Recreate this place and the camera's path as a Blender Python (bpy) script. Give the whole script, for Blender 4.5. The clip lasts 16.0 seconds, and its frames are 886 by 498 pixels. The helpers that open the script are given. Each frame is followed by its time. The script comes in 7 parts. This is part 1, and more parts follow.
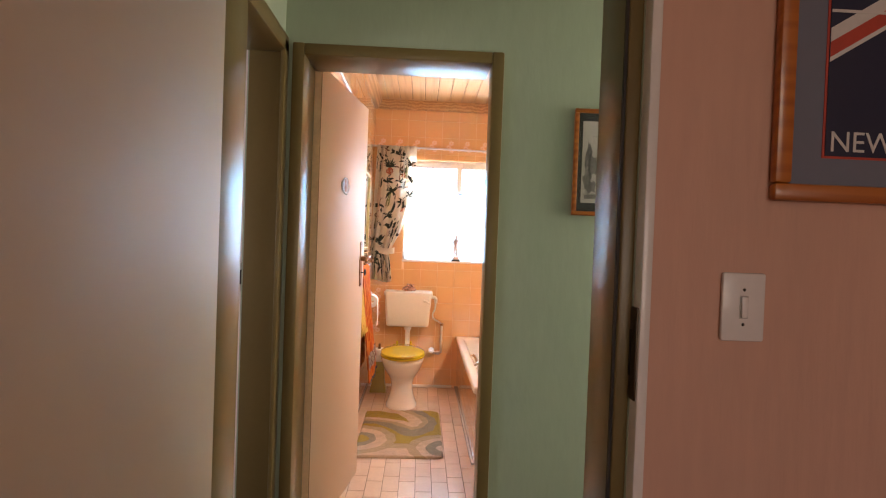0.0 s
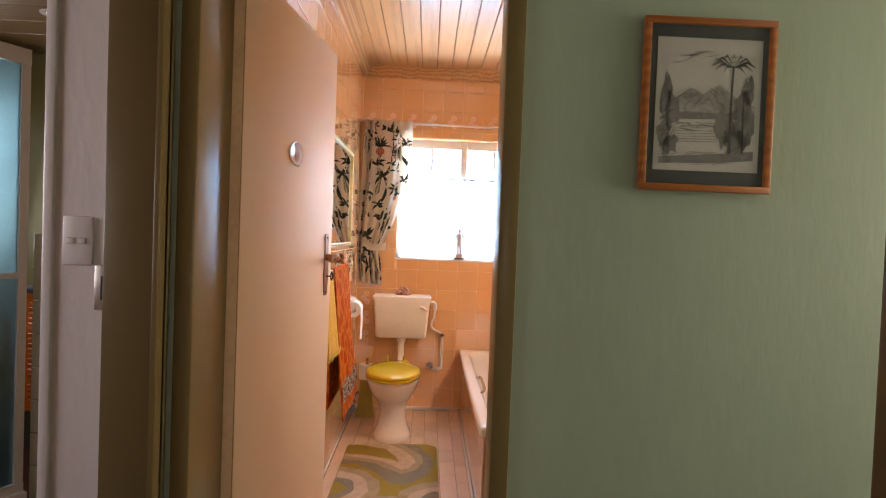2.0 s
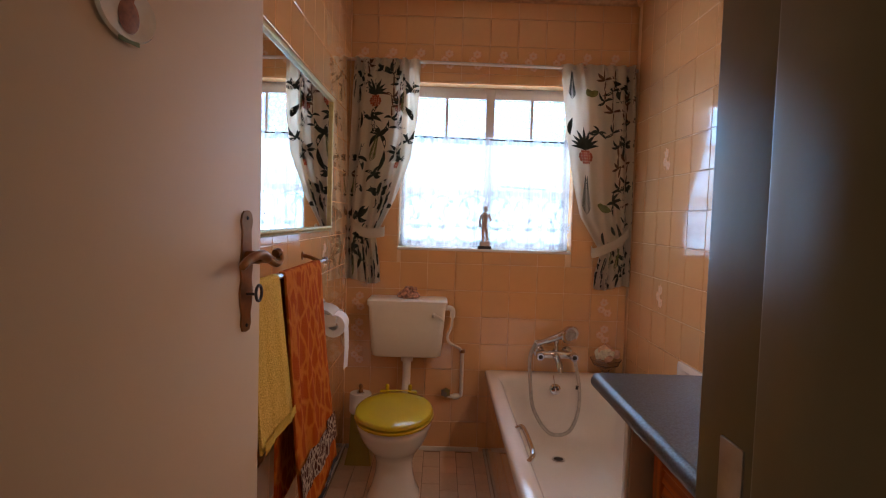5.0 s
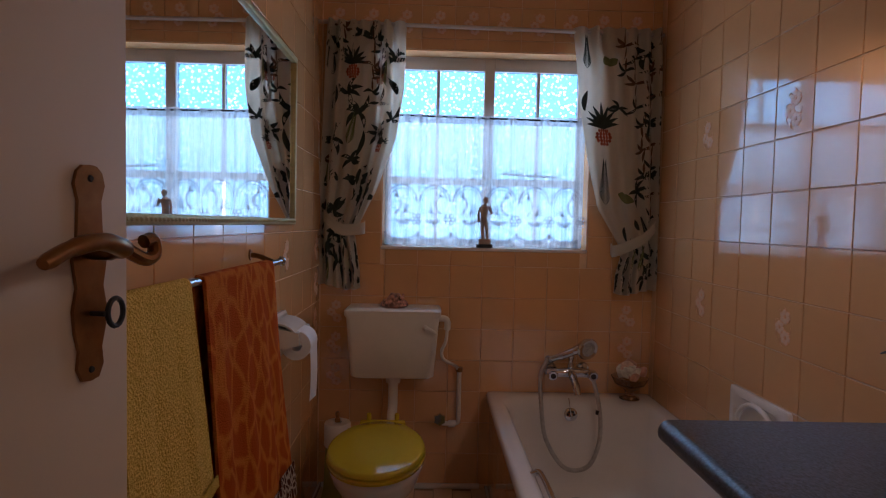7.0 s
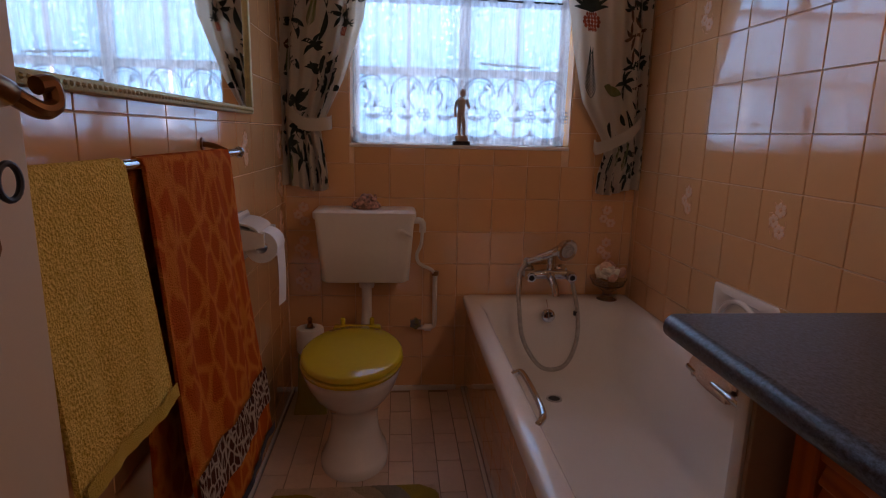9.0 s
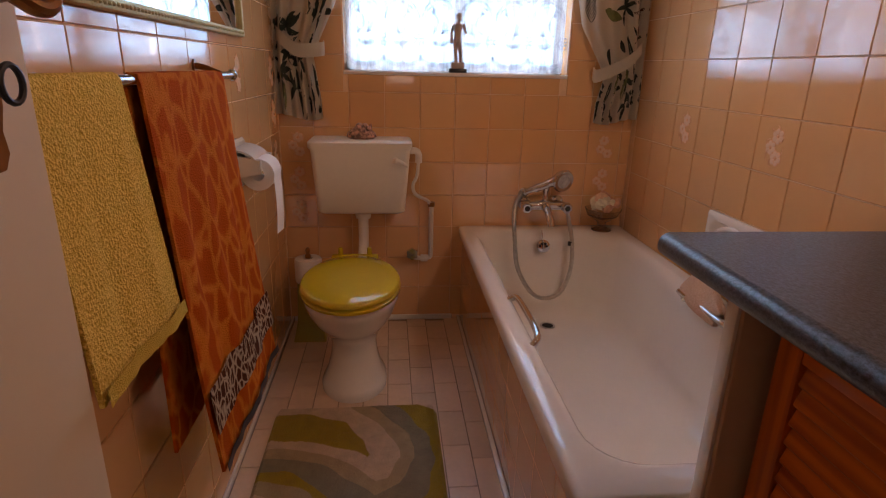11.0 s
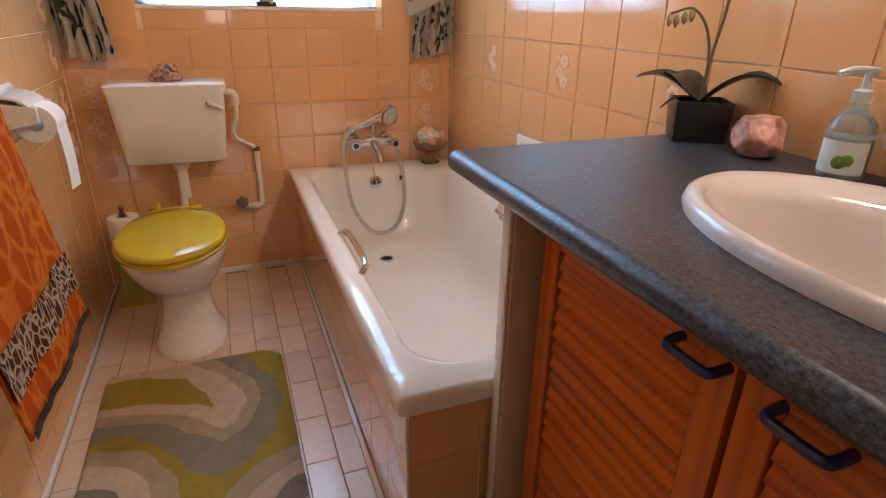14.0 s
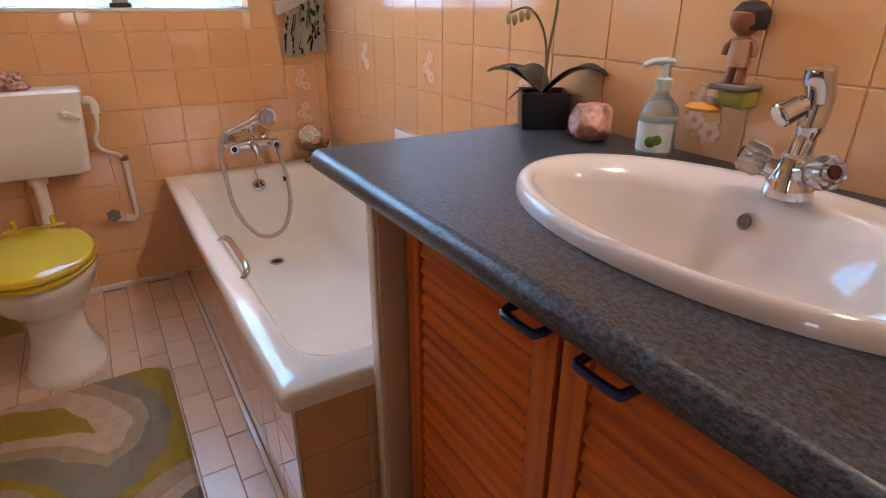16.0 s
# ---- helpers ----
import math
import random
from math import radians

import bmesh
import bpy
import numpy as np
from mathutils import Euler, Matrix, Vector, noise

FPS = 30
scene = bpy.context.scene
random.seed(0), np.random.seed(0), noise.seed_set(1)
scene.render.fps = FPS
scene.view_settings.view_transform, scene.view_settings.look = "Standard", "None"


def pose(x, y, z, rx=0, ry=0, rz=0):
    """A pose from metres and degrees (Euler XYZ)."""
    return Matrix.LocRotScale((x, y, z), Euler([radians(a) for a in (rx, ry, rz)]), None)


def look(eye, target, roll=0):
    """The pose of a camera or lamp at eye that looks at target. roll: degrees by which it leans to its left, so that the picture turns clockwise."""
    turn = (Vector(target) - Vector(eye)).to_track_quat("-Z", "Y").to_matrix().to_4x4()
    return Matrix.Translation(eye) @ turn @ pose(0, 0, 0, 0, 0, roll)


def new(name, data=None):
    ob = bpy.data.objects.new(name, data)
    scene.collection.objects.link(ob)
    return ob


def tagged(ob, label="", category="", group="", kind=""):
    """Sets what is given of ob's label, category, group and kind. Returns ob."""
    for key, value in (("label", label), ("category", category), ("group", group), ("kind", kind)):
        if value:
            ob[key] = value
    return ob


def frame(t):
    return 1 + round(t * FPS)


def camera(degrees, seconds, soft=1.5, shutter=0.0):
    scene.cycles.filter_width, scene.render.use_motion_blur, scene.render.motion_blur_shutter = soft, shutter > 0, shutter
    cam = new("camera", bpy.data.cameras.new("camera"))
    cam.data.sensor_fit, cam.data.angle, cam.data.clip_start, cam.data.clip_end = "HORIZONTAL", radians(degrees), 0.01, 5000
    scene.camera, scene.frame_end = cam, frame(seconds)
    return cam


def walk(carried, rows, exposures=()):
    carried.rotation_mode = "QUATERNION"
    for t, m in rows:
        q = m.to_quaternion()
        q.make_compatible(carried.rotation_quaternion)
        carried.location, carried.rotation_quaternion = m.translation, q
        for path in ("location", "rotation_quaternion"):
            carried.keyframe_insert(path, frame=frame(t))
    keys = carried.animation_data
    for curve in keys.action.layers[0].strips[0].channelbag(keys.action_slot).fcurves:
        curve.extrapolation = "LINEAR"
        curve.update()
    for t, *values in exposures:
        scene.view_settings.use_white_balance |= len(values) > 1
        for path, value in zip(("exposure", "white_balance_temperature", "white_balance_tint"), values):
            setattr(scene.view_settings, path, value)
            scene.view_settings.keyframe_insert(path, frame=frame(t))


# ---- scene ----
cam = camera(77.0, 16.0, 1.15)
PATH = [
    (0, (0.412, 0.735, 1.294), (0.492, 2.733, 1.261), 2.1),
    (0.5, (0.431, 0.935, 1.292), (0.504, 2.933, 1.263), 2.3),
    (1, (0.442, 1.136, 1.284), (0.511, 3.135, 1.248), 2.3),
    (1.5, (0.462, 1.341, 1.277), (0.529, 3.34, 1.241), 2.2),
    (2, (0.493, 1.529, 1.279), (0.546, 3.527, 1.232), 2.2),
    (2.5, (0.498, 1.724, 1.27), (0.536, 3.723, 1.218), 2.4),
    (3, (0.487, 1.917, 1.271), (0.512, 3.916, 1.213), 2.4),
    (3.5, (0.484, 2.116, 1.266), (0.502, 4.114, 1.189), 2.6),
    (4, (0.5, 2.315, 1.262), (0.51, 4.313, 1.169), 2.1),
    (4.5, (0.487, 2.472, 1.269), (0.496, 4.469, 1.158), 1.8),
    (6.8, (0.471, 3.043, 1.221), (0.51, 5.041, 1.129), 1.5),
    (7, (0.476, 3.085, 1.214), (0.521, 5.083, 1.123), 1.3),
    (7.5, (0.463, 3.158, 1.194), (0.551, 5.151, 1.055), 1.3),
    (8, (0.46, 3.193, 1.173), (0.581, 5.176, 0.947), 1.3),
    (8.5, (0.46, 3.209, 1.158), (0.606, 5.178, 0.837), 1.3),
    (9, (0.452, 3.215, 1.154), (0.616, 5.167, 0.749), 1.3),
    (11.5, (0.441, 3.187, 1.117), (0.642, 5.064, 0.456), 1.3),
    (12, (0.454, 3.177, 1.108), (0.689, 5.035, 0.404), 1.2),
    (12.5, (0.466, 3.164, 1.103), (0.777, 4.997, 0.365), 1.3),
    (13, (0.493, 3.146, 1.102), (0.919, 4.946, 0.339), 1.2),
    (13.5, (0.514, 3.136, 1.102), (1.08, 4.889, 0.322), 1.0),
    (14, (0.52, 3.122, 1.109), (1.184, 4.835, 0.318), 1.0),
    (14.5, (0.528, 3.105, 1.114), (1.261, 4.787, 0.318), 0.8),
    (15, (0.543, 3.083, 1.114), (1.354, 4.727, 0.316), 0.6),
    (15.5, (0.555, 3.065, 1.116), (1.45, 4.663, 0.314), 0.4),
    (16, (0.565, 3.046, 1.125), (1.521, 4.607, 0.319), 0.2),
]
walk(cam, [(t, look(eye, target, roll)) for t, eye, target, roll in PATH],
     [(0, 1.5, 7200, 24), (2, 1.1, 7200, 25), (3.5, 0.5, 7400, 28), (4.7, -0.25, 7100, 28), (7.0, -1.58, 6200, 29), (9.0, -1.58, 6700, 37), (11.3, -0.36, 7400, 34), (12.5, 0.36, 6750, 23), (14.0, 0.64, 6150, 16), (16.0, 0.64, 5700, 14)])

# ---- world and large lights ----
world = bpy.data.worlds.new("sky")
world.use_nodes = True
scene.world = world
wn = world.node_tree.nodes
sky = wn.new("ShaderNodeTexSky")
sky.sky_type, sky.sun_disc = "NISHITA", False
sky.sun_elevation, sky.sun_rotation = radians(48), radians(-60)
world.node_tree.links.new(sky.outputs["Color"], wn["Background"].inputs["Color"])
wn["Background"].inputs["Strength"].default_value = 0.1


def lamp(name, kind, power, color, m, size=(1, 1), spot=None):
    data = bpy.data.lights.new(name, kind)
    data.energy, data.color = power, color
    if kind == "AREA":
        data.shape, data.size, data.size_y = "RECTANGLE", size[0], size[1]
    elif kind == "SUN":
        data.angle = radians(0.5)
    else:
        data.shadow_soft_size = size[0]
    if spot:
        data.spot_size, data.spot_blend = radians(spot), 1.0
    ob = new(name, data)
    ob.matrix_world = m
    return ob


DAY, WARM = (0.80, 0.92, 1.0), (1.0, 0.82, 0.62)
lamp("sun_light", "SUN", 2.5, (1, 0.95, 0.88), look((0, 0, 0), (-0.5, 0.35, -0.8)))
lamp("bathroom_window_sky", "AREA", 125, (0.86, 0.92, 1.0), look((0.72, 5.98, 1.62), (0.72, 4.0, 1.25)), (1.7, 1.5))
lamp("hall_window_sky", "AREA", 17, (1, 0.95, 0.80), look((3.42, 2.33, 1.5), (0, 2.33, 1.3)), (0.85, 1.3))
# Added fill at an unseen opening, placed to light the pink wall and door.
lamp("bedroom_fill", "AREA", 9.5, (1, 0.88, 0.74), look((1.2, -2.75, 1.5), (0.8, 1.7, 1.3)), (1.6, 1.3))
lamp("shower_room_window_sky", "AREA", 6, DAY, look((-2.47, 4.65, 1.55), (-0.5, 3.6, 1.2)), (1.05, 0.95))
for sx, sy in ((1.355, 4.25), (1.355, 3.75), (1.355, 3.25)):
    lamp("spot_bulb", "SPOT", 7.5, WARM, look((sx, sy, 1.735), (0.65, sy + 1.0, 0.3)), (0.02, 0.02), 155)
# Added fill that brightens the white pier; no window is known there.
lamp("shower_room_side_fill", "AREA", 11, (0.88, 0.90, 1.0), look((-2.47, 1.95, 1.5), (-0.4, 2.5, 1.2)), (0.85, 0.95))
lamp("downlight_bulb", "SPOT", 4, (1, 0.85, 0.65), look((-1.53, 4.55, 2.36), (-1.53, 4.55, 0)), (0.03, 0.03), 130)


# ---- materials ----
def nodes_of(name):
    m = bpy.data.materials.new(name)
    m.use_nodes = True
    return m, m.node_tree.nodes, m.node_tree.links, m.node_tree.nodes["Principled BSDF"]


def mat(name, color, rough=0.5, metal=0.0, vary=0.12, scale=8.0, fine=60.0, bump=0.0, bscale=200.0, coat=0.0, spec=0.5, rnd=0.0, stretch=(1, 1, 1), trans=0.0, sheen=0.0, lohi=(0.3, 0.7)):
    """Two scales of colour variation, roughness variation, bump, and a little difference from piece to piece."""
    m, n, l, b = nodes_of(name)
    co = n.new("ShaderNodeTexCoord")
    mp = n.new("ShaderNodeMapping")
    mp.inputs["Scale"].default_value = stretch
    if rnd:
        where, cmb = n.new("ShaderNodeObjectInfo"), n.new("ShaderNodeVectorMath")
        cmb.operation = "MULTIPLY_ADD"
        l.new(where.outputs["Random"], cmb.inputs[0])
        cmb.inputs[1].default_value = (17.0, 31.0, 5.0)
        l.new(co.outputs["Object"], cmb.inputs[2])
        l.new(cmb.outputs["Vector"], mp.inputs["Vector"])
    else:
        l.new(co.outputs["Object"], mp.inputs["Vector"])
    n1, n2 = n.new("ShaderNodeTexNoise"), n.new("ShaderNodeTexNoise")
    n1.inputs["Scale"].default_value, n2.inputs["Scale"].default_value = scale, fine
    n1.inputs["Detail"].default_value = n2.inputs["Detail"].default_value = 4
    for q in (n1, n2):
        l.new(mp.outputs["Vector"], q.inputs["Vector"])
    mix = n.new("ShaderNodeMath")
    mix.operation = "MULTIPLY_ADD"
    mix.inputs[1].default_value = 0.6
    l.new(n1.outputs["Fac"], mix.inputs[0])
    add = n.new("ShaderNodeMath")
    add.operation = "MULTIPLY"
    add.inputs[1].default_value = 0.4
    l.new(n2.outputs["Fac"], add.inputs[0])
    l.new(add.outputs[0], mix.inputs[2])
    last = mix.outputs[0]
    if rnd:
        info = n.new("ShaderNodeObjectInfo")
        ra = n.new("ShaderNodeMath")
        ra.operation = "MULTIPLY_ADD"
        ra.inputs[1].default_value = rnd
        l.new(info.outputs["Random"], ra.inputs[0])
        l.new(last, ra.inputs[2])
        sb = n.new("ShaderNodeMath")
        sb.operation = "SUBTRACT"
        sb.inputs[1].default_value = rnd / 2
        l.new(ra.outputs[0], sb.inputs[0])
        last = sb.outputs[0]
    ramp = n.new("ShaderNodeValToRGB")
    ramp.color_ramp.elements[0].position, ramp.color_ramp.elements[1].position = lohi
    ramp.color_ramp.elements[0].color = (*[c * (1 - vary) for c in color], 1)
    ramp.color_ramp.elements[1].color = (*[min(1, c * (1 + vary)) for c in color], 1)
    l.new(last, ramp.inputs["Fac"])
    l.new(ramp.outputs["Color"], b.inputs["Base Color"])
    rr = n.new("ShaderNodeMapRange")
    rr.inputs["To Min"].default_value, rr.inputs["To Max"].default_value = max(0.02, rough * 0.8), min(1, rough * 1.2)
    l.new(n1.outputs["Fac"], rr.inputs["Value"])
    l.new(rr.outputs[0], b.inputs["Roughness"])
    b.inputs["Metallic"].default_value = metal
    b.inputs["Coat Weight"].default_value = coat
    b.inputs["Coat Roughness"].default_value = 0.05
    b.inputs["Specular IOR Level"].default_value = spec
    b.inputs["Sheen Weight"].default_value = sheen
    b.inputs["Transmission Weight"].default_value = trans
    if bump:
        nb = n.new("ShaderNodeTexNoise")
        nb.inputs["Scale"].default_value = bscale
        nb.inputs["Detail"].default_value = 3
        l.new(mp.outputs["Vector"], nb.inputs["Vector"])
        bp = n.new("ShaderNodeBump")
        bp.inputs["Strength"].default_value = bump
        bp.inputs["Distance"].default_value = 0.004
        l.new(nb.outputs["Fac"], bp.inputs["Height"])
        l.new(bp.outputs["Normal"], b.inputs["Normal"])
    return m


def wood_mat(name, dark, light, axis=1, rough=0.4, coat=0.0, ring=9.0, rnd=0.35):
    """Grain that runs along one axis, with wavy rings and darker streaks."""
    m, n, l, b = nodes_of(name)
    co, info = n.new("ShaderNodeTexCoord"), n.new("ShaderNodeObjectInfo")
    mp = n.new("ShaderNodeMapping")
    s = [38.0, 38.0, 38.0]
    s[axis] = 1.6
    mp.inputs["Scale"].default_value = s
    off = n.new("ShaderNodeVectorMath")
    off.operation = "SCALE"
    cmb = n.new("ShaderNodeCombineXYZ")
    for i in range(3):
        l.new(info.outputs["Random"], cmb.inputs[i])
    off.inputs["Scale"].default_value = 7.0
    l.new(cmb.outputs[0], off.inputs[0])
    ad = n.new("ShaderNodeVectorMath")
    ad.operation = "ADD"
    l.new(co.outputs["Object"], ad.inputs[0])
    l.new(off.outputs[0], ad.inputs[1])
    l.new(ad.outputs[0], mp.inputs["Vector"])
    nz = n.new("ShaderNodeTexNoise")
    nz.inputs["Scale"].default_value, nz.inputs["Detail"].default_value, nz.inputs["Distortion"].default_value = 1.1, 6, 1.2
    l.new(mp.outputs["Vector"], nz.inputs["Vector"])
    wv = n.new("ShaderNodeTexWave")
    wv.wave_type = "RINGS"
    wv.inputs["Scale"].default_value, wv.inputs["Distortion"].default_value, wv.inputs["Detail"].default_value = ring / 26, 6, 3
    l.new(mp.outputs["Vector"], wv.inputs["Vector"])
    mx = n.new("ShaderNodeMath")
    mx.operation = "MULTIPLY_ADD"
    mx.inputs[1].default_value = 0.35
    l.new(wv.outputs["Fac"], mx.inputs[0])
    sc = n.new("ShaderNodeMath")
    sc.operation = "MULTIPLY"
    sc.inputs[1].default_value = 0.75
    l.new(nz.outputs["Fac"], sc.inputs[0])
    l.new(sc.outputs[0], mx.inputs[2])
    ra = n.new("ShaderNodeMath")
    ra.operation = "MULTIPLY_ADD"
    ra.inputs[1].default_value = rnd
    l.new(info.outputs["Random"], ra.inputs[0])
    l.new(mx.outputs[0], ra.inputs[2])
    ramp = n.new("ShaderNodeValToRGB")
    ramp.color_ramp.elements[0].position, ramp.color_ramp.elements[1].position = 0.3, 0.95
    ramp.color_ramp.elements[0].color, ramp.color_ramp.elements[1].color = (*dark, 1), (*light, 1)
    l.new(ra.outputs[0], ramp.inputs["Fac"])
    l.new(ramp.outputs["Color"], b.inputs["Base Color"])
    b.inputs["Roughness"].default_value = rough
    b.inputs["Coat Weight"].default_value = coat
    b.inputs["Coat Roughness"].default_value = 0.15
    bp = n.new("ShaderNodeBump")
    bp.inputs["Strength"].default_value, bp.inputs["Distance"].default_value = 0.15, 0.002
    l.new(mx.outputs[0], bp.inputs["Height"])
    l.new(bp.outputs["Normal"], b.inputs["Normal"])
    return m


M_tile = mat("peach_tile", (0.80, 0.45, 0.205), 0.12, vary=0.05, scale=5, fine=25, bump=0.06, bscale=18, coat=1.0, rnd=0.25, lohi=(0.15, 0.85))
M_tile.node_tree.nodes["Principled BSDF"].inputs["Coat IOR"].default_value = 1.8
M_motif = mat("tile_motif", (0.83, 0.59, 0.41), 0.22, vary=0.10, scale=30, bump=0.1, bscale=120)
M_motif_line = mat("tile_motif_outline", (0.76, 0.40, 0.20), 0.3, vary=0.15, scale=60)
M_grout = mat("peach_grout", (0.80, 0.56, 0.34), 0.8, vary=0.15, bump=0.2)
M_floor_tile = mat("cream_floor_tile", (0.78, 0.59, 0.45), 0.22, vary=0.08, scale=9, bump=0.06, bscale=40, rnd=0.4)
M_floor_grout = mat("floor_grout", (0.32, 0.22, 0.15), 0.9, vary=0.2)
M_plaster_green = mat("green_plaster", (0.335, 0.41, 0.315), 0.5, vary=0.07, scale=2, fine=30, bump=0.18, bscale=55, stretch=(1, 1, 0.3))
M_plaster_pink = mat("pink_plaster", (0.62, 0.36, 0.27), 0.6, vary=0.08, scale=3, fine=40, bump=0.35, bscale=60, stretch=(1, 1, 0.15))
M_plaster_white = mat("off_white_plaster", (0.72, 0.66, 0.63), 0.6, vary=0.05, scale=3, bump=0.4, bscale=50, stretch=(1, 1, 0.35))
M_khaki = mat("khaki_gloss_paint", (0.155, 0.112, 0.045), 0.30, vary=0.05, scale=3, bump=0.08, bscale=22, spec=0.28)
M_white_paint = mat("white_gloss_paint", (0.74, 0.70, 0.68), 0.25, vary=0.04, bump=0.08, bscale=40)
M_door = mat("cream_door_paint", (0.70, 0.545, 0.385), 0.68, vary=0.015, scale=1.2, bump=0.05, bscale=30, lohi=(0, 1))
M_door_edge = mat("bare_door_edge", (0.36, 0.20, 0.09), 0.4, vary=0.2, stretch=(1, 1, 0.1), scale=30)
M_brass = mat("aged_brass", (0.30, 0.15, 0.06), 0.3, 1.0, vary=0.25, scale=25)
M_chrome = mat("chrome", (0.64, 0.64, 0.66), 0.07, 1.0, vary=0.03)
M_steel = mat("worn_steel", (0.50, 0.48, 0.45), 0.35, 1.0, vary=0.2, scale=40)
# Near-black for small dark parts, and painted shade where it fills holes.
M_dark = mat("dark_parts_and_shade", (0.02, 0.015, 0.012), 0.7)
M_black = mat("black_plastic", (0.02, 0.02, 0.022), 0.35)
M_ceramic = mat("white_ceramic", (0.82, 0.78, 0.73), 0.08, vary=0.02, coat=0.5)
M_basin = mat("blush_ceramic", (0.72, 0.655, 0.63), 0.07, vary=0.02, coat=0.5)
M_plastic = mat("white_plastic", (0.80, 0.75, 0.68), 0.3, vary=0.03)
M_yellow = mat("mustard_seat_plastic", (0.58, 0.42, 0.015), 0.14, vary=0.05, scale=4, coat=0.3)
M_olive_plastic = mat("olive_plastic", (0.36, 0.28, 0.03), 0.3, vary=0.08)
M_pine = wood_mat("pine_ceiling", (0.42, 0.22, 0.09), (0.72, 0.47, 0.24), 1, 0.3, 0.25)
# Near-black wood that paints the shade in the ceiling grooves.
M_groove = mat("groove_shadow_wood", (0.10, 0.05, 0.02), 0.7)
M_orange_wood = wood_mat("varnished_orange_pine", (0.31, 0.045, 0.002), (0.66, 0.145, 0.006), 1, 0.34, 0.15)
M_orange_wood_v = wood_mat("varnished_orange_pine_upright", (0.26, 0.036, 0.002), (0.60, 0.13, 0.006), 2, 0.34, 0.15)
M_frame_wood = wood_mat("picture_frame_wood", (0.28, 0.07, 0.010), (0.48, 0.145, 0.022), 0, 0.35, 0.3)
M_laminate = mat("slate_laminate", (0.036, 0.045, 0.062), 0.34, vary=0.92, scale=230, fine=640, bump=0.12, bscale=260, stretch=(1, 0.6, 1), lohi=(0.40, 0.62))
M_paper = mat("white_paper", (0.80, 0.78, 0.76), 0.9, vary=0.03, bump=0.1)
M_blue = mat("navy_gloss_handle", (0.010, 0.026, 0.15), 0.14, coat=0.5)
M_gold = mat("pale_gold_frame", (0.50, 0.42, 0.18), 0.35, 0.5, vary=0.2, scale=80, bump=0.3, bscale=300)
M_curtain = mat("curtain_cotton", (0.74, 0.69, 0.58), 0.85, vary=0.05, scale=20, fine=300, bump=0.15, bscale=700, sheen=0.2)
cur_n, cur_l = M_curtain.node_tree.nodes, M_curtain.node_tree.links
glow = cur_n.new("ShaderNodeBsdfTranslucent")
glow.inputs["Color"].default_value = (0.88, 0.84, 0.76, 1)
thin = cur_n.new("ShaderNodeMixShader")
thin.inputs[0].default_value = 0.58
cur_out = next(q for q in cur_n if q.type == "OUTPUT_MATERIAL")
cur_l.new(cur_out.inputs["Surface"].links[0].from_socket, thin.inputs[1])
cur_l.new(glow.outputs[0], thin.inputs[2])
cur_l.new(thin.outputs[0], cur_out.inputs["Surface"])
M_leaf = mat("printed_leaf", (0.022, 0.036, 0.028), 0.9, vary=0.45, scale=35)
M_leaf_light = mat("printed_pale_leaf", (0.18, 0.21, 0.08), 0.9, vary=0.4, scale=35)
M_stem = mat("printed_stem", (0.15, 0.075, 0.04), 0.9, vary=0.35, scale=40)
M_pine_fruit = mat("printed_pineapple", (0.42, 0.09, 0.035), 0.9, vary=0.5, scale=90)
M_mirror, mn, ml, mb = nodes_of("mirror_silver")
mb.inputs["Metallic"].default_value, mb.inputs["Roughness"].default_value = 1.0, 0.015
mb.inputs["Base Color"].default_value = (0.86, 0.88, 0.87, 1)


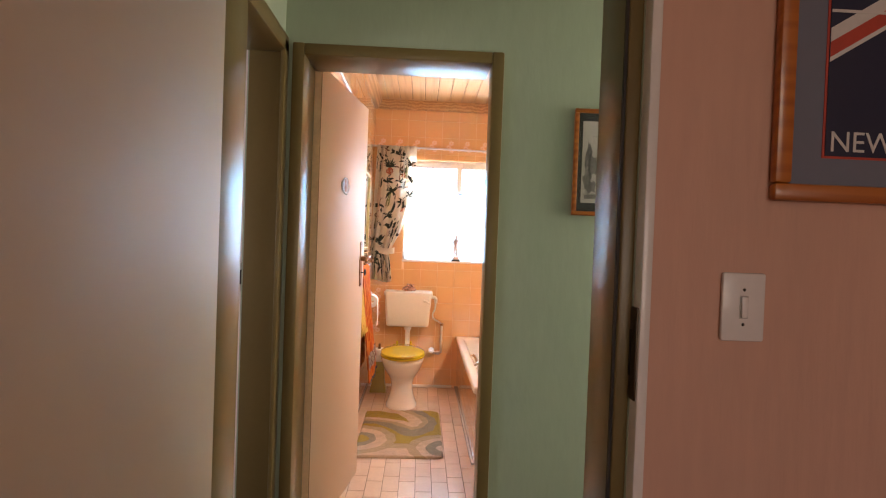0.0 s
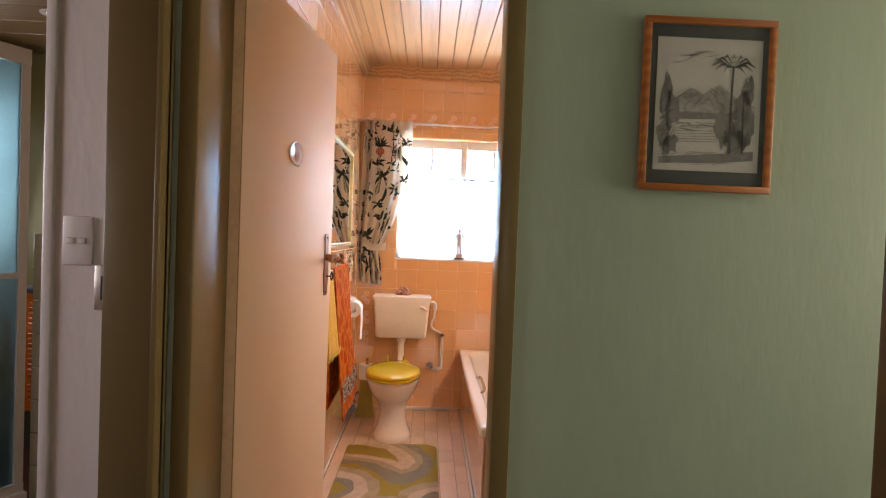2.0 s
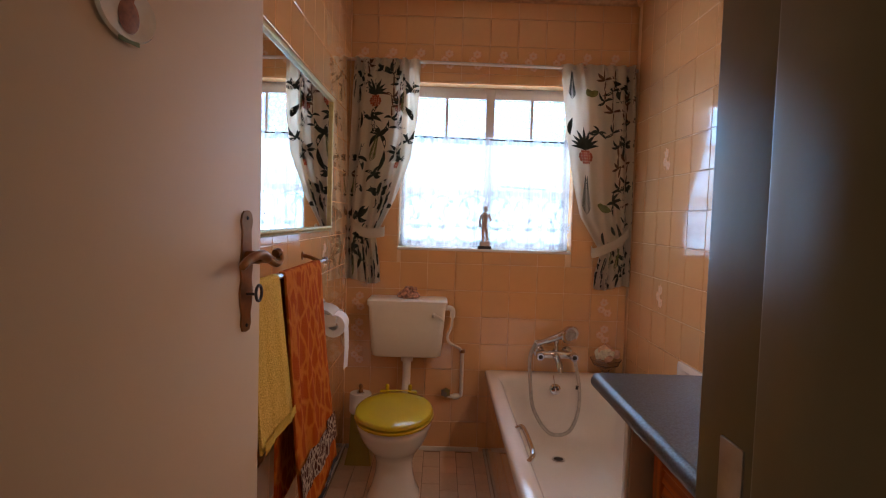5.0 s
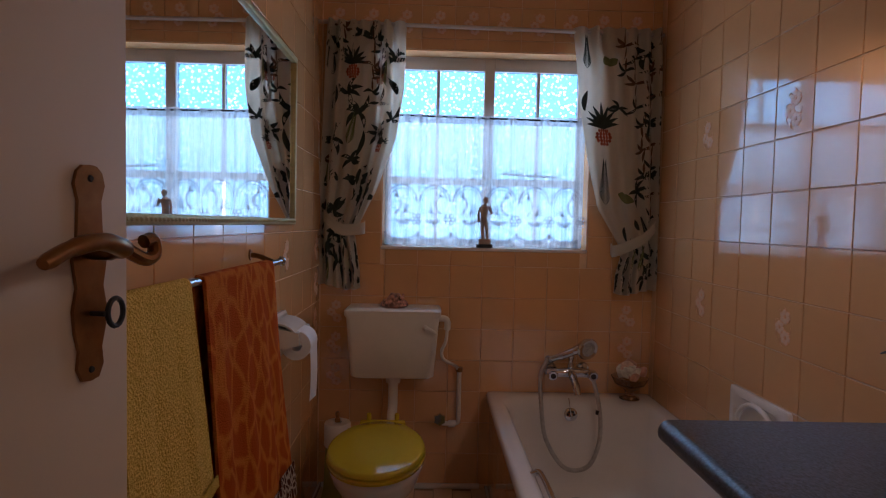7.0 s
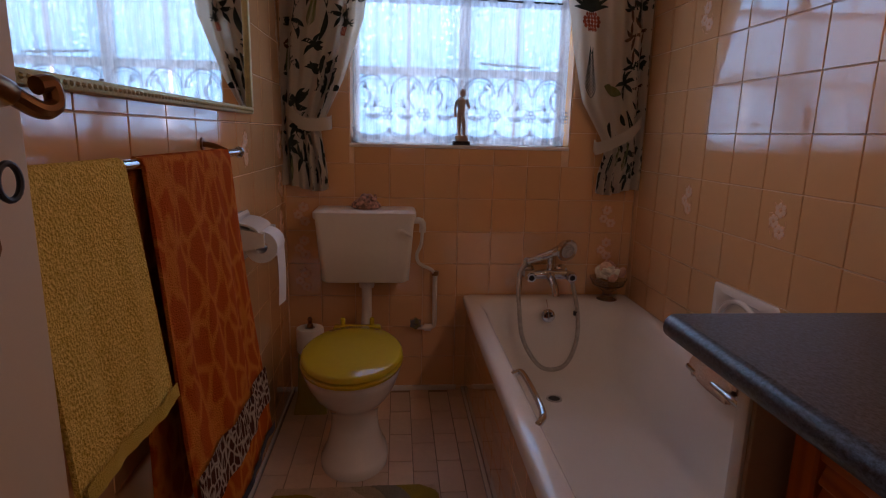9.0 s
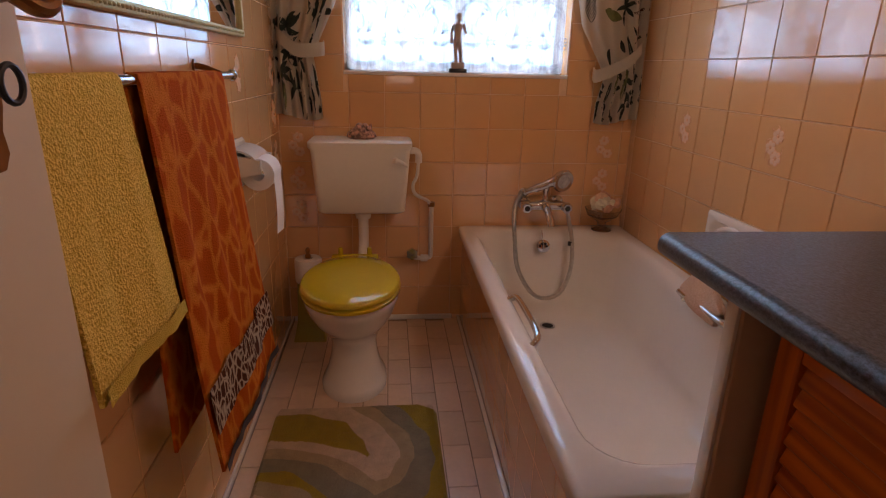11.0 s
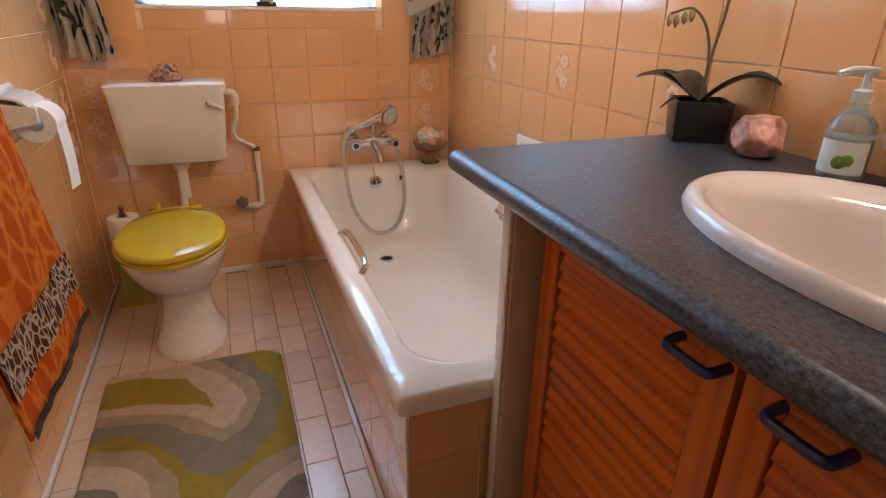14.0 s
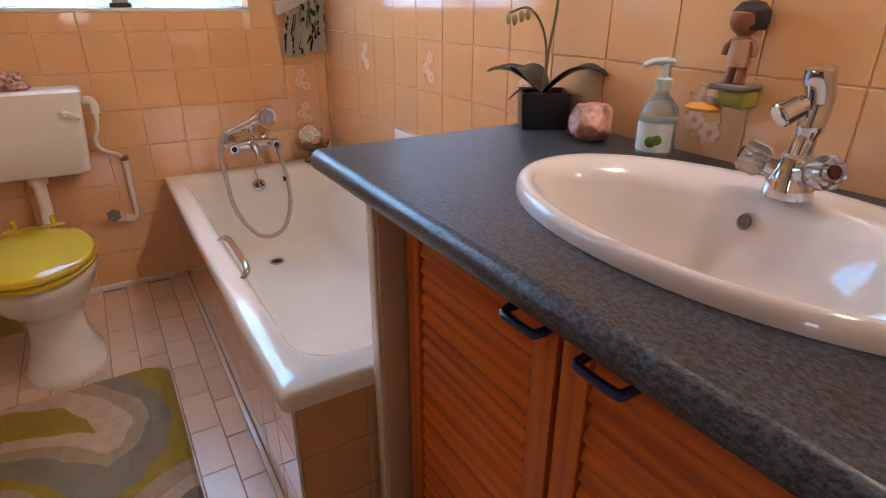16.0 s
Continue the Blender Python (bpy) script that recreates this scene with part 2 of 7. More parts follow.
def fabric_mat(name, c0, c1, cell, pile, kind):
    """Towelling: loops as bump; giraffe patches where asked."""
    m, n, l, b = nodes_of(name)
    co = n.new("ShaderNodeTexCoord")
    nb = n.new("ShaderNodeTexNoise")
    nb.inputs["Scale"].default_value, nb.inputs["Detail"].default_value = pile, 2
    l.new(co.outputs["Object"], nb.inputs["Vector"])
    if kind == "giraffe":
        mp = n.new("ShaderNodeMapping")
        mp.inputs["Scale"].default_value = (1, 1.0, 0.62)
        l.new(co.outputs["Object"], mp.inputs["Vector"])
        vo = n.new("ShaderNodeTexVoronoi")
        vo.feature = "DISTANCE_TO_EDGE"
        vo.inputs["Scale"].default_value = cell
        wv = n.new("ShaderNodeTexNoise")
        wv.inputs["Scale"].default_value, wv.inputs["Detail"].default_value = 14, 3
        l.new(mp.outputs["Vector"], wv.inputs["Vector"])
        ad = n.new("ShaderNodeMix")
        ad.data_type, ad.blend_type, ad.inputs["Factor"].default_value = "RGBA", "LINEAR_LIGHT", 0.028
        l.new(mp.outputs["Vector"], ad.inputs["A"])
        l.new(wv.outputs["Color"], ad.inputs["B"])
        l.new(ad.outputs["Result"], vo.inputs["Vector"])
        fac = vo.outputs["Distance"]
        p0, p1 = 0.04, 0.15
    else:
        fac = nb.outputs["Fac"]
        p0, p1 = 0.3, 0.7
    ramp = n.new("ShaderNodeValToRGB")
    ramp.color_ramp.elements[0].position, ramp.color_ramp.elements[1].position = p0, p1
    ramp.color_ramp.elements[0].color, ramp.color_ramp.elements[1].color = (*c0, 1), (*c1, 1)
    l.new(fac, ramp.inputs["Fac"])
    l.new(ramp.outputs["Color"], b.inputs["Base Color"])
    b.inputs["Roughness"].default_value, b.inputs["Specular IOR Level"].default_value = 0.95, 0.08
    bp = n.new("ShaderNodeBump")
    bp.inputs["Strength"].default_value, bp.inputs["Distance"].default_value = 1.0, 0.006 if kind == "plain" else 0.005
    l.new(nb.outputs["Fac"], bp.inputs["Height"])
    l.new(bp.outputs["Normal"], b.inputs["Normal"])
    return m


M_towel_y = fabric_mat("yellow_towelling", (0.62, 0.36, 0.048), (0.92, 0.61, 0.15), 0, 250, "plain")
M_towel_y2 = fabric_mat("yellow_towel_hem", (0.72, 0.45, 0.07), (0.82, 0.53, 0.10), 0, 500, "plain")
M_towel_o = fabric_mat("orange_giraffe_towelling", (0.62, 0.175, 0.018), (0.47, 0.078, 0.004), 20, 300, "giraffe")
M_towel_band = fabric_mat("brown_spotted_band", (0.55, 0.42, 0.30), (0.10, 0.03, 0.015), 55, 500, "giraffe")
M_towel_edge = mat("dark_towel_binding", (0.03, 0.02, 0.02), 0.9)
M_rug = [mat(f"rug_{k}", c, 0.97, vary=0.22, scale=30, fine=420, bump=1.0, bscale=330, sheen=0.1) for k, c in
         (("olive", (0.34, 0.235, 0.010)), ("cream", (0.60, 0.44, 0.31)), ("tan", (0.42, 0.31, 0.18)), ("grey", (0.24, 0.205, 0.14)))]


def ripple_glass():
    m, n, l, b = nodes_of("rippled_glass")
    b.inputs["Transmission Weight"].default_value, b.inputs["Roughness"].default_value, b.inputs["IOR"].default_value = 1.0, 0.12, 1.3
    b.inputs["Base Color"].default_value = (0.80, 0.95, 1.0, 1)
    co = n.new("ShaderNodeTexCoord")
    vo = n.new("ShaderNodeTexVoronoi")
    vo.feature = "SMOOTH_F1"
    vo.inputs["Scale"].default_value = 52
    vo.inputs["Smoothness"].default_value = 0.4
    l.new(co.outputs["Object"], vo.inputs["Vector"])
    # Sky blue and the ripples' light and dark are put into the glass colour.
    sky_tint = n.new("ShaderNodeValToRGB")
    sky_tint.color_ramp.elements[0].position, sky_tint.color_ramp.elements[1].position = 0.10, 0.42
    sky_tint.color_ramp.elements[0].color, sky_tint.color_ramp.elements[1].color = (0.46, 0.70, 0.78, 1), (0.08, 0.28, 0.46, 1)
    l.new(vo.outputs["Distance"], sky_tint.inputs["Fac"])
    l.new(sky_tint.outputs["Color"], b.inputs["Base Color"])
    bp = n.new("ShaderNodeBump")
    bp.inputs["Strength"].default_value, bp.inputs["Distance"].default_value = 0.9, 0.01
    l.new(vo.outputs["Distance"], bp.inputs["Height"])
    l.new(bp.outputs["Normal"], b.inputs["Normal"])
    return m


M_ripple = ripple_glass()
M_clear, cn, cl, cb = nodes_of("clear_glass")
cb.inputs["Transmission Weight"].default_value, cb.inputs["Roughness"].default_value = 1.0, 0.03


def lace_mat(name, color, cover, weave):
    """Net: fine threads with open gaps between, thin enough to glow when lit from behind."""
    m, n, l, b = nodes_of(name)
    n.remove(b)
    outp = n["Material Output"]
    co = n.new("ShaderNodeTexCoord")
    wx, wz = n.new("ShaderNodeTexWave"), n.new("ShaderNodeTexWave")
    wx.bands_direction, wz.bands_direction = "X", "Z"
    wx.inputs["Scale"].default_value, wz.inputs["Scale"].default_value = weave, weave * 1.3
    nz = n.new("ShaderNodeTexNoise")
    nz.inputs["Scale"].default_value = 90
    for q in (wx, wz, nz):
        l.new(co.outputs["Object"], q.inputs["Vector"])
    mx = n.new("ShaderNodeMath")
    mx.operation = "MAXIMUM"
    l.new(wx.outputs["Fac"], mx.inputs[0])
    l.new(wz.outputs["Fac"], mx.inputs[1])
    ad = n.new("ShaderNodeMath")
    ad.operation = "MULTIPLY_ADD"
    ad.inputs[1].default_value = 0.5
    l.new(nz.outputs["Fac"], ad.inputs[0])
    l.new(mx.outputs[0], ad.inputs[2])
    pl, pm, pa = n.new("ShaderNodeTexNoise"), n.new("ShaderNodeMapping"), n.new("ShaderNodeMath")
    pm.inputs["Scale"].default_value = (75, 1, 1.5)
    pl.inputs["Scale"].default_value, pl.inputs["Detail"].default_value = 1.0, 2
    l.new(co.outputs["Object"], pm.inputs["Vector"])
    l.new(pm.outputs["Vector"], pl.inputs["Vector"])
    pa.operation = "MULTIPLY_ADD"
    pa.inputs[1].default_value = 2.2
    l.new(pl.outputs["Fac"], pa.inputs[0])
    l.new(ad.outputs[0], pa.inputs[2])
    rg = n.new("ShaderNodeMapRange")
    rg.inputs["From Min"].default_value, rg.inputs["From Max"].default_value = 1.25, 2.75
    rg.inputs["To Min"].default_value, rg.inputs["To Max"].default_value = cover * 0.55, min(1, cover * 1.35)
    l.new(pa.outputs[0], rg.inputs["Value"])
    df, tl, tp = n.new("ShaderNodeBsdfDiffuse"), n.new("ShaderNodeBsdfTranslucent"), n.new("ShaderNodeBsdfTransparent")
    df.inputs["Color"].default_value = tl.inputs["Color"].default_value = (*color, 1)
    m1, m2 = n.new("ShaderNodeMixShader"), n.new("ShaderNodeMixShader")
    m1.inputs["Fac"].default_value = 0.5
    l.new(df.outputs[0], m1.inputs[1])
    l.new(tl.outputs[0], m1.inputs[2])
    l.new(rg.outputs[0], m2.inputs["Fac"])
    l.new(tp.outputs[0], m2.inputs[1])
    l.new(m1.outputs[0], m2.inputs[2])
    l.new(m2.outputs[0], outp.inputs["Surface"])
    return m


# White lace tinted blue-grey for backlight, pattern darker for the light it blocks.
M_lace = lace_mat("backlit_net_lace", (0.50, 0.60, 0.66), 0.68, 160)
M_lace_dense = lace_mat("backlit_dense_lace", (0.40, 0.45, 0.50), 0.82, 260)
M_bulb, bn, bl, bb = nodes_of("lit_bulb")
bb.inputs["Emission Color"].default_value, bb.inputs["Emission Strength"].default_value = (1, 0.75, 0.45, 1), 14


# ---- mesh helpers ----
def part(name, bm, material, parent=None, label="", sharp=35, **tags):
    me = bpy.data.meshes.new(name)
    bmesh.ops.recalc_face_normals(bm, faces=bm.faces)
    bm.to_mesh(me)
    bm.free()
    for m in (material if isinstance(material, (list, tuple)) else [material]):
        me.materials.append(m)
    me.polygons.foreach_set("use_smooth", [True] * len(me.polygons))
    me.set_sharp_from_angle(angle=radians(sharp))
    ob = new(name, me)
    ob.parent = parent
    return tagged(ob, label, **tags)


def thing(name, label, category, at=(0, 0, 0), group="", kind=""):
    ob = new(name)
    ob.location = at
    ob.empty_display_size = 0.05
    return tagged(ob, label, category, group, kind)


def place(obs, root):
    """Hang world-space parts under a root that stands elsewhere."""
    inv = Matrix.Translation(root.location).inverted()
    for o in obs:
        o.parent = root
        o.matrix_parent_inverse = inv


def kid(root, name, bm, material, label="", **k):
    ob = part(name, bm, material, None, label, **k)
    ob.parent = root
    base, p = Vector((0, 0, 0)), root
    while p:
        base += p.location
        p = p.parent
    ob.data.transform(Matrix.Translation(-base))
    return ob


def bx(x0, x1, y0, y1, z0, z1, bev=0.0, seg=2, bm=None):
    own = bmesh.new()
    bmesh.ops.create_cube(own, size=1, matrix=Matrix.Translation(((x0 + x1) / 2, (y0 + y1) / 2, (z0 + z1) / 2)) @ Matrix.Diagonal((abs(x1 - x0), abs(y1 - y0), abs(z1 - z0), 1)))
    if bev:
        bmesh.ops.bevel(own, geom=own.edges[:], offset=bev, segments=seg, profile=0.5, affect="EDGES")
    return join(bm, own)


def join(bm, own):
    if bm is None:
        return own
    me = bpy.data.meshes.new("tmp")
    own.to_mesh(me)
    own.free()
    bm.from_mesh(me)
    bpy.data.meshes.remove(me)
    return bm


def loft(rings, bm=None, caps=(True, True), closed=True):
    bm = bm or bmesh.new()
    vs = [[bm.verts.new(p) for p in ring] for ring in rings]
    k = len(vs[0])
    for a, b in zip(vs, vs[1:]):
        for i in range(k if closed else k - 1):
            j = (i + 1) % k
            bm.faces.new((a[i], a[j], b[j], b[i]))
    if caps[0]:
        bm.faces.new(vs[0][::-1])
    if caps[1]:
        bm.faces.new(vs[-1])
    return bm


def tube(pts, r, seg=10, bm=None):
    pts = [Vector(p) for p in pts]
    rings, up = [], None
    for i, p in enumerate(pts):
        d = (pts[min(i + 1, len(pts) - 1)] - pts[max(i - 1, 0)]).normalized()
        if up is None:
            up = Vector((0, 0, 1)) if abs(d.z) < 0.9 else Vector((1, 0, 0))
        side = d.cross(up).normalized()
        up = side.cross(d).normalized()
        rad = r[i] if isinstance(r, (list, tuple)) else r
        rings.append([p + rad * (math.cos(a) * side + math.sin(a) * up) for a in (2 * math.pi * k / seg for k in range(seg))])
    return loft(rings, bm)


def curve_pts(ctrl, n=8):
    """Points of a smooth curve through ctrl."""
    c = [Vector(p) for p in ctrl]
    c = [c[0] * 2 - c[1]] + c + [c[-1] * 2 - c[-2]]
    res = []
    for i in range(1, len(c) - 2):
        for k in range(n):
            t = k / n
            a, b, d, e = c[i - 1], c[i], c[i + 1], c[i + 2]
            res.append(0.5 * ((2 * b) + (d - a) * t + (2 * a - 5 * b + 4 * d - e) * t * t + (3 * b - a - 3 * d + e) * t ** 3))
    return res + [c[-2]]


def lathe(profile, at, seg=28, sx=1.0, sy=1.0, bm=None, turn=None, caps=(True, True)):
    m = Matrix.Translation(at) @ (turn or Matrix())
    rings = [[m @ Vector((max(r, 1e-4) * sx * math.cos(a), max(r, 1e-4) * sy * math.sin(a), z)) for a in (2 * math.pi * k / seg for k in range(seg))] for r, z in profile]
    return loft(rings, bm, caps)


def aim(d):
    """Turns z to the direction d."""
    return Vector(d).to_track_quat("Z", "Y").to_matrix().to_4x4()


def rring(cx, cy, hx, hy, r, z, k=6):
    pts = []
    for sx, sy, a0 in ((1, 1, 0), (-1, 1, 90), (-1, -1, 180), (1, -1, 270)):
        for i in range(k + 1):
            a = radians(a0 + 90 * i / k)
            pts.append((cx + sx * (hx - r) + r * math.cos(a), cy + sy * (hy - r) + r * math.sin(a), z))
    return pts


def egg(cx, cy, hx, front, back, z, n=36, p=2.0):
    """Outline wider at the back; front is towards -y."""
    pts = []
    for i in range(n):
        a = 2 * math.pi * i / n
        c, s = math.cos(a), math.sin(a)
        e = 2.0 / p
        pts.append((cx + hx * math.copysign(abs(c) ** e, c), cy + (back if s > 0 else front) * math.copysign(abs(s) ** e, s), z))
    return pts


def sheet(fn, nu, nv, thick=0.0, bm=None, mat_fn=None):
    bm = bm or bmesh.new()
    v = [[bm.verts.new(fn(i / nu, j / nv)) for i in range(nu + 1)] for j in range(nv + 1)]
    for j in range(nv):
        for i in range(nu):
            f = bm.faces.new((v[j][i], v[j][i + 1], v[j + 1][i + 1], v[j + 1][i]))
            if mat_fn:
                f.material_index = mat_fn((i + 0.5) / nu, (j + 0.5) / nv)
    if thick:
        bmesh.ops.recalc_face_normals(bm, faces=bm.faces)
        bmesh.ops.solidify(bm, geom=bm.faces[:], thickness=thick)
    return bm


def bars(items, bm=None):
    for it in items:
        bm = bx(*it, bm=bm)
    return bm


def words(body, size, m, material, name, parent, depth=0.001):
    cu = bpy.data.curves.new(name, "FONT")
    cu.body, cu.size, cu.extrude = body, size, depth
    tmp = bpy.data.objects.new(name, cu)
    scene.collection.objects.link(tmp)
    me = bpy.data.meshes.new_from_object(tmp.evaluated_get(bpy.context.evaluated_depsgraph_get()))
    bpy.data.objects.remove(tmp)
    ob = new(name, me)
    me.materials.clear()
    me.materials.append(material)
    ob.parent = parent
    ob.matrix_basis = m
    return ob


STRUCT = dict(kind="structure")
LW, RW, BW, FW = -0.015, 1.495, 5.60, 3.03      # bathroom faces: side walls, back, front
HALL, NEAR, ROOM = 2.83, 1.838, 1.68             # hall faces, and the pink bedroom's wall
CEIL = 2.48

# ---- bathroom shell ----
WX0, WX1, WZ0, WZ1 = 0.252, 1.186, 1.105, 1.985
wall_back = part("wall_back", bars([(-0.165, WX0, BW, BW + 0.23, 0, 2.6), (WX1, 1.645, BW, BW + 0.23, 0, 2.6), (WX0, WX1, BW, BW + 0.23, 0, WZ0), (WX0, WX1, BW, BW + 0.23, WZ1, 2.6)]), M_grout, label="back wall clad in glossy peach tiles", category="wall", **STRUCT)
wall_left = part("wall_left", bx(LW - 0.13, LW, FW, BW, 0, 2.6), M_grout, label="side wall clad in glossy peach tiles", category="wall", **STRUCT)
wall_right = part("wall_right", bx(RW, RW + 0.15, FW, BW, 0, 2.6), M_grout, label="side wall clad in glossy peach tiles", category="wall", **STRUCT)
floor_bath = part("floor", bx(LW, RW, 2.90, BW, -0.1, -0.006), M_floor_grout, label="bathroom floor of small cream tiles", category="floor", **STRUCT)
# wall between bathroom and hall, with the doorway
front = bars([(-0.115, -0.085, HALL, FW, 0, 2.6), (0.70, 4.0, HALL, FW, 0, 2.6), (-0.085, 0.70, HALL, FW, 2.00, 2.6)])
part("wall_hall_north", front, M_plaster_green, label="pale green textured plaster hall wall", category="wall", **STRUCT)
part("wall_front_lining", bars([(0.72, RW, FW, FW + 0.008, 0, 2.6), (LW, 0.72, FW, FW + 0.008, 2.03, 2.6)]), M_tile, label="peach tiled inner face of the doorway wall", category="wall", **STRUCT)
# timber ceiling: boards with dark joints, in one mesh
cb_ = bmesh.new()
x = LW
while x < RW:
    bx(x + 0.0035, min(x + 0.104, RW), FW, BW, CEIL, CEIL + 0.02, 0.003, 1, cb_)
    x += 0.1045
part("ceiling", cb_, M_pine, label="varnished pine board ceiling", category="ceiling", **STRUCT)
# Backing coloured dark so the gaps between boards look shaded.
part("ceiling_backing", bx(LW, RW, FW, BW, CEIL + 0.021, CEIL + 0.12), M_groove, label="backing coloured dark for the shade between the ceiling boards", category="ceiling", **STRUCT)
part("trim_cornice_back", loft([[(X, BW, 2.405), (X, BW - 0.018, 2.41), (X, BW - 0.05, 2.455), (X, BW - 0.055, CEIL), (X, BW, CEIL)] for X in (LW, RW)]), M_pine, label="pine cornice under the board ceiling", category="cornice", **STRUCT)
part("trim_cornice_left", loft([[(LW, Y, 2.405), (LW + 0.018, Y, 2.41), (LW + 0.05, Y, 2.455), (LW + 0.055, Y, CEIL), (LW, Y, CEIL)] for Y in (FW, BW - 0.002)]), M_pine, label="pine cornice under the board ceiling", category="cornice", **STRUCT)
part("trim_cornice_right", loft([[(RW, Y, 2.405), (RW - 0.018, Y, 2.41), (RW - 0.05, Y, 2.455), (RW - 0.055, Y, CEIL), (RW, Y, CEIL)] for Y in (FW, BW - 0.002)]), M_pine, label="pine cornice under the board ceiling", category="cornice", **STRUCT)
part("baseboard_left", bx(LW, LW + 0.012, FW, BW, -0.004, 0.022, 0.005), M_ceramic, label="thin white sealant strip along the wall", category="skirting", **STRUCT)
part("baseboard_back", bx(LW + 0.012, 0.725, BW - 0.012, BW, -0.004, 0.022, 0.005), M_ceramic, label="thin white sealant strip along the wall", category="skirting", **STRUCT)

# ---- hall, bedroom and shower room shells ----
part("floor_hall", bx(-2.5, 4.0, -3.0, 2.90, -0.1, -0.002), mat("brown_carpet", (0.20, 0.13, 0.08), 0.95, bump=0.8, bscale=300), label="brown carpet of hall and bedroom", category="floor", **STRUCT)
part("ceiling_hall", bx(-0.26, 4.0, 1.68, 2.9, 2.5, 2.6), M_plaster_white, label="off-white hall ceiling", category="ceiling", **STRUCT)
# hall side wall with the doorway to the shower room
part("wall_hall_west", bars([(-0.245, -0.115, 1.68, 1.98, 0, 2.6), (-0.245, -0.115, 2.815, FW, 0, 2.6), (-0.245, -0.115, 1.98, 2.815, 2.0, 2.6)]), M_plaster_green, label="pale green plaster hall side wall", category="wall", **STRUCT)
part("wall_hall_south", bars([(-0.115, 0.03, ROOM + 0.012, NEAR, 0, 2.6), (0.785, 4.0, ROOM + 0.012, NEAR, 0, 2.6), (0.03, 0.785, ROOM + 0.012, NEAR, 2.05, 2.6)]), M_plaster_green, label="pale green plaster hall wall", category="wall", **STRUCT)
part("wall_hall_east", bars([(3.3, 3.42, NEAR, HALL, 0, 0.85), (3.3, 3.42, NEAR, HALL, 2.15, 2.6)]), M_plaster_green, label="far end wall of the hall", category="wall", **STRUCT)
part("wall_bedroom", bars([(-1.2, 0.02, ROOM - 0.002, ROOM + 0.01, 0, 2.6), (0.803, 3.2, ROOM - 0.002, ROOM + 0.01, 0, 2.6), (0.02, 0.803, ROOM - 0.002, ROOM + 0.01, 2.09, 2.6)]), M_plaster_pink, label="pink textured plaster bedroom wall", category="wall", **STRUCT)
# Rear opening is unseen, left behind the added bedroom fill lamp.
part("wall_bedroom_sides", bars([(-1.3, -1.2, -2.9, 1.69, 0, 2.6), (3.2, 3.3, -2.9, 1.69, 0, 2.6), (-1.3, 0.4, -3.0, -2.9, 0, 2.6), (2.0, 3.3, -3.0, -2.9, 0, 2.6), (0.4, 2.0, -3.0, -2.9, 0, 0.85), (0.4, 2.0, -3.0, -2.9, 2.15, 2.6)]), M_plaster_pink, label="pink plaster bedroom walls", category="wall", **STRUCT)
part("ceiling_bedroom", bx(-1.3, 3.3, -3.0, 1.68, 2.5, 2.6), M_plaster_white, label="off-white bedroom ceiling", category="ceiling", **STRUCT)
M_olive_wall = mat("olive_wall_paint", (0.27, 0.24, 0.10), 0.5, vary=0.08, scale=3, bump=0.2, bscale=60)
part("wall_shower_room_pier", bx(-0.39, -0.245, 2.865, 2.99, 0, 2.6), M_plaster_white, label="off-white plaster wall beside the shower room doorway", category="wall", **STRUCT)
# The gap at y 1.5 to 2.4 is made up for the added fill lamp.
part("wall_shower_room", bars([(-2.5, -0.15, 5.3, 5.4, 0, 2.6), (-2.5, -2.4, 2.4, 4.1, 0, 2.6), (-2.5, -2.4, 5.2, 5.3, 0, 2.6), (-2.5, -2.4, 4.1, 5.2, 0, 1.05), (-2.5, -2.4, 4.1, 5.2, 2.05, 2.6), (-2.5, -2.4, 1.4, 1.5, 0, 2.6), (-2.5, -2.4, 1.5, 2.4, 0, 1.05), (-2.5, -2.4, 1.5, 2.4, 2.05, 2.6), (-2.5, -0.25, 1.3, 1.4, 0, 2.6)]), M_olive_wall, label="olive painted wall of the shower room", category="wall", **STRUCT)
part("floor_shower_room", bx(-2.4, -0.2, 2.0, 5.3, -0.05, 0.004), mat("black_floor_tile", (0.012, 0.012, 0.014), 0.12, bump=0.05, bscale=20), label="glossy black floor tiles", category="floor", **STRUCT)
sc_ = bmesh.new()
for k in range(18):
    bx(-2.4, -0.2, 1.4 + k * 0.22, 1.4 + k * 0.22 + 0.216, 2.38, 2.4, 0.003, 1, sc_)
part("ceiling_shower_room", sc_, wood_mat("dark_pine_ceiling", (0.13, 0.065, 0.025), (0.26, 0.15, 0.065), 0, 0.35, 0.2), label="pine board ceiling of the shower room", category="ceiling", **STRUCT)
part("roof", bx(-2.6, 4.1, -3.1, 5.9, 2.62, 2.7), M_plaster_white, label="flat slab closing the house above", category="roof", **STRUCT)
part("trim_shower_room", bx(-0.412, -0.388, 2.855, 2.99, 0, 2.3, 0.004), M_white_paint, label="white painted corner trim", category="trim", **STRUCT)
part("ground", bx(-40, 40, -40, 40, -0.3, -0.2), mat("garden_ground", (0.12, 0.13, 0.06), 0.95), label="garden ground outside", category="ground", **STRUCT)

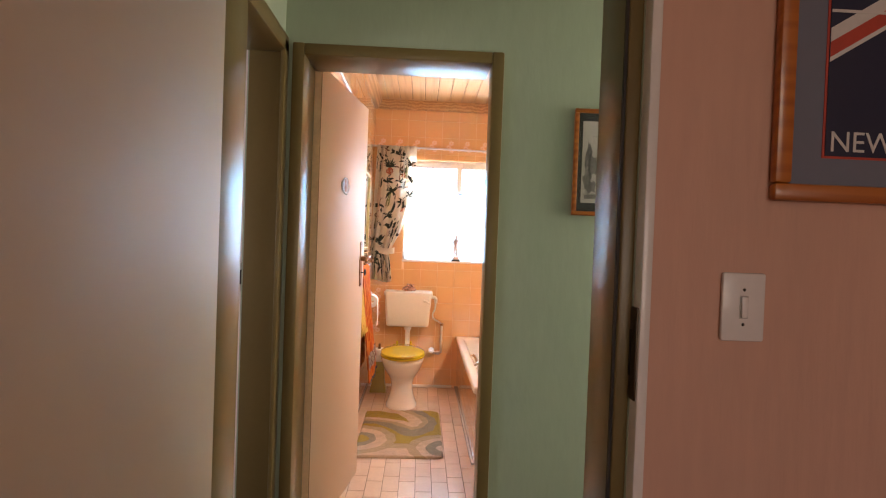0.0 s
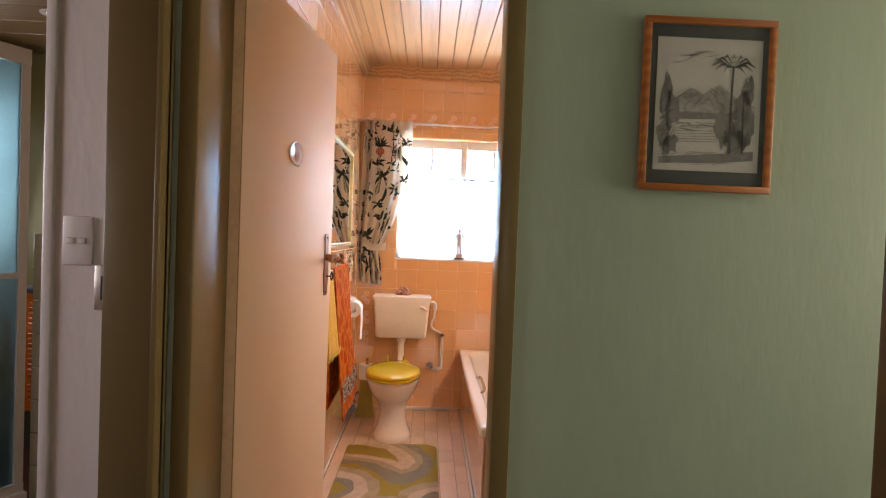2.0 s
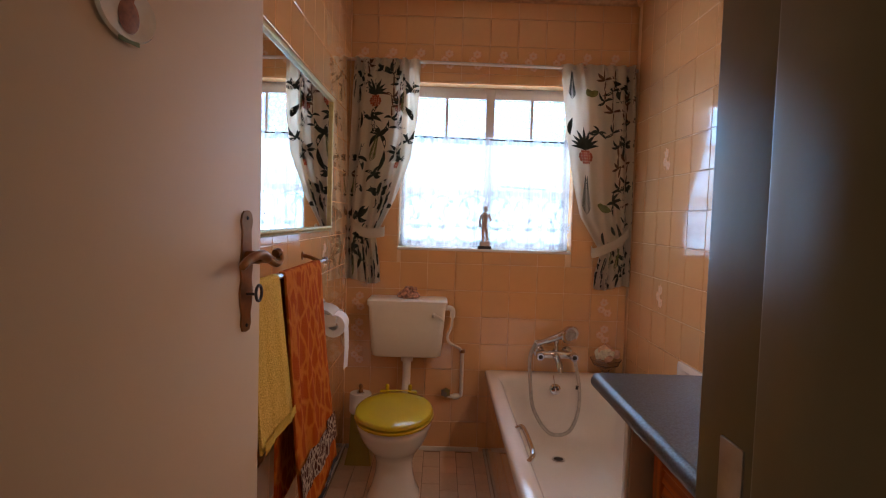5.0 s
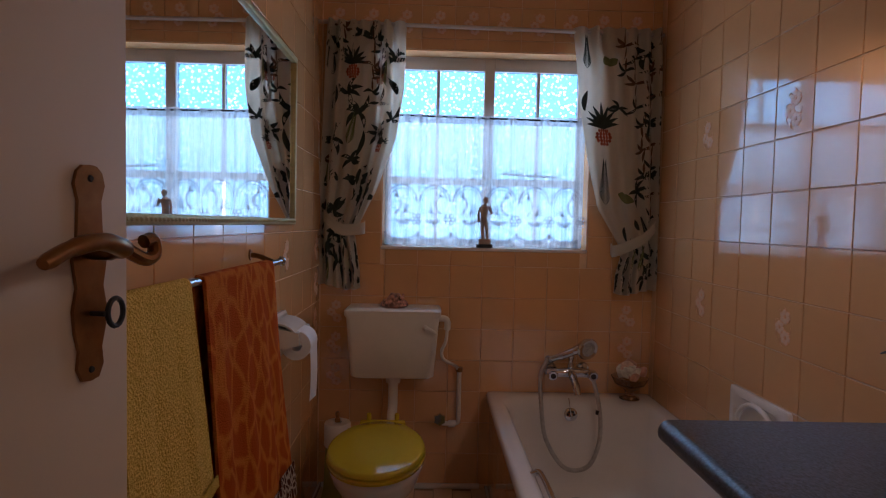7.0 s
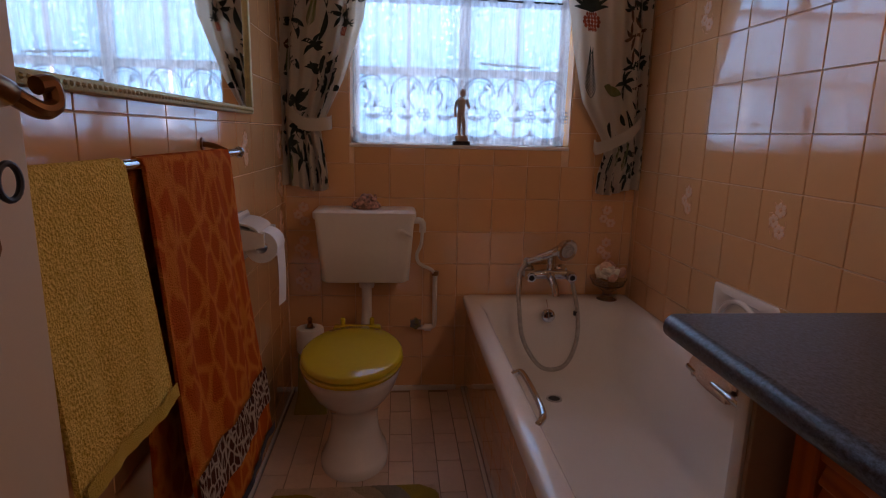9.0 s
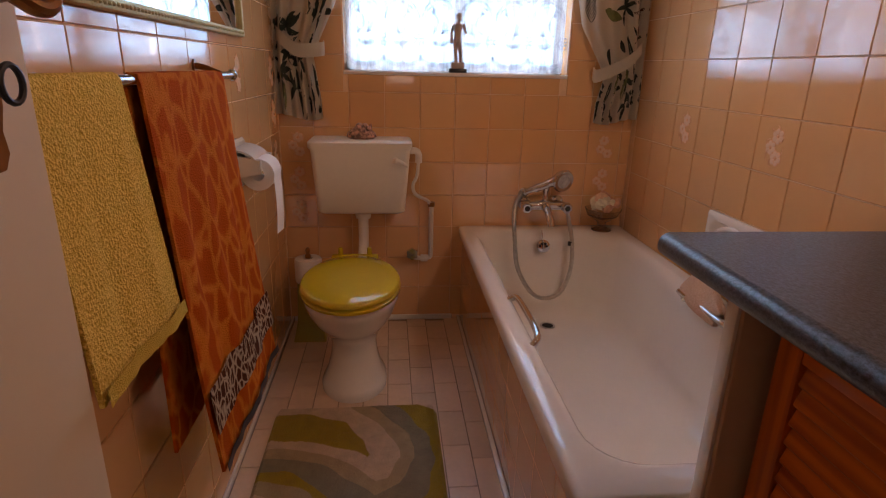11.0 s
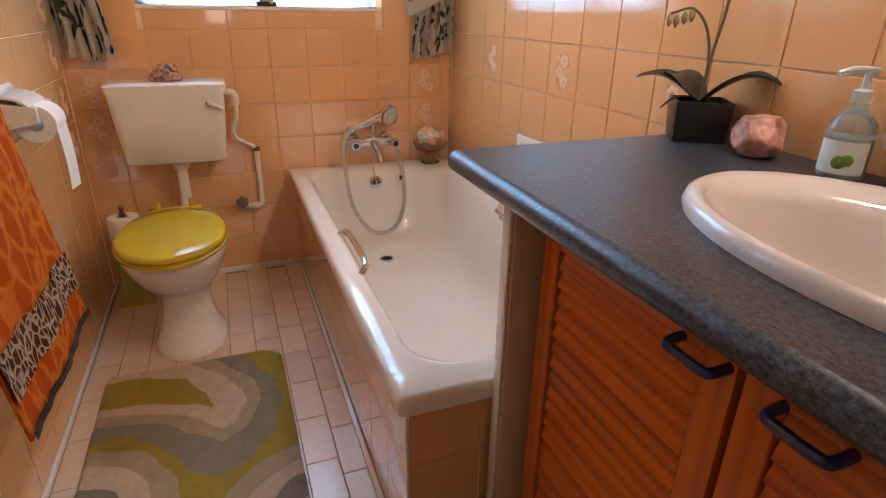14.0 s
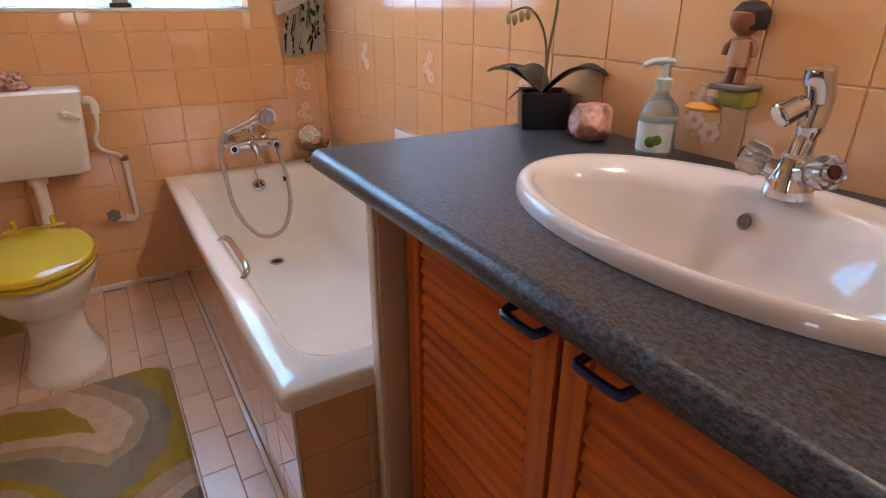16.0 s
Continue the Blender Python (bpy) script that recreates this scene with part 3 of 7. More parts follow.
# ---- doorways ----
def jamb_set(name, label, x0, x1, y0, y1, top, material, lip=0.045, proud=0.014, stop=0.0):
    root = thing(name, label, "door frame", (x0, y0, 0), kind="structure")
    kid(root, "jamb", bars([(x0 - lip, x0, y0 - proud, y1 + proud, 0, top + lip, 0.006)]), material)
    if stop:
        kid(root, "jamb", bars([(x1, x1 + lip, y0 - proud, y0 + 0.085, 0, top + lip, 0.006), (x1 + stop, x1 + lip, y0 + 0.084, y1 + proud, 0, top + lip, 0.004)]), material)
    else:
        kid(root, "jamb", bars([(x1, x1 + lip, y0 - proud, y1 + proud, 0, top + lip, 0.006)]), material)
    kid(root, "head", bars([(x0 - 0.001, x1 + 0.001, y0 - proud + 0.001, y1 + proud - 0.001, top, top + lip - 0.001, 0.006)]), material)
    return root


bath_frame = jamb_set("door_frame_bathroom", "khaki gloss painted steel door frame", -0.041, 0.655, HALL, FW - 0.012, 1.958, M_khaki, stop=0.027)
kid(bath_frame, "strike_plate", bars([(0.6805, 0.6835, 2.965, 2.995, 0.98, 1.12, 0.001)]), M_steel)
near_frame = jamb_set("door_frame_bedroom", "khaki gloss painted steel door frame", 0.058, 0.760, 1.71, NEAR, 2.03, M_khaki, 0.04)
# bedroom side of that frame, painted white, with the rebate and strike plate
rebate = thing("door_rebate_bedroom", "white painted rebate of the bedroom door frame", "door frame", (0.787, 1.66, 0), kind="structure")
kid(rebate, "casing", bx(0.787, 0.806, 1.662, 1.709, 0, 2.10, 0.004), M_white_paint)
kid(rebate, "casing", bx(-0.02, 0.038, 1.662, 1.709, 0, 2.10, 0.005), M_white_paint)
kid(rebate, "casing", bx(0.0385, 0.7865, 1.663, 1.708, 2.056, 2.10, 0.005), M_white_paint)
# Dark strip put in for the shadow of the frame's rebate.
kid(rebate, "rebate_shadow_strip", bx(0.7565, 0.7865, 1.700, 1.7085, 0, 2.05), M_dark)
kid(rebate, "strike_plate", bx(0.784, 0.7875, 1.668, 1.700, 1.03, 1.19, 0.001), mat("dark_bronze", (0.07, 0.045, 0.03), 0.4, 0.8))
kid(rebate, "latch_hole", bx(0.7832, 0.786, 1.688, 1.699, 1.07, 1.15), M_dark)
sr_frame = thing("door_frame_shower_room", "khaki gloss painted steel door frame", "door frame", (-0.18, 2.8, 0), kind="structure")
kid(sr_frame, "jamb", bars([(-0.236, -0.100, 2.795, 2.8145, 0, 1.99, 0.005), (-0.1145, -0.1, 2.77, 2.828, 0, 2.0, 0.004)]), M_khaki)
kid(sr_frame, "jamb", bars([(-0.247, -0.100, 1.981, 2.0, 0, 1.99, 0.005)]), M_khaki)
kid(sr_frame, "head", bars([(-0.247, -0.101, 2.0, 2.795, 1.955, 1.999, 0.005), (-0.1145, -0.1, 1.99, 2.828, 1.956, 2.02, 0.004)]), M_khaki)
kid(sr_frame, "strike_plate", bx(-0.282, -0.2475, 2.845, 2.8645, 1.075, 1.18, 0.002), M_steel)
kid(sr_frame, "latch_hole", bx(-0.266, -0.2485, 2.843, 2.8455, 1.10, 1.155), M_dark)


def door_leaf(name, label, at, rz, length, top):
    root = thing(name, label, "door", at)
    root.rotation_euler[2] = radians(rz)
    t = 0.04
    leaf = part("leaf", bx(-t, 0, 0.002, length, 0.008, top, 0.002), M_door, root)
    part("edge_strip", bx(-t + 0.001, -0.001, -0.001, 0.003, 0.01, top - 0.002), M_door_edge, root, "bare brown wooden hinge edge")
    return root


bath_door = door_leaf("bathroom_door", "cream painted flush door standing open against the wall", (-0.012, 3.032, 0), -8.9, 0.752, 1.985)
hp = 0.688
prof = [(0.000, 1.029), (0.012, 1.031), (0.019, 1.045), (0.0165, 1.065), (0.022, 1.085), (0.0245, 1.11), (0.019, 1.135), (0.022, 1.15), (0.0245, 1.165), (0.019, 1.185), (0.0165, 1.23), (0.022, 1.248), (0.018, 1.262), (0.010, 1.269), (0.0, 1.27)]
outline = [(0.0005, hp + w, z) for w, z in prof] + [(0.0005, hp - w, z) for w, z in prof[-2:0:-1]]
bm = loft([outline, [(0.0045, y, z) for _, y, z in outline]])
plate = part("handle_plate", bm, M_brass, bath_door, "aged brass backplate with a wavy outline")
part("lever", tube(curve_pts([(0.004, hp, 1.178), (0.035, hp, 1.178), (0.052, hp - 0.012, 1.180), (0.058, hp - 0.05, 1.188), (0.058, hp - 0.09, 1.182), (0.060, hp - 0.122, 1.170)], 5), [0.013] * 5 + [0.011] * 5 + [0.010] * 5 + [0.009] * 5 + [0.008] * 5 + [0.006], 12), M_brass, bath_door, "curved brass lever")
part("lever_scroll", tube(curve_pts([(0.05, hp, 1.176), (0.056, hp + 0.02, 1.166), (0.056, hp + 0.036, 1.172), (0.055, hp + 0.034, 1.188), (0.054, hp + 0.02, 1.186)], 5), 0.008, 10), M_brass, bath_door)
ring = [(0.022 + 0.0, hp + 0.012 * math.cos(a), 1.105 + 0.016 * math.sin(a)) for a in (2 * math.pi * k / 18 for k in range(19))]
part("key", tube([(0.003, hp, 1.105), (0.022, hp, 1.105)], 0.003, 8, tube([(0.022, y + 0.016, z) for _, y, z in ring], 0.003, 8)), M_black, bath_door, "dark steel key in the lock")
part("screw", lathe([(0.004, 0), (0.003, 0.002)], (0.0045, hp, 1.255), 10, turn=aim((1, 0, 0))), M_dark, bath_door)
part("screw", lathe([(0.004, 0), (0.003, 0.002)], (0.0045, hp, 1.042), 10, turn=aim((1, 0, 0))), M_dark, bath_door)
for hz in (0.25, 1.7):
    part("hinge", lathe([(0.006, 0), (0.006, 0.09)], (-0.045, -0.004, hz), 10), M_steel, bath_door)
# oval ceramic door sign with a painted scene
M_plaque = mat("glazed_white_porcelain", (0.75, 0.70, 0.62), 0.12, coat=0.4)
M_bar = mat("painted_brown", (0.28, 0.10, 0.04), 0.5, vary=0.4, scale=120)
M_green_paint = mat("painted_green", (0.12, 0.16, 0.06), 0.5, vary=0.4, scale=120)
sign = thing("door_sign", "small oval white porcelain sign with a painted brown scene", "door sign", (0.0440, 3.380, 1.531))
sign.rotation_euler[2] = radians(-8.9)
turn = aim((1, 0, 0))
part("plaque", lathe([(0.048, 0.0), (0.054, 0.004), (0.050, 0.008), (0.045, 0.006), (0.0, 0.0065)], (0, 0, 0), 32, 1.08, 0.74, turn=turn), M_plaque, sign)
part("painting", join(lathe([(0.026, 0.0068), (0.018, 0.0078), (0, 0.008)], (0, 0, -0.006), 20, 0.8, 0.9, turn=turn), lathe([(0.016, 0.0068), (0, 0.008)], (0, -0.006, 0.022), 14, 1.1, 0.9, turn=turn)), M_bar, sign, "brown painted picture")
part("lettering", bars([(0.0068, 0.0076, -0.02, 0.02, -0.042, -0.036)]), M_green_paint, sign, "line of illegible small letters")

bed_door = door_leaf("bedroom_door", "cream painted flush door standing open", (0.042, 1.660, 0), 183.0, 0.78, 2.04)
# its leaf reaches back into the bedroom

# ---- window ----
window = thing("window_1", "white steel window with rippled privacy glass", "window", (0.72, BW + 0.1, WZ0), kind="structure")
FY0, FY1 = BW + 0.105, BW + 0.14
kid(window, "window_frame", bars([(WX0, WX0 + 0.035, FY0, FY1, WZ0, WZ1, 0.004), (WX1 - 0.035, WX1, FY0, FY1, WZ0, WZ1, 0.004), (WX0, WX1, FY0, FY1, WZ0, WZ0 + 0.035, 0.004), (WX0, WX1, FY0, FY1, WZ1 - 0.06, WZ1, 0.004)]), M_white_paint)
MX = 0.735
kid(window, "mullion", bx(MX - 0.024, MX + 0.024, FY0 - 0.006, FY1 + 0.004, WZ0, WZ1, 0.004), M_white_paint)
for X in (0.497, 0.965):
    kid(window, "glazing_bar", bx(X - 0.008, X + 0.008, FY0 + 0.004, FY1 - 0.004, 1.43, WZ1, 0.003), M_white_paint)
kid(window, "transom", bars([(WX0, MX - 0.025, FY0 + 0.002, FY1 - 0.002, 1.395, 1.43, 0.003), (MX + 0.025, WX1, FY0 + 0.002, FY1 - 0.002, 1.395, 1.43, 0.003)]), M_white_paint)
for xa, xb in ((WX0 + 0.035, 0.489), (0.505, MX - 0.024), (MX + 0.024, 0.957), (0.973, WX1 - 0.035)):
    for za, zb in ((WZ0 + 0.035, 1.395), (1.43, WZ1 - 0.06)):
        g = kid(window, "pane", bx(xa, xb, FY0 + 0.014, FY0 + 0.018, za, zb), M_ripple)
        g.visible_shadow = False
kid(window, "window_sill", bars([(WX0, WX1, BW - 0.008, FY0, WZ0 - 0.012, WZ0 + 0.004, 0.004)]), M_ceramic)
kid(window, "window_stay", tube(curve_pts([(0.80, FY0 - 0.012, 1.452), (0.90, FY0 - 0.02, 1.446), (1.06, FY0 - 0.016, 1.44)], 4), 0.005, 8), M_black, "thin black window stay")


# ---- curtains ----
def curtain_shape(side):
    """A drape gathered at the rod, pulled in by its tie and flared at the hem; u across, v from rod to hem."""
    def fn(u, v, off=0.0):
        z = 2.088 - v * 1.165
        tie = 1.19 if side < 0 else 1.14
        if side < 0:
            outer = 0.012 - 0.035 * min(1, v * 1.2)
            inner = np.interp(z, [0.92, 1.0, tie - 0.03, tie + 0.03, 1.36, 1.58, 1.8, 2.09], [0.168, 0.165, 0.140, 0.165, 0.235, 0.315, 0.345, 0.352])
        else:
            outer = 1.472 + 0.015 * min(1, v * 1.2)
            inner = np.interp(z, [0.90, 1.0, tie - 0.03, tie + 0.03, 1.3, 1.5, 1.75, 2.09], [1.30, 1.305, 1.335, 1.30, 1.215, 1.165, 1.12, 1.085])
        gather = abs(z - tie)
        x = outer + (float(inner) - outer) * u
        pinch = math.exp(-(gather / 0.10) ** 2)
        amp = 0.021 * (1 - 0.45 * pinch) * (0.7 + 0.3 * math.sin(u * 9 + 1)) * (1 - 0.75 * max(0, min(1, (u - 0.4) / 0.2)) * min(1, v * 5) * (side > 0) * (z > tie))
        fold = math.sin(u * 2 * math.pi * (6.5 if v < 0.1 else 5.3) + 2.2 * math.sin(v * 3 + u * 2)) * amp + 0.006 * math.sin(u * 61 + v * 5) * math.exp(-v * 22)
        y = BW - 0.045 + 0.012 * pinch * math.sin(u * 14) - fold - off
        return Vector((x, y, z + 0.012 * math.sin(u * 5 + 1) * v))
    return fn


def leaf_poly(bm, fn, u, v, ang, ln, w, wide, off, n=5, bend=0.25):
    """A curved printed leaf that follows the cloth; ln and w in metres of cloth."""
    su, sv = 1 / wide, 1 / 1.165
    cols = (-1, -0.5, 0, 0.5, 1) if w > 0.012 else (-1, 1)
    rows_ = []
    for i in range(n + 1):
        t = i / n
        a = ang + bend * t
        px, pz = ln * t * math.cos(a), ln * t * math.sin(a)
        half = w * (math.sin(math.pi * min(0.98, t * 0.94 + 0.06)) ** 0.8)
        nx, nz = -math.sin(a) * half, math.cos(a) * half
        rows_.append([(min(0.996, max(0.004, u + (px + s * nx) * su)), min(0.996, max(0.004, v - (pz + s * nz) * sv))) for s in cols])
    vs = [[bm.verts.new(fn(uu, vv, off)) for uu, vv in row] for row in rows_]
    for i in range(n):
        for j in range(len(cols) - 1):
            bm.faces.new((vs[i][j], vs[i + 1][j], vs[i + 1][j + 1], vs[i][j + 1]))


def curtain(side, label):
    rnd = random.Random(7 + side)
    fn = curtain_shape(side)
    root = thing("curtain", label, "curtain", (0.1 if side < 0 else 1.38, BW - 0.045, 0.92), group="window curtains")
    kid(root, "cloth", sheet(fn, 90, 60, 0.002), M_curtain, sharp=60)
    wide = 0.36
    dark, pale, stem, fruit = bmesh.new(), bmesh.new(), bmesh.new(), bmesh.new()

    def leaf(bm, u, v, ang, ln, w, bend=0.3, n=6):
        leaf_poly(bm, fn, u, v, ang, ln, w, wide, 0.0038, n, bend)

    def pine(u, v, s=1.0):
        """Pineapple: a crown of blades over a knobbly fruit."""
        for j in range(9):
            leaf(dark, u, v, 1.57 + (j - 4) * 0.21, s * (0.105 - 0.009 * abs(j - 4)), s * 0.008, 0.12 * (j - 4))
        for k in range(5):
            h = (0.030, 0.044, 0.048, 0.042, 0.026)[k] * s * 0.72
            for j in range(5):
                leaf(fruit, u + (j - 2) * h * 0.42 / wide, v + (0.014 + 0.013 * k) * s / 1.165, 1.57, 0.016 * s, h * 0.22, 0, 3)

    def frond(u, v, ang, ln, bm):
        """Palm frond: fine leaflets on both sides of a curved rib."""
        for k in range(13):
            t = k / 13
            uu, vv = u + ln * t * math.cos(ang) / wide, v - ln * t * math.sin(ang) / 1.165
            for s in (1, -1):
                leaf(bm, uu, vv, ang + s * (0.75 - 0.3 * t), ln * 0.34 * (1 - 0.55 * t), 0.0024, s * -0.25, 4)

    def bamboo(u, v, n):
        for j in range(n):
            leaf(stem, u + 0.012 * math.sin(j), v - j * 0.047, 1.57 + 0.12 * math.sin(j * 1.7), 0.058, 0.0042, 0.05, 3)
            if j % 2 == 0:
                for a in (0.5, 2.6, 5.6):
                    leaf(stem if j % 4 else dark, u, v - j * 0.047, a + rnd.uniform(-0.3, 0.3), rnd.uniform(0.035, 0.065), 0.007, 0.5)

    def sprig(u, v, bm, s=1.0):
        for a in (0.3, 1.0, 1.7, 2.5, 3.3, 5.6):
            leaf(bm, u, v, a + rnd.uniform(-0.25, 0.25), s * rnd.uniform(0.065, 0.105), s * 0.013, rnd.choice((-0.6, 0.6)))

    if side > 0:
        pine(0.74, 0.375, 1.1)
        frond(0.86, 0.66, 1.75, 0.19, dark)
        frond(0.88, 0.15, 1.6, 0.13, dark)
        frond(0.15, 0.42, 1.6, 0.10, dark)
        for u, v, a, ln, w in ((0.60, 0.635, 3.1, 0.075, 0.021), (0.50, 0.63, 0.0, 0.05, 0.018), (0.62, 0.14, 2.2, 0.045, 0.018), (0.62, 0.135, 0.9, 0.04, 0.016)):
            leaf(pale, u, v, a, ln, w)
        for u, v, a, ln in ((0.95, 0.31, 1.5, 0.09), (0.78, 0.80, 1.8, 0.08), (0.55, 0.83, 0.8, 0.06), (0.4, 0.76, 1.0, 0.05), (0.9, 0.90, 1.7, 0.06)):
            leaf(dark, u, v, a, ln, 0.013)
        for u, v, n in ((0.10, 0.72, 14), (0.30, 0.30, 6), (0.42, 0.16, 4), (0.22, 0.55, 5), (0.05, 0.25, 5)):
            bamboo(u, v, n)
        for u, v in ((0.05, 0.93), (0.28, 0.95), (0.65, 0.97)):
            sprig(u, v, dark, 0.8)
        frond(0.45, 0.92, 1.7, 0.12, pale)
        for u, v, sz in ((0.15, 0.86, 0.9), (0.45, 0.86, 0.8), (0.85, 0.93, 1.0), (0.12, 0.36, 0.6), (0.33, 0.62, 0.7), (0.20, 0.10, 0.7), (0.52, 0.30, 0.5), (0.08, 0.56, 0.7)):
            sprig(u, v, dark, sz)
        frond(0.25, 0.80, 1.4, 0.10, dark)
        frond(0.70, 0.90, 1.8, 0.12, pale)
    else:
        pine(0.34, 0.165, 0.9)
        pine(0.80, 0.455, 0.5)
        for u, v, s in ((0.45, 0.34, 0.9), (0.62, 0.60, 1.1), (0.80, 0.66, 1.0), (0.30, 0.71, 1.0), (0.55, 0.05, 0.9), (0.85, 0.14, 0.7), (0.75, 0.42, 0.7), (0.2, 0.88, 1.0), (0.5, 0.9, 1.1), (0.8, 0.96, 1.0), (0.68, 0.80, 0.8), (0.45, 0.52, 0.7)):
            sprig(u, v, dark, s)
        for u, v, a, ln in ((0.08, 0.20, 1.65, 0.13), (0.35, 0.46, 1.4, 0.13), (0.12, 0.62, 1.6, 0.13), (0.2, 0.99, 1.3, 0.12), (0.78, 0.24, 1.6, 0.10)):
            frond(u, v, a, ln, dark if u < 0.1 else pale)
        for u, v, a, ln in ((0.10, 0.33, 1.1, 0.10), (0.5, 0.50, 1.1, 0.11), (0.28, 0.60, 2.2, 0.08), (0.93, 0.27, 1.9, 0.09), (0.06, 0.92, 1.2, 0.10), (0.85, 0.78, 1.6, 0.10)):
            leaf(dark, u, v, a, ln, 0.014)
        for u, v, sz in ((0.15, 0.45, 0.8), (0.90, 0.36, 0.6), (0.30, 0.27, 0.8), (0.10, 0.08, 0.7), (0.40, 0.80, 0.9), (0.92, 0.88, 0.8), (0.08, 0.72, 0.8)):
            sprig(u, v, dark, sz)
        pine(0.70, 0.20, 0.6)
        for u, v, n in ((0.60, 0.26, 6), (0.70, 0.30, 5), (0.22, 0.12, 3), (0.03, 0.80, 8)):
            bamboo(u, v, n)
    tagged(kid(root, "printed_foliage", dark, M_leaf, "dark olive tropical leaf print"), kind="stuff")
    tagged(kid(root, "printed_pale_foliage", pale, M_leaf_light), kind="stuff")
    tagged(kid(root, "printed_bamboo", stem, M_stem), kind="stuff")
    tagged(kid(root, "printed_fruit", fruit, M_pine_fruit, "red pineapple print"), kind="stuff")
    tie = 1.19 if side < 0 else 1.14
    if side < 0:
        a, b, c = (-0.004, tie + 0.055), (0.085, tie - 0.01), (0.175, tie - 0.005)
    else:
        a, b, c = (1.485, tie + 0.10), (1.40, tie + 0.02), (1.295, tie - 0.03)
    path = curve_pts([(a[0], BW - 0.02, a[1]), (a[0] * 0.7 + b[0] * 0.3, BW - 0.075, a[1] * 0.7 + b[1] * 0.3), (b[0], BW - 0.088, b[1]), (c[0], BW - 0.07, c[1]), (c[0] + (0.004 if side < 0 else -0.004), BW - 0.02, c[1] + 0.008)], 6)
    kid(root, "tieback", sheet(lambda u, v: path[min(len(path) - 1, round(u * (len(path) - 1)))] + Vector((0, 0.004 * math.sin(v * 3.1), (v - 0.5) * 0.052)), len(path) - 1, 4, 0.003), M_curtain, "matching cloth tieback", sharp=60)
    return root


curtain(-1, "white cotton curtain printed with pineapples and palms, tied back")
curtain(1, "white cotton curtain printed with a pineapple and leaves, tied back")
rod = part("curtain_rod", tube([(-0.012, BW - 0.03, 2.083), (1.49, BW - 0.03, 2.068)], 0.009, 10), M_white_paint, label="thin white curtain rod above the window", category="curtain rod")
LZ = 1.695


def lace_fn(u, v, off=0.0):
    x = WX0 + 0.012 + u * (WX1 - WX0 - 0.024)
    y = BW + 0.045 + 0.010 * math.sin(u * 95 + 2 * math.sin(u * 13)) * (0.6 + 0.4 * v) + 0.006 * math.sin(u * 37) - off
    return Vector((x, y, LZ - v * (LZ - WZ0 - 0.012) - 0.004 * abs(math.sin(u * 47)) * (v > 0.97)))


lace = thing("lace_curtain", "white net half curtain with arches and swans", "lace curtain", (0.72, BW + 0.045, WZ0 + 0.01))
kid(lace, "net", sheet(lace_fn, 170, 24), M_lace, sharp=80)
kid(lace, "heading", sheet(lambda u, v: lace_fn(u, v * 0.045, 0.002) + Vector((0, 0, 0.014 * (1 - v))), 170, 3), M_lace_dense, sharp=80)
motif = bmesh.new()


def lace_line(pts, w):
    p2 = [pts[0]] + pts + [pts[-1]]
    vl, vr = [], []
    for i, (u, v) in enumerate(pts):
        (ua, va), (ub, vb) = p2[i], p2[i + 2]
        dx, dz = (ub - ua) * 0.91, (vb - va) * 0.58
        L = math.hypot(dx, dz) or 1
        nu, nv = -dz / L * w / 0.91, dx / L * w / 0.58
        vl.append(motif.verts.new(lace_fn(u + nu, v + nv, 0.003)))
        vr.append(motif.verts.new(lace_fn(u - nu, v - nv, 0.003)))
    for i in range(len(pts) - 1):
        motif.faces.new((vl[i], vl[i + 1], vr[i + 1], vr[i]))


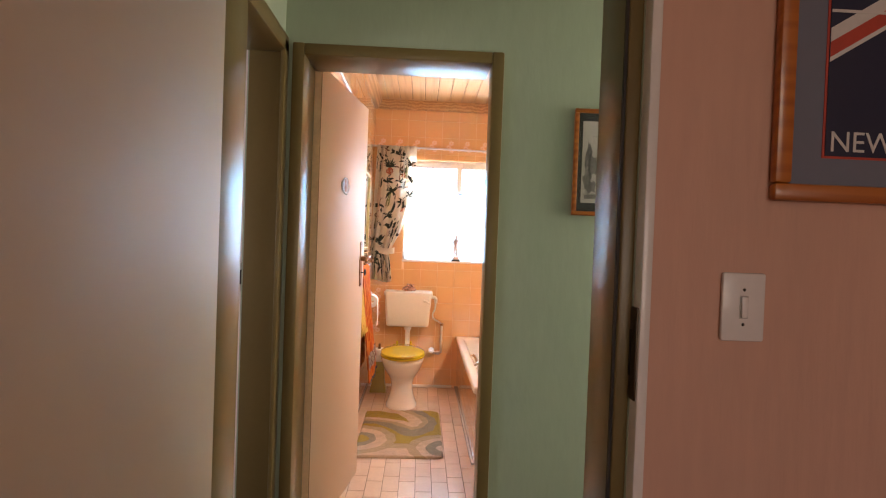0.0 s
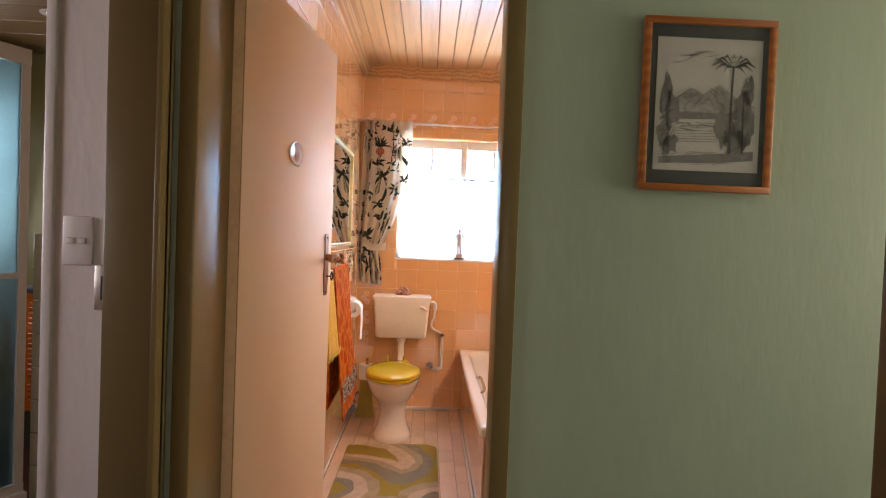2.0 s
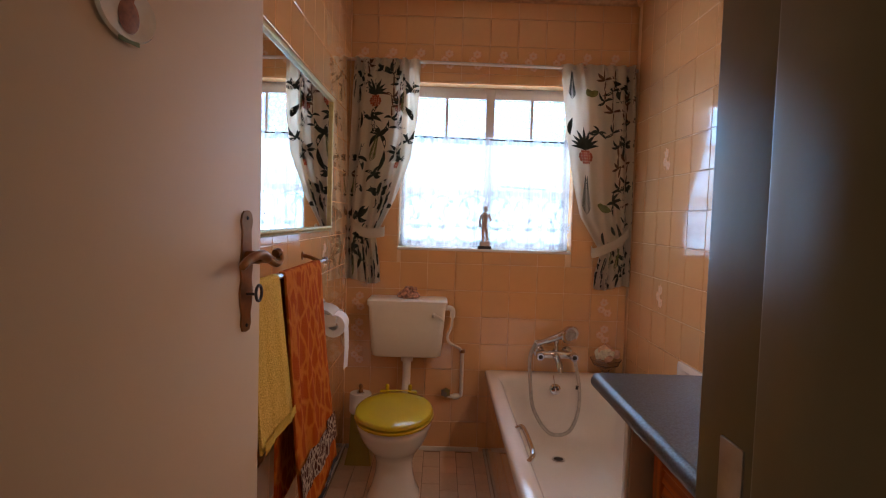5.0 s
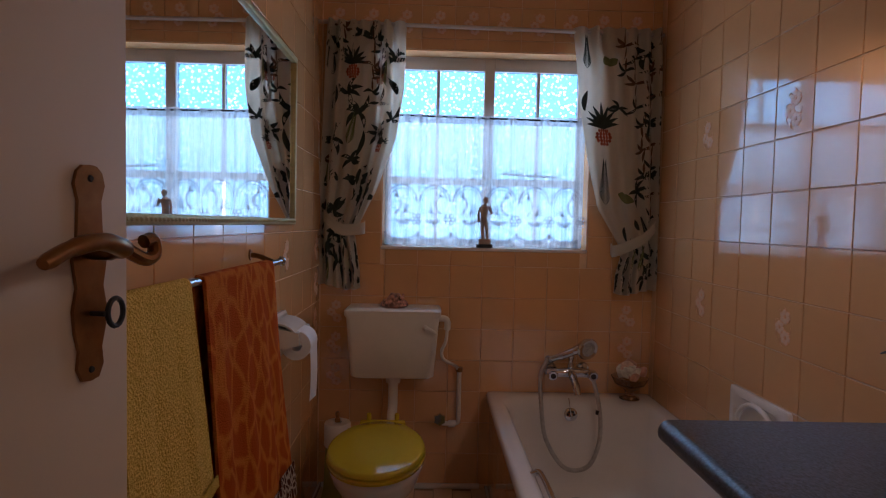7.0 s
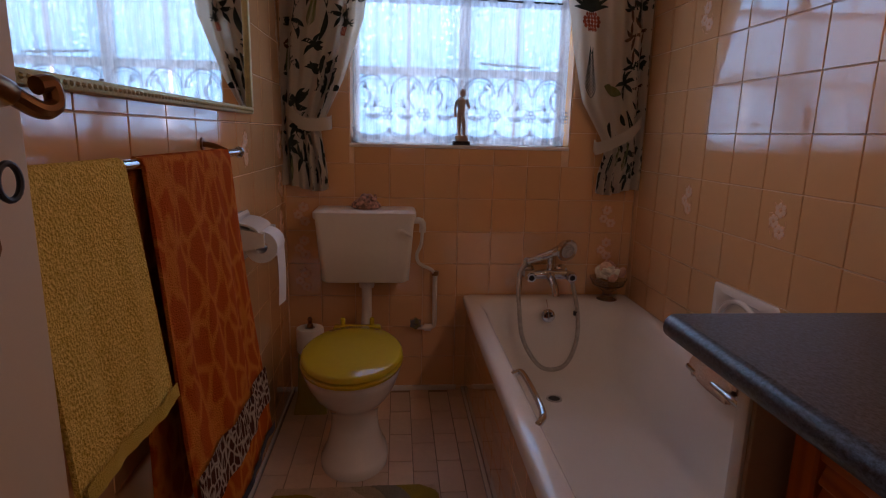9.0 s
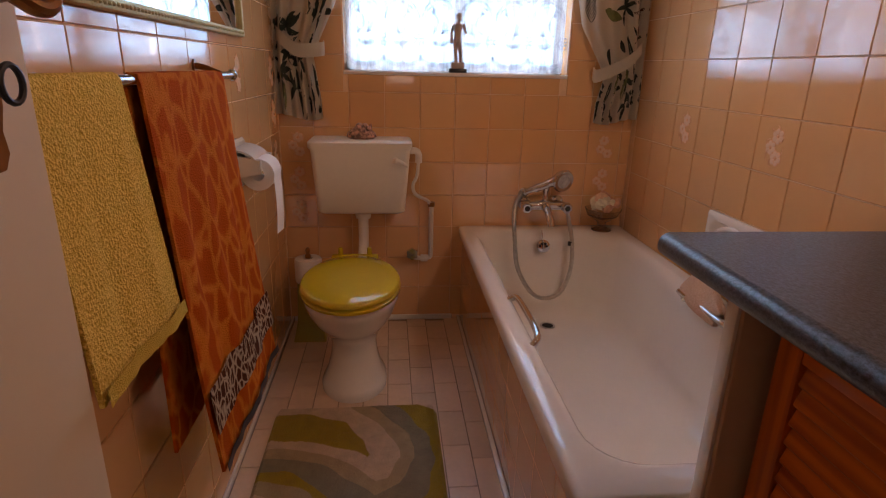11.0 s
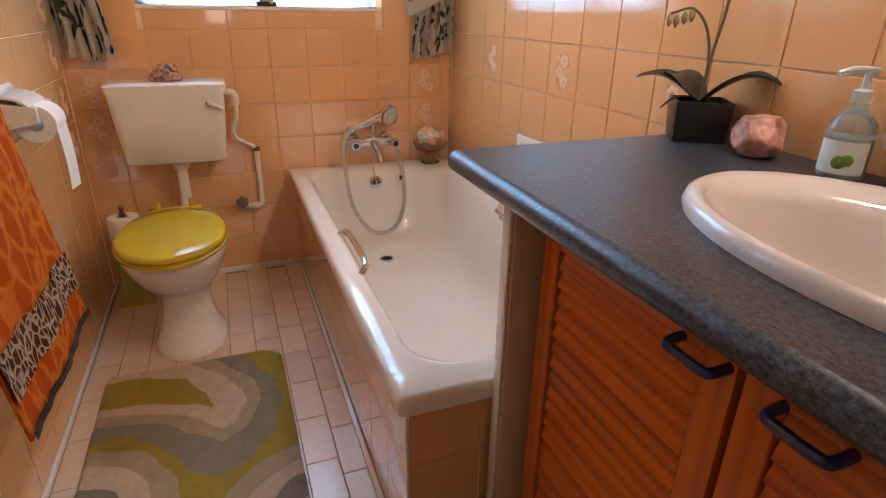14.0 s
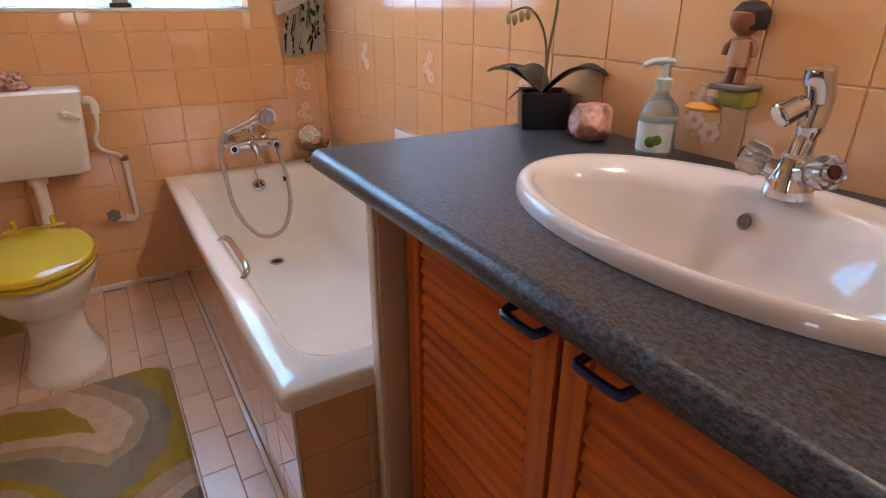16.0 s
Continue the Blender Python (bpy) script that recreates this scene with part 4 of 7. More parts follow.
for k in range(6):
    c = (k + 0.5) / 6
    lace_line([(c + 0.075 * math.cos(a), 0.66 - 0.13 * math.sin(a)) for a in (math.pi * i / 16 for i in range(17))], 0.0045)
    lace_line([(c + 0.062 * math.cos(a), 0.66 - 0.105 * math.sin(a)) for a in (math.pi * i / 16 for i in range(17))], 0.002)
    s = 1 if k % 2 else -1
    lace_line([(c + s * (0.035 - 0.03 * math.sin(t * 3.1)), 0.60 + 0.16 * t) for t in (i / 10 for i in range(11))], 0.006)
    lace_line([(c + s * (0.035 + 0.012 * math.cos(t * 5)), 0.60 - 0.02 * math.sin(t * 5)) for t in (i / 8 for i in range(9))], 0.004)
    for r in (0.012, 0.022, 0.03):
        lace_line([(c - s * 0.01 + r * 1.2 * math.cos(a), 0.80 + r * 1.2 * math.sin(a)) for a in (math.pi * i / 10 for i in range(11))], 0.004)
    for j in range(6):
        a = j * math.pi / 3
        lace_line([(c + 0.075 + 0.018 * math.cos(a) + 0.011 * math.cos(b), 0.80 + 0.028 * math.sin(a) + 0.017 * math.sin(b)) for b in (2 * math.pi * i / 8 for i in range(9))], 0.0028)
    for j in range(5):                                   # tail feathers, wing and legs of the bird
        a = 0.25 + j * 0.28
        lace_line([(c - s * (0.012 + 0.052 * t * math.cos(a)), 0.755 - 0.115 * t * math.sin(a) + 0.03 * t * t) for t in (i / 6 for i in range(7))], 0.0022)
    for j in range(3):
        lace_line([(c + s * (0.012 - 0.030 * t), 0.735 + 0.016 * j + 0.02 * math.sin(t * 3.1)) for t in (i / 6 for i in range(7))], 0.0018)
    for q in (-0.006, 0.008):
        lace_line([(c + s * (0.004 + q), 0.80), (c + s * (0.004 + q), 0.85), (c + s * (0.014 + q), 0.862)], 0.0018)
    lace_line([(c + 0.083 * math.cos(a), 0.90 + 0.06 * math.sin(a)) for a in (math.pi * i / 12 for i in range(13))], 0.005)
    lace_line([(c + 0.083 * math.cos(a), 0.925 + 0.05 * math.sin(a)) for a in (math.pi * i / 12 for i in range(13))], 0.003)
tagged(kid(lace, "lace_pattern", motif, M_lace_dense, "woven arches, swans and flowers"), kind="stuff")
part("lace_wire", tube([(WX0, BW + 0.045, LZ + 0.008), (WX1, BW + 0.045, LZ - 0.002)], 0.004, 8), M_black, label="dark wire carrying the lace curtain", category="curtain wire")


# ---- bath ----
bath = thing("bathtub", "white enamel bath with a rounded rim, built in and empty", "bathtub", (1.12, 4.75, 0))
X0, X1, Y0, Y1, RZ = 0.744, RW - 0.002, 3.906, BW - 0.002, 0.457
cx, cy, hx, hy = (X0 + X1) / 2, (Y0 + Y1) / 2, (X1 - X0) / 2, (Y1 - Y0) / 2
icx, icy = cx + 0.0, cy + 0.005
rings = [rring(cx, cy, hx, hy, 0.018, RZ - 0.038), rring(cx, cy, hx, hy, 0.02, RZ - 0.014), rring(cx, cy, hx - 0.006, hy - 0.006, 0.02, RZ - 0.003), rring(cx, cy, hx - 0.016, hy - 0.016, 0.022, RZ),
         rring(icx, icy, hx - 0.050, hy - 0.070, 0.09, RZ - 0.001), rring(icx, icy, hx - 0.060, hy - 0.083, 0.10, RZ - 0.005), rring(icx, icy, hx - 0.070, hy - 0.096, 0.11, RZ - 0.015), rring(icx, icy, hx - 0.079, hy - 0.108, 0.115, RZ - 0.032), rring(icx, icy, hx - 0.087, hy - 0.119, 0.12, RZ - 0.06),
         rring(icx, icy + 0.01, hx - 0.105, hy - 0.145, 0.14, RZ - 0.17), rring(icx, icy + 0.03, hx - 0.13, hy - 0.20, 0.15, RZ - 0.28), rring(icx, icy + 0.045, hx - 0.165, hy - 0.26, 0.15, RZ - 0.325), rring(icx, icy + 0.06, hx - 0.22, hy - 0.36, 0.12, RZ - 0.338), rring(icx, icy + 0.08, 0.02, 0.3, 0.015, RZ - 0.341)]
kid(bath, "tub", loft(rings, caps=(False, True)), M_ceramic, sharp=180)
kid(bath, "side_panel_frame", bars([(X0 + 0.022, X0 + 0.04, Y0 + 0.02, BW, 0, RZ - 0.03), (X0 + 0.022, 0.95, Y0 + 0.02, Y0 + 0.04, 0, RZ - 0.03)]), M_grout)
kid(bath, "sealant", bx(X0 + 0.002, X0 + 0.0172, Y0 + 0.012, BW - 0.01, 0, 0.016, 0.004), M_ceramic)
kid(bath, "corner_strip", bx(X0 + 0.0172, X0 + 0.0246, Y0 + 0.0152, Y0 + 0.0196, 0, RZ - 0.039, 0.0015), M_ceramic)
dr = kid(bath, "drain", lathe([(0.032, 0.0), (0.031, 0.003), (0.025, 0.0035), (0.023, 0.001)], (1.085, 5.245, 0.1195), 20), M_steel)
# Near-black disc stands in for the shade down the drain.
kid(bath, "drain_hole", lathe([(0.0235, 0.0), (0.023, 0.0012), (0.0, 0.0012)], (1.085, 5.245, 0.1195), 16), M_dark)
ov = kid(bath, "overflow_plate", lathe([(0.029, 0), (0.029, 0.005), (0.022, 0.008), (0.0, 0.006)], (1.10, 5.458, 0.398), 24, turn=aim((0, -1, 0.25))), M_chrome, "chrome overflow rosette with holes")
for k in range(6):
    a = k * math.pi / 3
    kid(bath, "overflow_hole", lathe([(0.0055, 0), (0.0055, 0.001)], (1.10 + 0.014 * math.cos(a), 5.4495 - 0.0035 * math.sin(a), 0.400 + 0.014 * math.sin(a)), 8, turn=aim((0, -1, 0.25))), M_dark)
kid(bath, "chain", tube([(1.10, 5.44, 0.39), (1.09, 5.46, 0.47)], 0.0018, 6), M_chrome)


def grip(root, x, ya, yb, s):
    pts = curve_pts([(x, ya, RZ - 0.020), (x + s * 0.022, ya + 0.004, RZ - 0.002), (x + s * 0.036, ya + 0.045, RZ + 0.010), (x + s * 0.036, yb - 0.045, RZ + 0.010), (x + s * 0.022, yb - 0.004, RZ - 0.002), (x, yb, RZ - 0.020)], 6)
    kid(root, "grip_handle", tube(pts, 0.0095, 12), M_chrome, "chrome grab handle")
    for yy in (ya, yb):
        kid(root, "grip_base", lathe([(0.016, -0.01), (0.016, 0.004), (0.010, 0.008)], (x, yy, RZ - 0.020), 16, turn=aim((s, 0, 0.4))), M_chrome)


grip(bath, 0.788, 4.46, 4.76, 1)
grip(bath, 1.392, 4.50, 4.79, -1)

# ---- toilet ----
toilet = thing("toilet", "white ceramic toilet with a closed mustard yellow seat", "toilet", (0.305, 5.05, 0))
tcx, tcy = 0.303, 5.005
kid(toilet, "pan", loft([egg(tcx, tcy + ey, ex, ef, eb, ez) for ez, ex, ef, eb, ey in (
    (0.0, 0.118, 0.150, 0.23, 0.05), (0.020, 0.119, 0.151, 0.23, 0.05), (0.032, 0.110, 0.140, 0.22, 0.05), (0.07, 0.096, 0.112, 0.21, 0.06), (0.12, 0.084, 0.082, 0.21, 0.07), (0.17, 0.082, 0.080, 0.21, 0.07),
    (0.21, 0.092, 0.105, 0.21, 0.06), (0.25, 0.113, 0.148, 0.22, 0.045), (0.29, 0.136, 0.188, 0.24, 0.03), (0.33, 0.152, 0.212, 0.255, 0.02), (0.355, 0.158, 0.221, 0.26, 0.012), (0.372, 0.164, 0.229, 0.27, 0.01), (0.388, 0.164, 0.229, 0.27, 0.01), (0.395, 0.156, 0.218, 0.26, 0.01))]), M_ceramic, sharp=60)
kid(toilet, "seat", loft([egg(tcx, tcy, 0.160, 0.23, 0.235, 0.396), egg(tcx, tcy, 0.171, 0.243, 0.245, 0.401), egg(tcx, tcy, 0.172, 0.244, 0.245, 0.410), egg(tcx, tcy, 0.164, 0.236, 0.24, 0.414)]), M_yellow, sharp=60)
kid(toilet, "seat_lid", loft([egg(tcx, tcy, 0.160, 0.231, 0.235, 0.416), egg(tcx, tcy, 0.169, 0.24, 0.242, 0.420), egg(tcx, tcy, 0.168, 0.239, 0.241, 0.430), egg(tcx, tcy, 0.158, 0.226, 0.232, 0.4365), egg(tcx, tcy, 0.11, 0.16, 0.17, 0.441), egg(tcx, tcy, 0.03, 0.05, 0.05, 0.443)]), M_yellow, sharp=60)
kid(toilet, "hinge_block", bars([(tcx - 0.09, tcx + 0.09, tcy + 0.228, tcy + 0.262, 0.398, 0.434, 0.008)]), M_yellow)
for s in (-0.055, 0.055):
    kid(toilet, "hinge_knob", lathe([(0.009, 0), (0.009, 0.028), (0.006, 0.032)], (tcx + s, tcy + 0.25, 0.43), 12), M_yellow)
kid(toilet, "flush_pipe", tube(curve_pts([(0.325, 5.50, 0.56), (0.325, 5.50, 0.47), (0.325, 5.49, 0.40), (0.322, 5.40, 0.335), (0.318, 5.27, 0.325)], 5), 0.021, 16), M_plastic)
kid(toilet, "flush_collar", lathe([(0.03, 0), (0.032, 0.01), (0.032, 0.03), (0.027, 0.035)], (0.325, 5.50, 0.515), 20), M_plastic)
cistern = thing("toilet_cistern", "white plastic toilet cistern fixed to the tiles", "cistern", (0.322, 5.51, 0.55))
kid(cistern, "tank", loft([rring(0.322, 5.515, 0.165, 0.075, 0.03, 0.548), rring(0.322, 5.514, 0.178, 0.082, 0.03, 0.556), rring(0.322, 5.512, 0.190, 0.084, 0.025, 0.70), rring(0.322, 5.511, 0.198, 0.087, 0.022, 0.812)]), M_plastic, sharp=50)
kid(cistern, "lid", loft([rring(0.322, 5.510, 0.202, 0.089, 0.02, 0.812), rring(0.322, 5.510, 0.206, 0.089, 0.02, 0.818), rring(0.322, 5.510, 0.206, 0.089, 0.02, 0.838), rring(0.322, 5.511, 0.198, 0.082, 0.02, 0.846), rring(0.322, 5.512, 0.15, 0.05, 0.02, 0.848)]), M_plastic, sharp=40)
kid(cistern, "flush_lever", tube(curve_pts([(0.462, 5.428, 0.772), (0.462, 5.408, 0.772), (0.475, 5.402, 0.770), (0.497, 5.404, 0.758), (0.508, 5.408, 0.750)], 5), [0.011] * 8 + [0.008] * 8 + [0.006] * 5, 10), M_plastic)
pipe = thing("water_supply_pipe", "white plastic cistern supply pipe with a valve", "pipe", (0.56, 5.57, 0.3))
kid(pipe, "inlet_elbow", tube(curve_pts([(0.52, 5.53, 0.795), (0.545, 5.53, 0.795), (0.558, 5.53, 0.78), (0.558, 5.53, 0.745)], 5), 0.014, 12), M_plastic)
kid(pipe, "flexible_tube", tube(curve_pts([(0.558, 5.53, 0.745), (0.552, 5.535, 0.69), (0.536, 5.545, 0.645), (0.548, 5.555, 0.605), (0.60, 5.565, 0.575), (0.618, 5.57, 0.55)], 6), 0.0075, 10), M_plastic)
kid(pipe, "riser", tube(curve_pts([(0.618, 5.573, 0.56), (0.618, 5.573, 0.45), (0.618, 5.573, 0.33), (0.608, 5.573, 0.312), (0.585, 5.573, 0.308), (0.545, 5.573, 0.310)], 5), 0.0105, 12), M_plastic)
kid(pipe, "coupling", lathe([(0.015, 0), (0.015, 0.018)], (0.618, 5.573, 0.548), 10), M_brass)
kid(pipe, "elbow_collar", lathe([(0.016, 0), (0.016, 0.03)], (0.604, 5.573, 0.3085), 12, turn=aim((-1, 0, 0))), M_plastic)
kid(pipe, "valve_wheel", loft([[(0.534 + (0.022 + 0.006 * (i % 2)) * math.cos(a), Y, 0.338 + (0.022 + 0.006 * (i % 2)) * math.sin(a)) for i, a in enumerate(2 * math.pi * k / 12 for k in range(12))] for Y in (5.535, 5.552)]), M_chrome, "chrome valve wheel")
kid(pipe, "valve_stem", tube([(0.534, 5.535, 0.338), (0.534, 5.597, 0.33)], 0.009, 10), M_chrome)

# ---- vanity ----
CT = 0.873
post = part("vanity_end_post", bx(0.937, 1.02, 3.872, 3.903, 0, CT - 0.042, 0.003), mat("beige_paint", (0.58, 0.40, 0.28), 0.4, vary=0.05), label="beige painted post at the bath end", category="post", **STRUCT)
part("trim_post_edge", bx(0.930, 0.9365, 3.878, 3.9045, 0, CT - 0.042, 0.002), M_ceramic, label="white sealant line at the post", category="trim", **STRUCT)
vanity = thing("vanity_cabinet", "orange varnished pine vanity cabinet with louvred doors", "cabinet", (1.24, 3.46, 0))
kid(vanity, "carcass", bars([(1.022, RW - 0.003, 3.06, 3.87, 0.08, 0.62), (1.03, RW - 0.003, 3.06, 3.08, 0.62, CT - 0.042), (1.03, RW - 0.003, 3.85, 3.87, 0.62, CT - 0.042)]), M_orange_wood)
kid(vanity, "face_frame", bars([(1.004, 1.021, 3.06, 3.87, CT - 0.095, CT - 0.043, 0.002), (1.004, 1.021, 3.440, 3.472, 0.08, CT - 0.096, 0.002), (1.004, 1.021, 3.846, 3.87, 0.08, CT - 0.096, 0.002), (1.004, 1.021, 3.06, 3.08, 0.08, CT - 0.096, 0.002)]), M_orange_wood_v)


def louvre_door(y0, y1, z0, z1, hy):
    d = thing("louvred_door", "", "", (0, 0, 0))
    d.parent = vanity
    d.matrix_parent_inverse = Matrix()
    d.location = Vector((1.0, y0, z0)) - vanity.location
    xa, xb = -0.018, 0.003
    w, h = y1 - y0, z1 - z0
    st, rl = 0.045, 0.05
    def sub(name, bm, m, label=""):
        return part(name, bm, m, d, label)
    sub("stile", bx(xa, xb, 0, st, 0, h, 0.003), M_orange_wood_v)
    sub("stile", bx(xa, xb, w - st, w, 0, h, 0.003), M_orange_wood_v)
    sub("rail", bx(xa + 0.0005, xb, st, w - st, 0, rl, 0.003), M_orange_wood)
    sub("rail", bx(xa + 0.0005, xb, st, w - st, h - rl, h, 0.003), M_orange_wood)
    n = int((h - 2 * rl) / 0.030)
    me = None
    for i in range(n):
        z = rl + 0.018 + i * (h - 2 * rl) / n
        if me is None:
            b = bx(-0.004, 0.004, st + 0.001, w - st - 0.001, -0.021, 0.021, 0.0025, 1)
            s = sub("slat", b, M_orange_wood)
            me = s.data
        else:
            s = new("slat", me)
            s.parent = d
        s.matrix_basis = pose(-0.007, 0, z, 0, 19, 0)
    pts = curve_pts([(xa + 0.002, hy - y0 + 0.034, h - 0.047), (xa - 0.020, hy - y0 + 0.033, h - 0.049), (xa - 0.027, hy - y0 + 0.024, h - 0.051), (xa - 0.027, hy - y0 - 0.024, h - 0.051), (xa - 0.020, hy - y0 - 0.033, h - 0.049), (xa + 0.002, hy - y0 - 0.034, h - 0.047)], 5)
    sub("handle", tube(pts, 0.0065, 10), M_blue, "navy blue gloss bow handle")
    return d


louvre_door(3.461, 3.852, 0.10, CT - 0.060, 3.505)
louvre_door(3.07, 3.452, 0.10, CT - 0.060, 3.372)

BX, BY, BHX, BHY = 1.190, 3.408, 0.196, 0.325
counter = thing("vanity_countertop", "slate grey laminate countertop with a rounded front edge", "countertop", (1.19, 3.55, CT - 0.04))
def edge_profile(y, inset=0.0):
    pts = []
    for i in range(9):
        a = math.pi / 2 + math.pi * i / 8
        pts.append((0.905 + inset + 0.019 * math.cos(a), y, CT - 0.0195 + 0.0195 * math.sin(a)))
    return pts
kid(counter, "bullnose", loft([edge_profile(3.04)] + [edge_profile(4.05)] + [edge_profile(4.057, 0.004)]), M_laminate)
top = bmesh.new()
hole = [(BX + (BHX - 0.02) * math.cos(a), BY + (BHY - 0.02) * math.sin(a)) for a in (2 * math.pi * k / 48 for k in range(48))]
def to_rect(px, py):
    dx, dy = px - BX, py - BY
    s = min((RW - 0.002 - BX) / dx if dx > 0 else (BX - 0.905) / -dx if dx < 0 else 9, (4.057 - BY) / dy if dy > 0 else (BY - 3.04) / -dy if dy < 0 else 9)
    return (BX + dx * s, BY + dy * s)
rect = [to_rect(*p) for p in hole]
corners = [(RW - 0.002, 4.057), (0.905, 4.057), (0.905, 3.04), (RW - 0.002, 3.04)]
for c in corners:
    i = min(range(48), key=lambda k: (rect[k][0] - c[0]) ** 2 + (rect[k][1] - c[1]) ** 2)
    rect[i] = c
loft([[(x, y, CT - 0.039) for x, y in hole], [(x, y, CT) for x, y in hole], [(x, y, CT) for x, y in rect], [(x, y, CT - 0.039) for x, y in rect], [(x, y, CT - 0.039) for x, y in hole]], top, (False, False))
kid(counter, "slab", top, M_laminate)
basin = thing("wash_basin", "blush white oval ceramic drop-in wash basin", "basin", (BX, BY, CT))
def oval(f, z, g=None):
    return [(BX + (BHX * f if g is None else BHX * f + g) * math.cos(a), BY + (BHY * f if g is None else BHY * f) * math.sin(a), z) for a in (2 * math.pi * k / 64 for k in range(64))]
bowl_x = BX - 0.03
def bowl(hx_, hy_, z):
    return [(bowl_x + hx_ * math.cos(a), BY + hy_ * math.sin(a), z) for a in (2 * math.pi * k / 64 for k in range(64))]
kid(basin, "bowl", loft([oval(1.0, CT - 0.002), oval(1.005, CT + 0.008), oval(0.985, CT + 0.019), oval(0.95, CT + 0.024), oval(0.91, CT + 0.0205), bowl(0.150, 0.275, CT + 0.012), bowl(0.140, 0.262, CT - 0.005), bowl(0.128, 0.243, CT - 0.05), bowl(0.105, 0.20, CT - 0.095), bowl(0.07, 0.13, CT - 0.125), bowl(0.02, 0.025, CT - 0.135)], caps=(False, True)), M_basin, sharp=60)
kid(basin, "overflow_hole", lathe([(0.011, 0.0), (0.013, 0.001), (0.011, 0.002), (0.009, 0.0005)], (bowl_x + 0.131, BY + 0.031, CT - 0.020), 18, turn=aim((-1, 0, 0.3))), M_steel)
# Brown disc set inside the overflow ring.
kid(basin, "overflow_dark", lathe([(0.0085, 0.0), (0.0085, 0.0022)], (bowl_x + 0.130, BY + 0.031, CT - 0.020), 14, turn=aim((-1, 0, 0.3))), mat("brown_disc", (0.16, 0.10, 0.06), 0.6))
kid(basin, "drain", lathe([(0.026, 0.0), (0.024, 0.004), (0.010, 0.002)], (bowl_x, BY, CT - 0.135), 20), M_chrome)

# ---- things in the bathroom ----
# bath mixer with hand shower
TX, TY = 1.108, 5.515
M_spray = mat("spray_plate", (0.40, 0.38, 0.36), 0.5, vary=0.6, scale=220)
mixer = thing("bath_mixer_tap", "chrome bath mixer with a hand shower and coiled hose", "tap", (TX, TY, RZ))
for s in (-0.075, 0.075):
    kid(mixer, "wall_union", tube([(TX + s, BW - 0.006, 0.563), (TX + s, TY + 0.03, 0.563), (TX + s, TY, 0.563)], [0.014, 0.014, 0.017], 16), M_chrome)
    kid(mixer, "rosette", lathe([(0.032, 0.0), (0.030, 0.006), (0.017, 0.014)], (TX + s, BW - 0.004, 0.563), 24, turn=aim((0, -1, 0))), M_chrome)
kid(mixer, "body", tube([(TX - 0.10, TY, 0.563), (TX - 0.05, TY, 0.566), (TX, TY, 0.570), (TX + 0.05, TY, 0.566), (TX + 0.10, TY, 0.563)], [0.018, 0.020, 0.025, 0.020, 0.018], 16), M_chrome)
for s in (-1, 1):
    kid(mixer, "knob", loft([[(TX + s * 0.088 + (0.021 + 0.003 * (k % 2)) * f * math.cos(2 * math.pi * k / 16), TY - 0.015 - d, 0.565 + (0.021 + 0.003 * (k % 2)) * f * math.sin(2 * math.pi * k / 16)) for k in range(16)] for d, f in ((0, 0.7), (0.012, 1.0), (0.034, 1.0), (0.042, 0.8))]), M_chrome)
    kid(mixer, "knob_cap", lathe([(0.012, 0), (0.010, 0.003)], (TX + s * 0.088, TY - 0.057, 0.565), 14, turn=aim((0, -1, 0))), M_dark)
kid(mixer, "spout", tube(curve_pts([(TX, TY - 0.01, 0.565), (TX, TY - 0.05, 0.555), (TX + 0.004, TY - 0.095, 0.525), (TX + 0.006, TY - 0.11, 0.498)], 5), [0.019] * 6 + [0.016] * 6 + [0.014] * 4, 14), M_chrome)
kid(mixer, "cradle", tube(curve_pts([(TX, TY, 0.58), (TX, TY - 0.002, 0.62), (TX, TY - 0.006, 0.65)], 4), [0.014] * 3 + [0.011] * 3 + [0.015] * 3, 12), M_chrome)
kid(mixer, "hand_shower", tube(curve_pts([(TX - 0.105, TY - 0.02, 0.628), (TX - 0.05, TY - 0.02, 0.645), (TX + 0.01, TY - 0.02, 0.668), (TX + 0.045, TY - 0.028, 0.688)], 5), [0.014] * 5 + [0.0175] * 6 + [0.022] * 5, 14), M_chrome)
kid(mixer, "shower_head", lathe([(0.016, -0.034), (0.042, -0.014), (0.050, 0.006), (0.045, 0.014), (0.036, 0.012)], (TX + 0.062, TY - 0.03, 0.682), 24, turn=aim((0.3, -0.85, -0.2))), M_chrome)
kid(mixer, "spray_plate", lathe([(0.033, 0.0), (0.032, 0.002), (0.0, 0.003)], Vector((TX + 0.062, TY - 0.03, 0.682)) + Vector((0.3, -0.85, -0.2)).normalized() * 0.011, 22, turn=aim((0.3, -0.85, -0.2))), M_spray, "pale perforated spray plate")
kid(mixer, "diverter", lathe([(0.018, 0), (0.020, 0.012), (0.014, 0.024)], (TX - 0.092, TY - 0.01, 0.625), 14, turn=aim((-0.6, -0.5, 0.3))), M_chrome)
hose = curve_pts([(TX - 0.108, TY - 0.02, 0.630), (TX - 0.142, TY - 0.05, 0.565), (TX - 0.146, TY - 0.10, 0.45), (TX - 0.130, TY - 0.13, 0.32), (TX - 0.066, TY - 0.145, 0.215), (TX, TY - 0.15, 0.192), (TX + 0.062, TY - 0.145, 0.222), (TX + 0.100, TY - 0.13, 0.32), (TX + 0.108, TY - 0.09, 0.43), (TX + 0.098, TY - 0.02, 0.545)], 14)
kid(mixer, "hose", tube(hose, [0.0086 + 0.0011 * (i % 2) for i in range(len(hose))], 10), M_steel, "coiled steel hose", sharp=20)
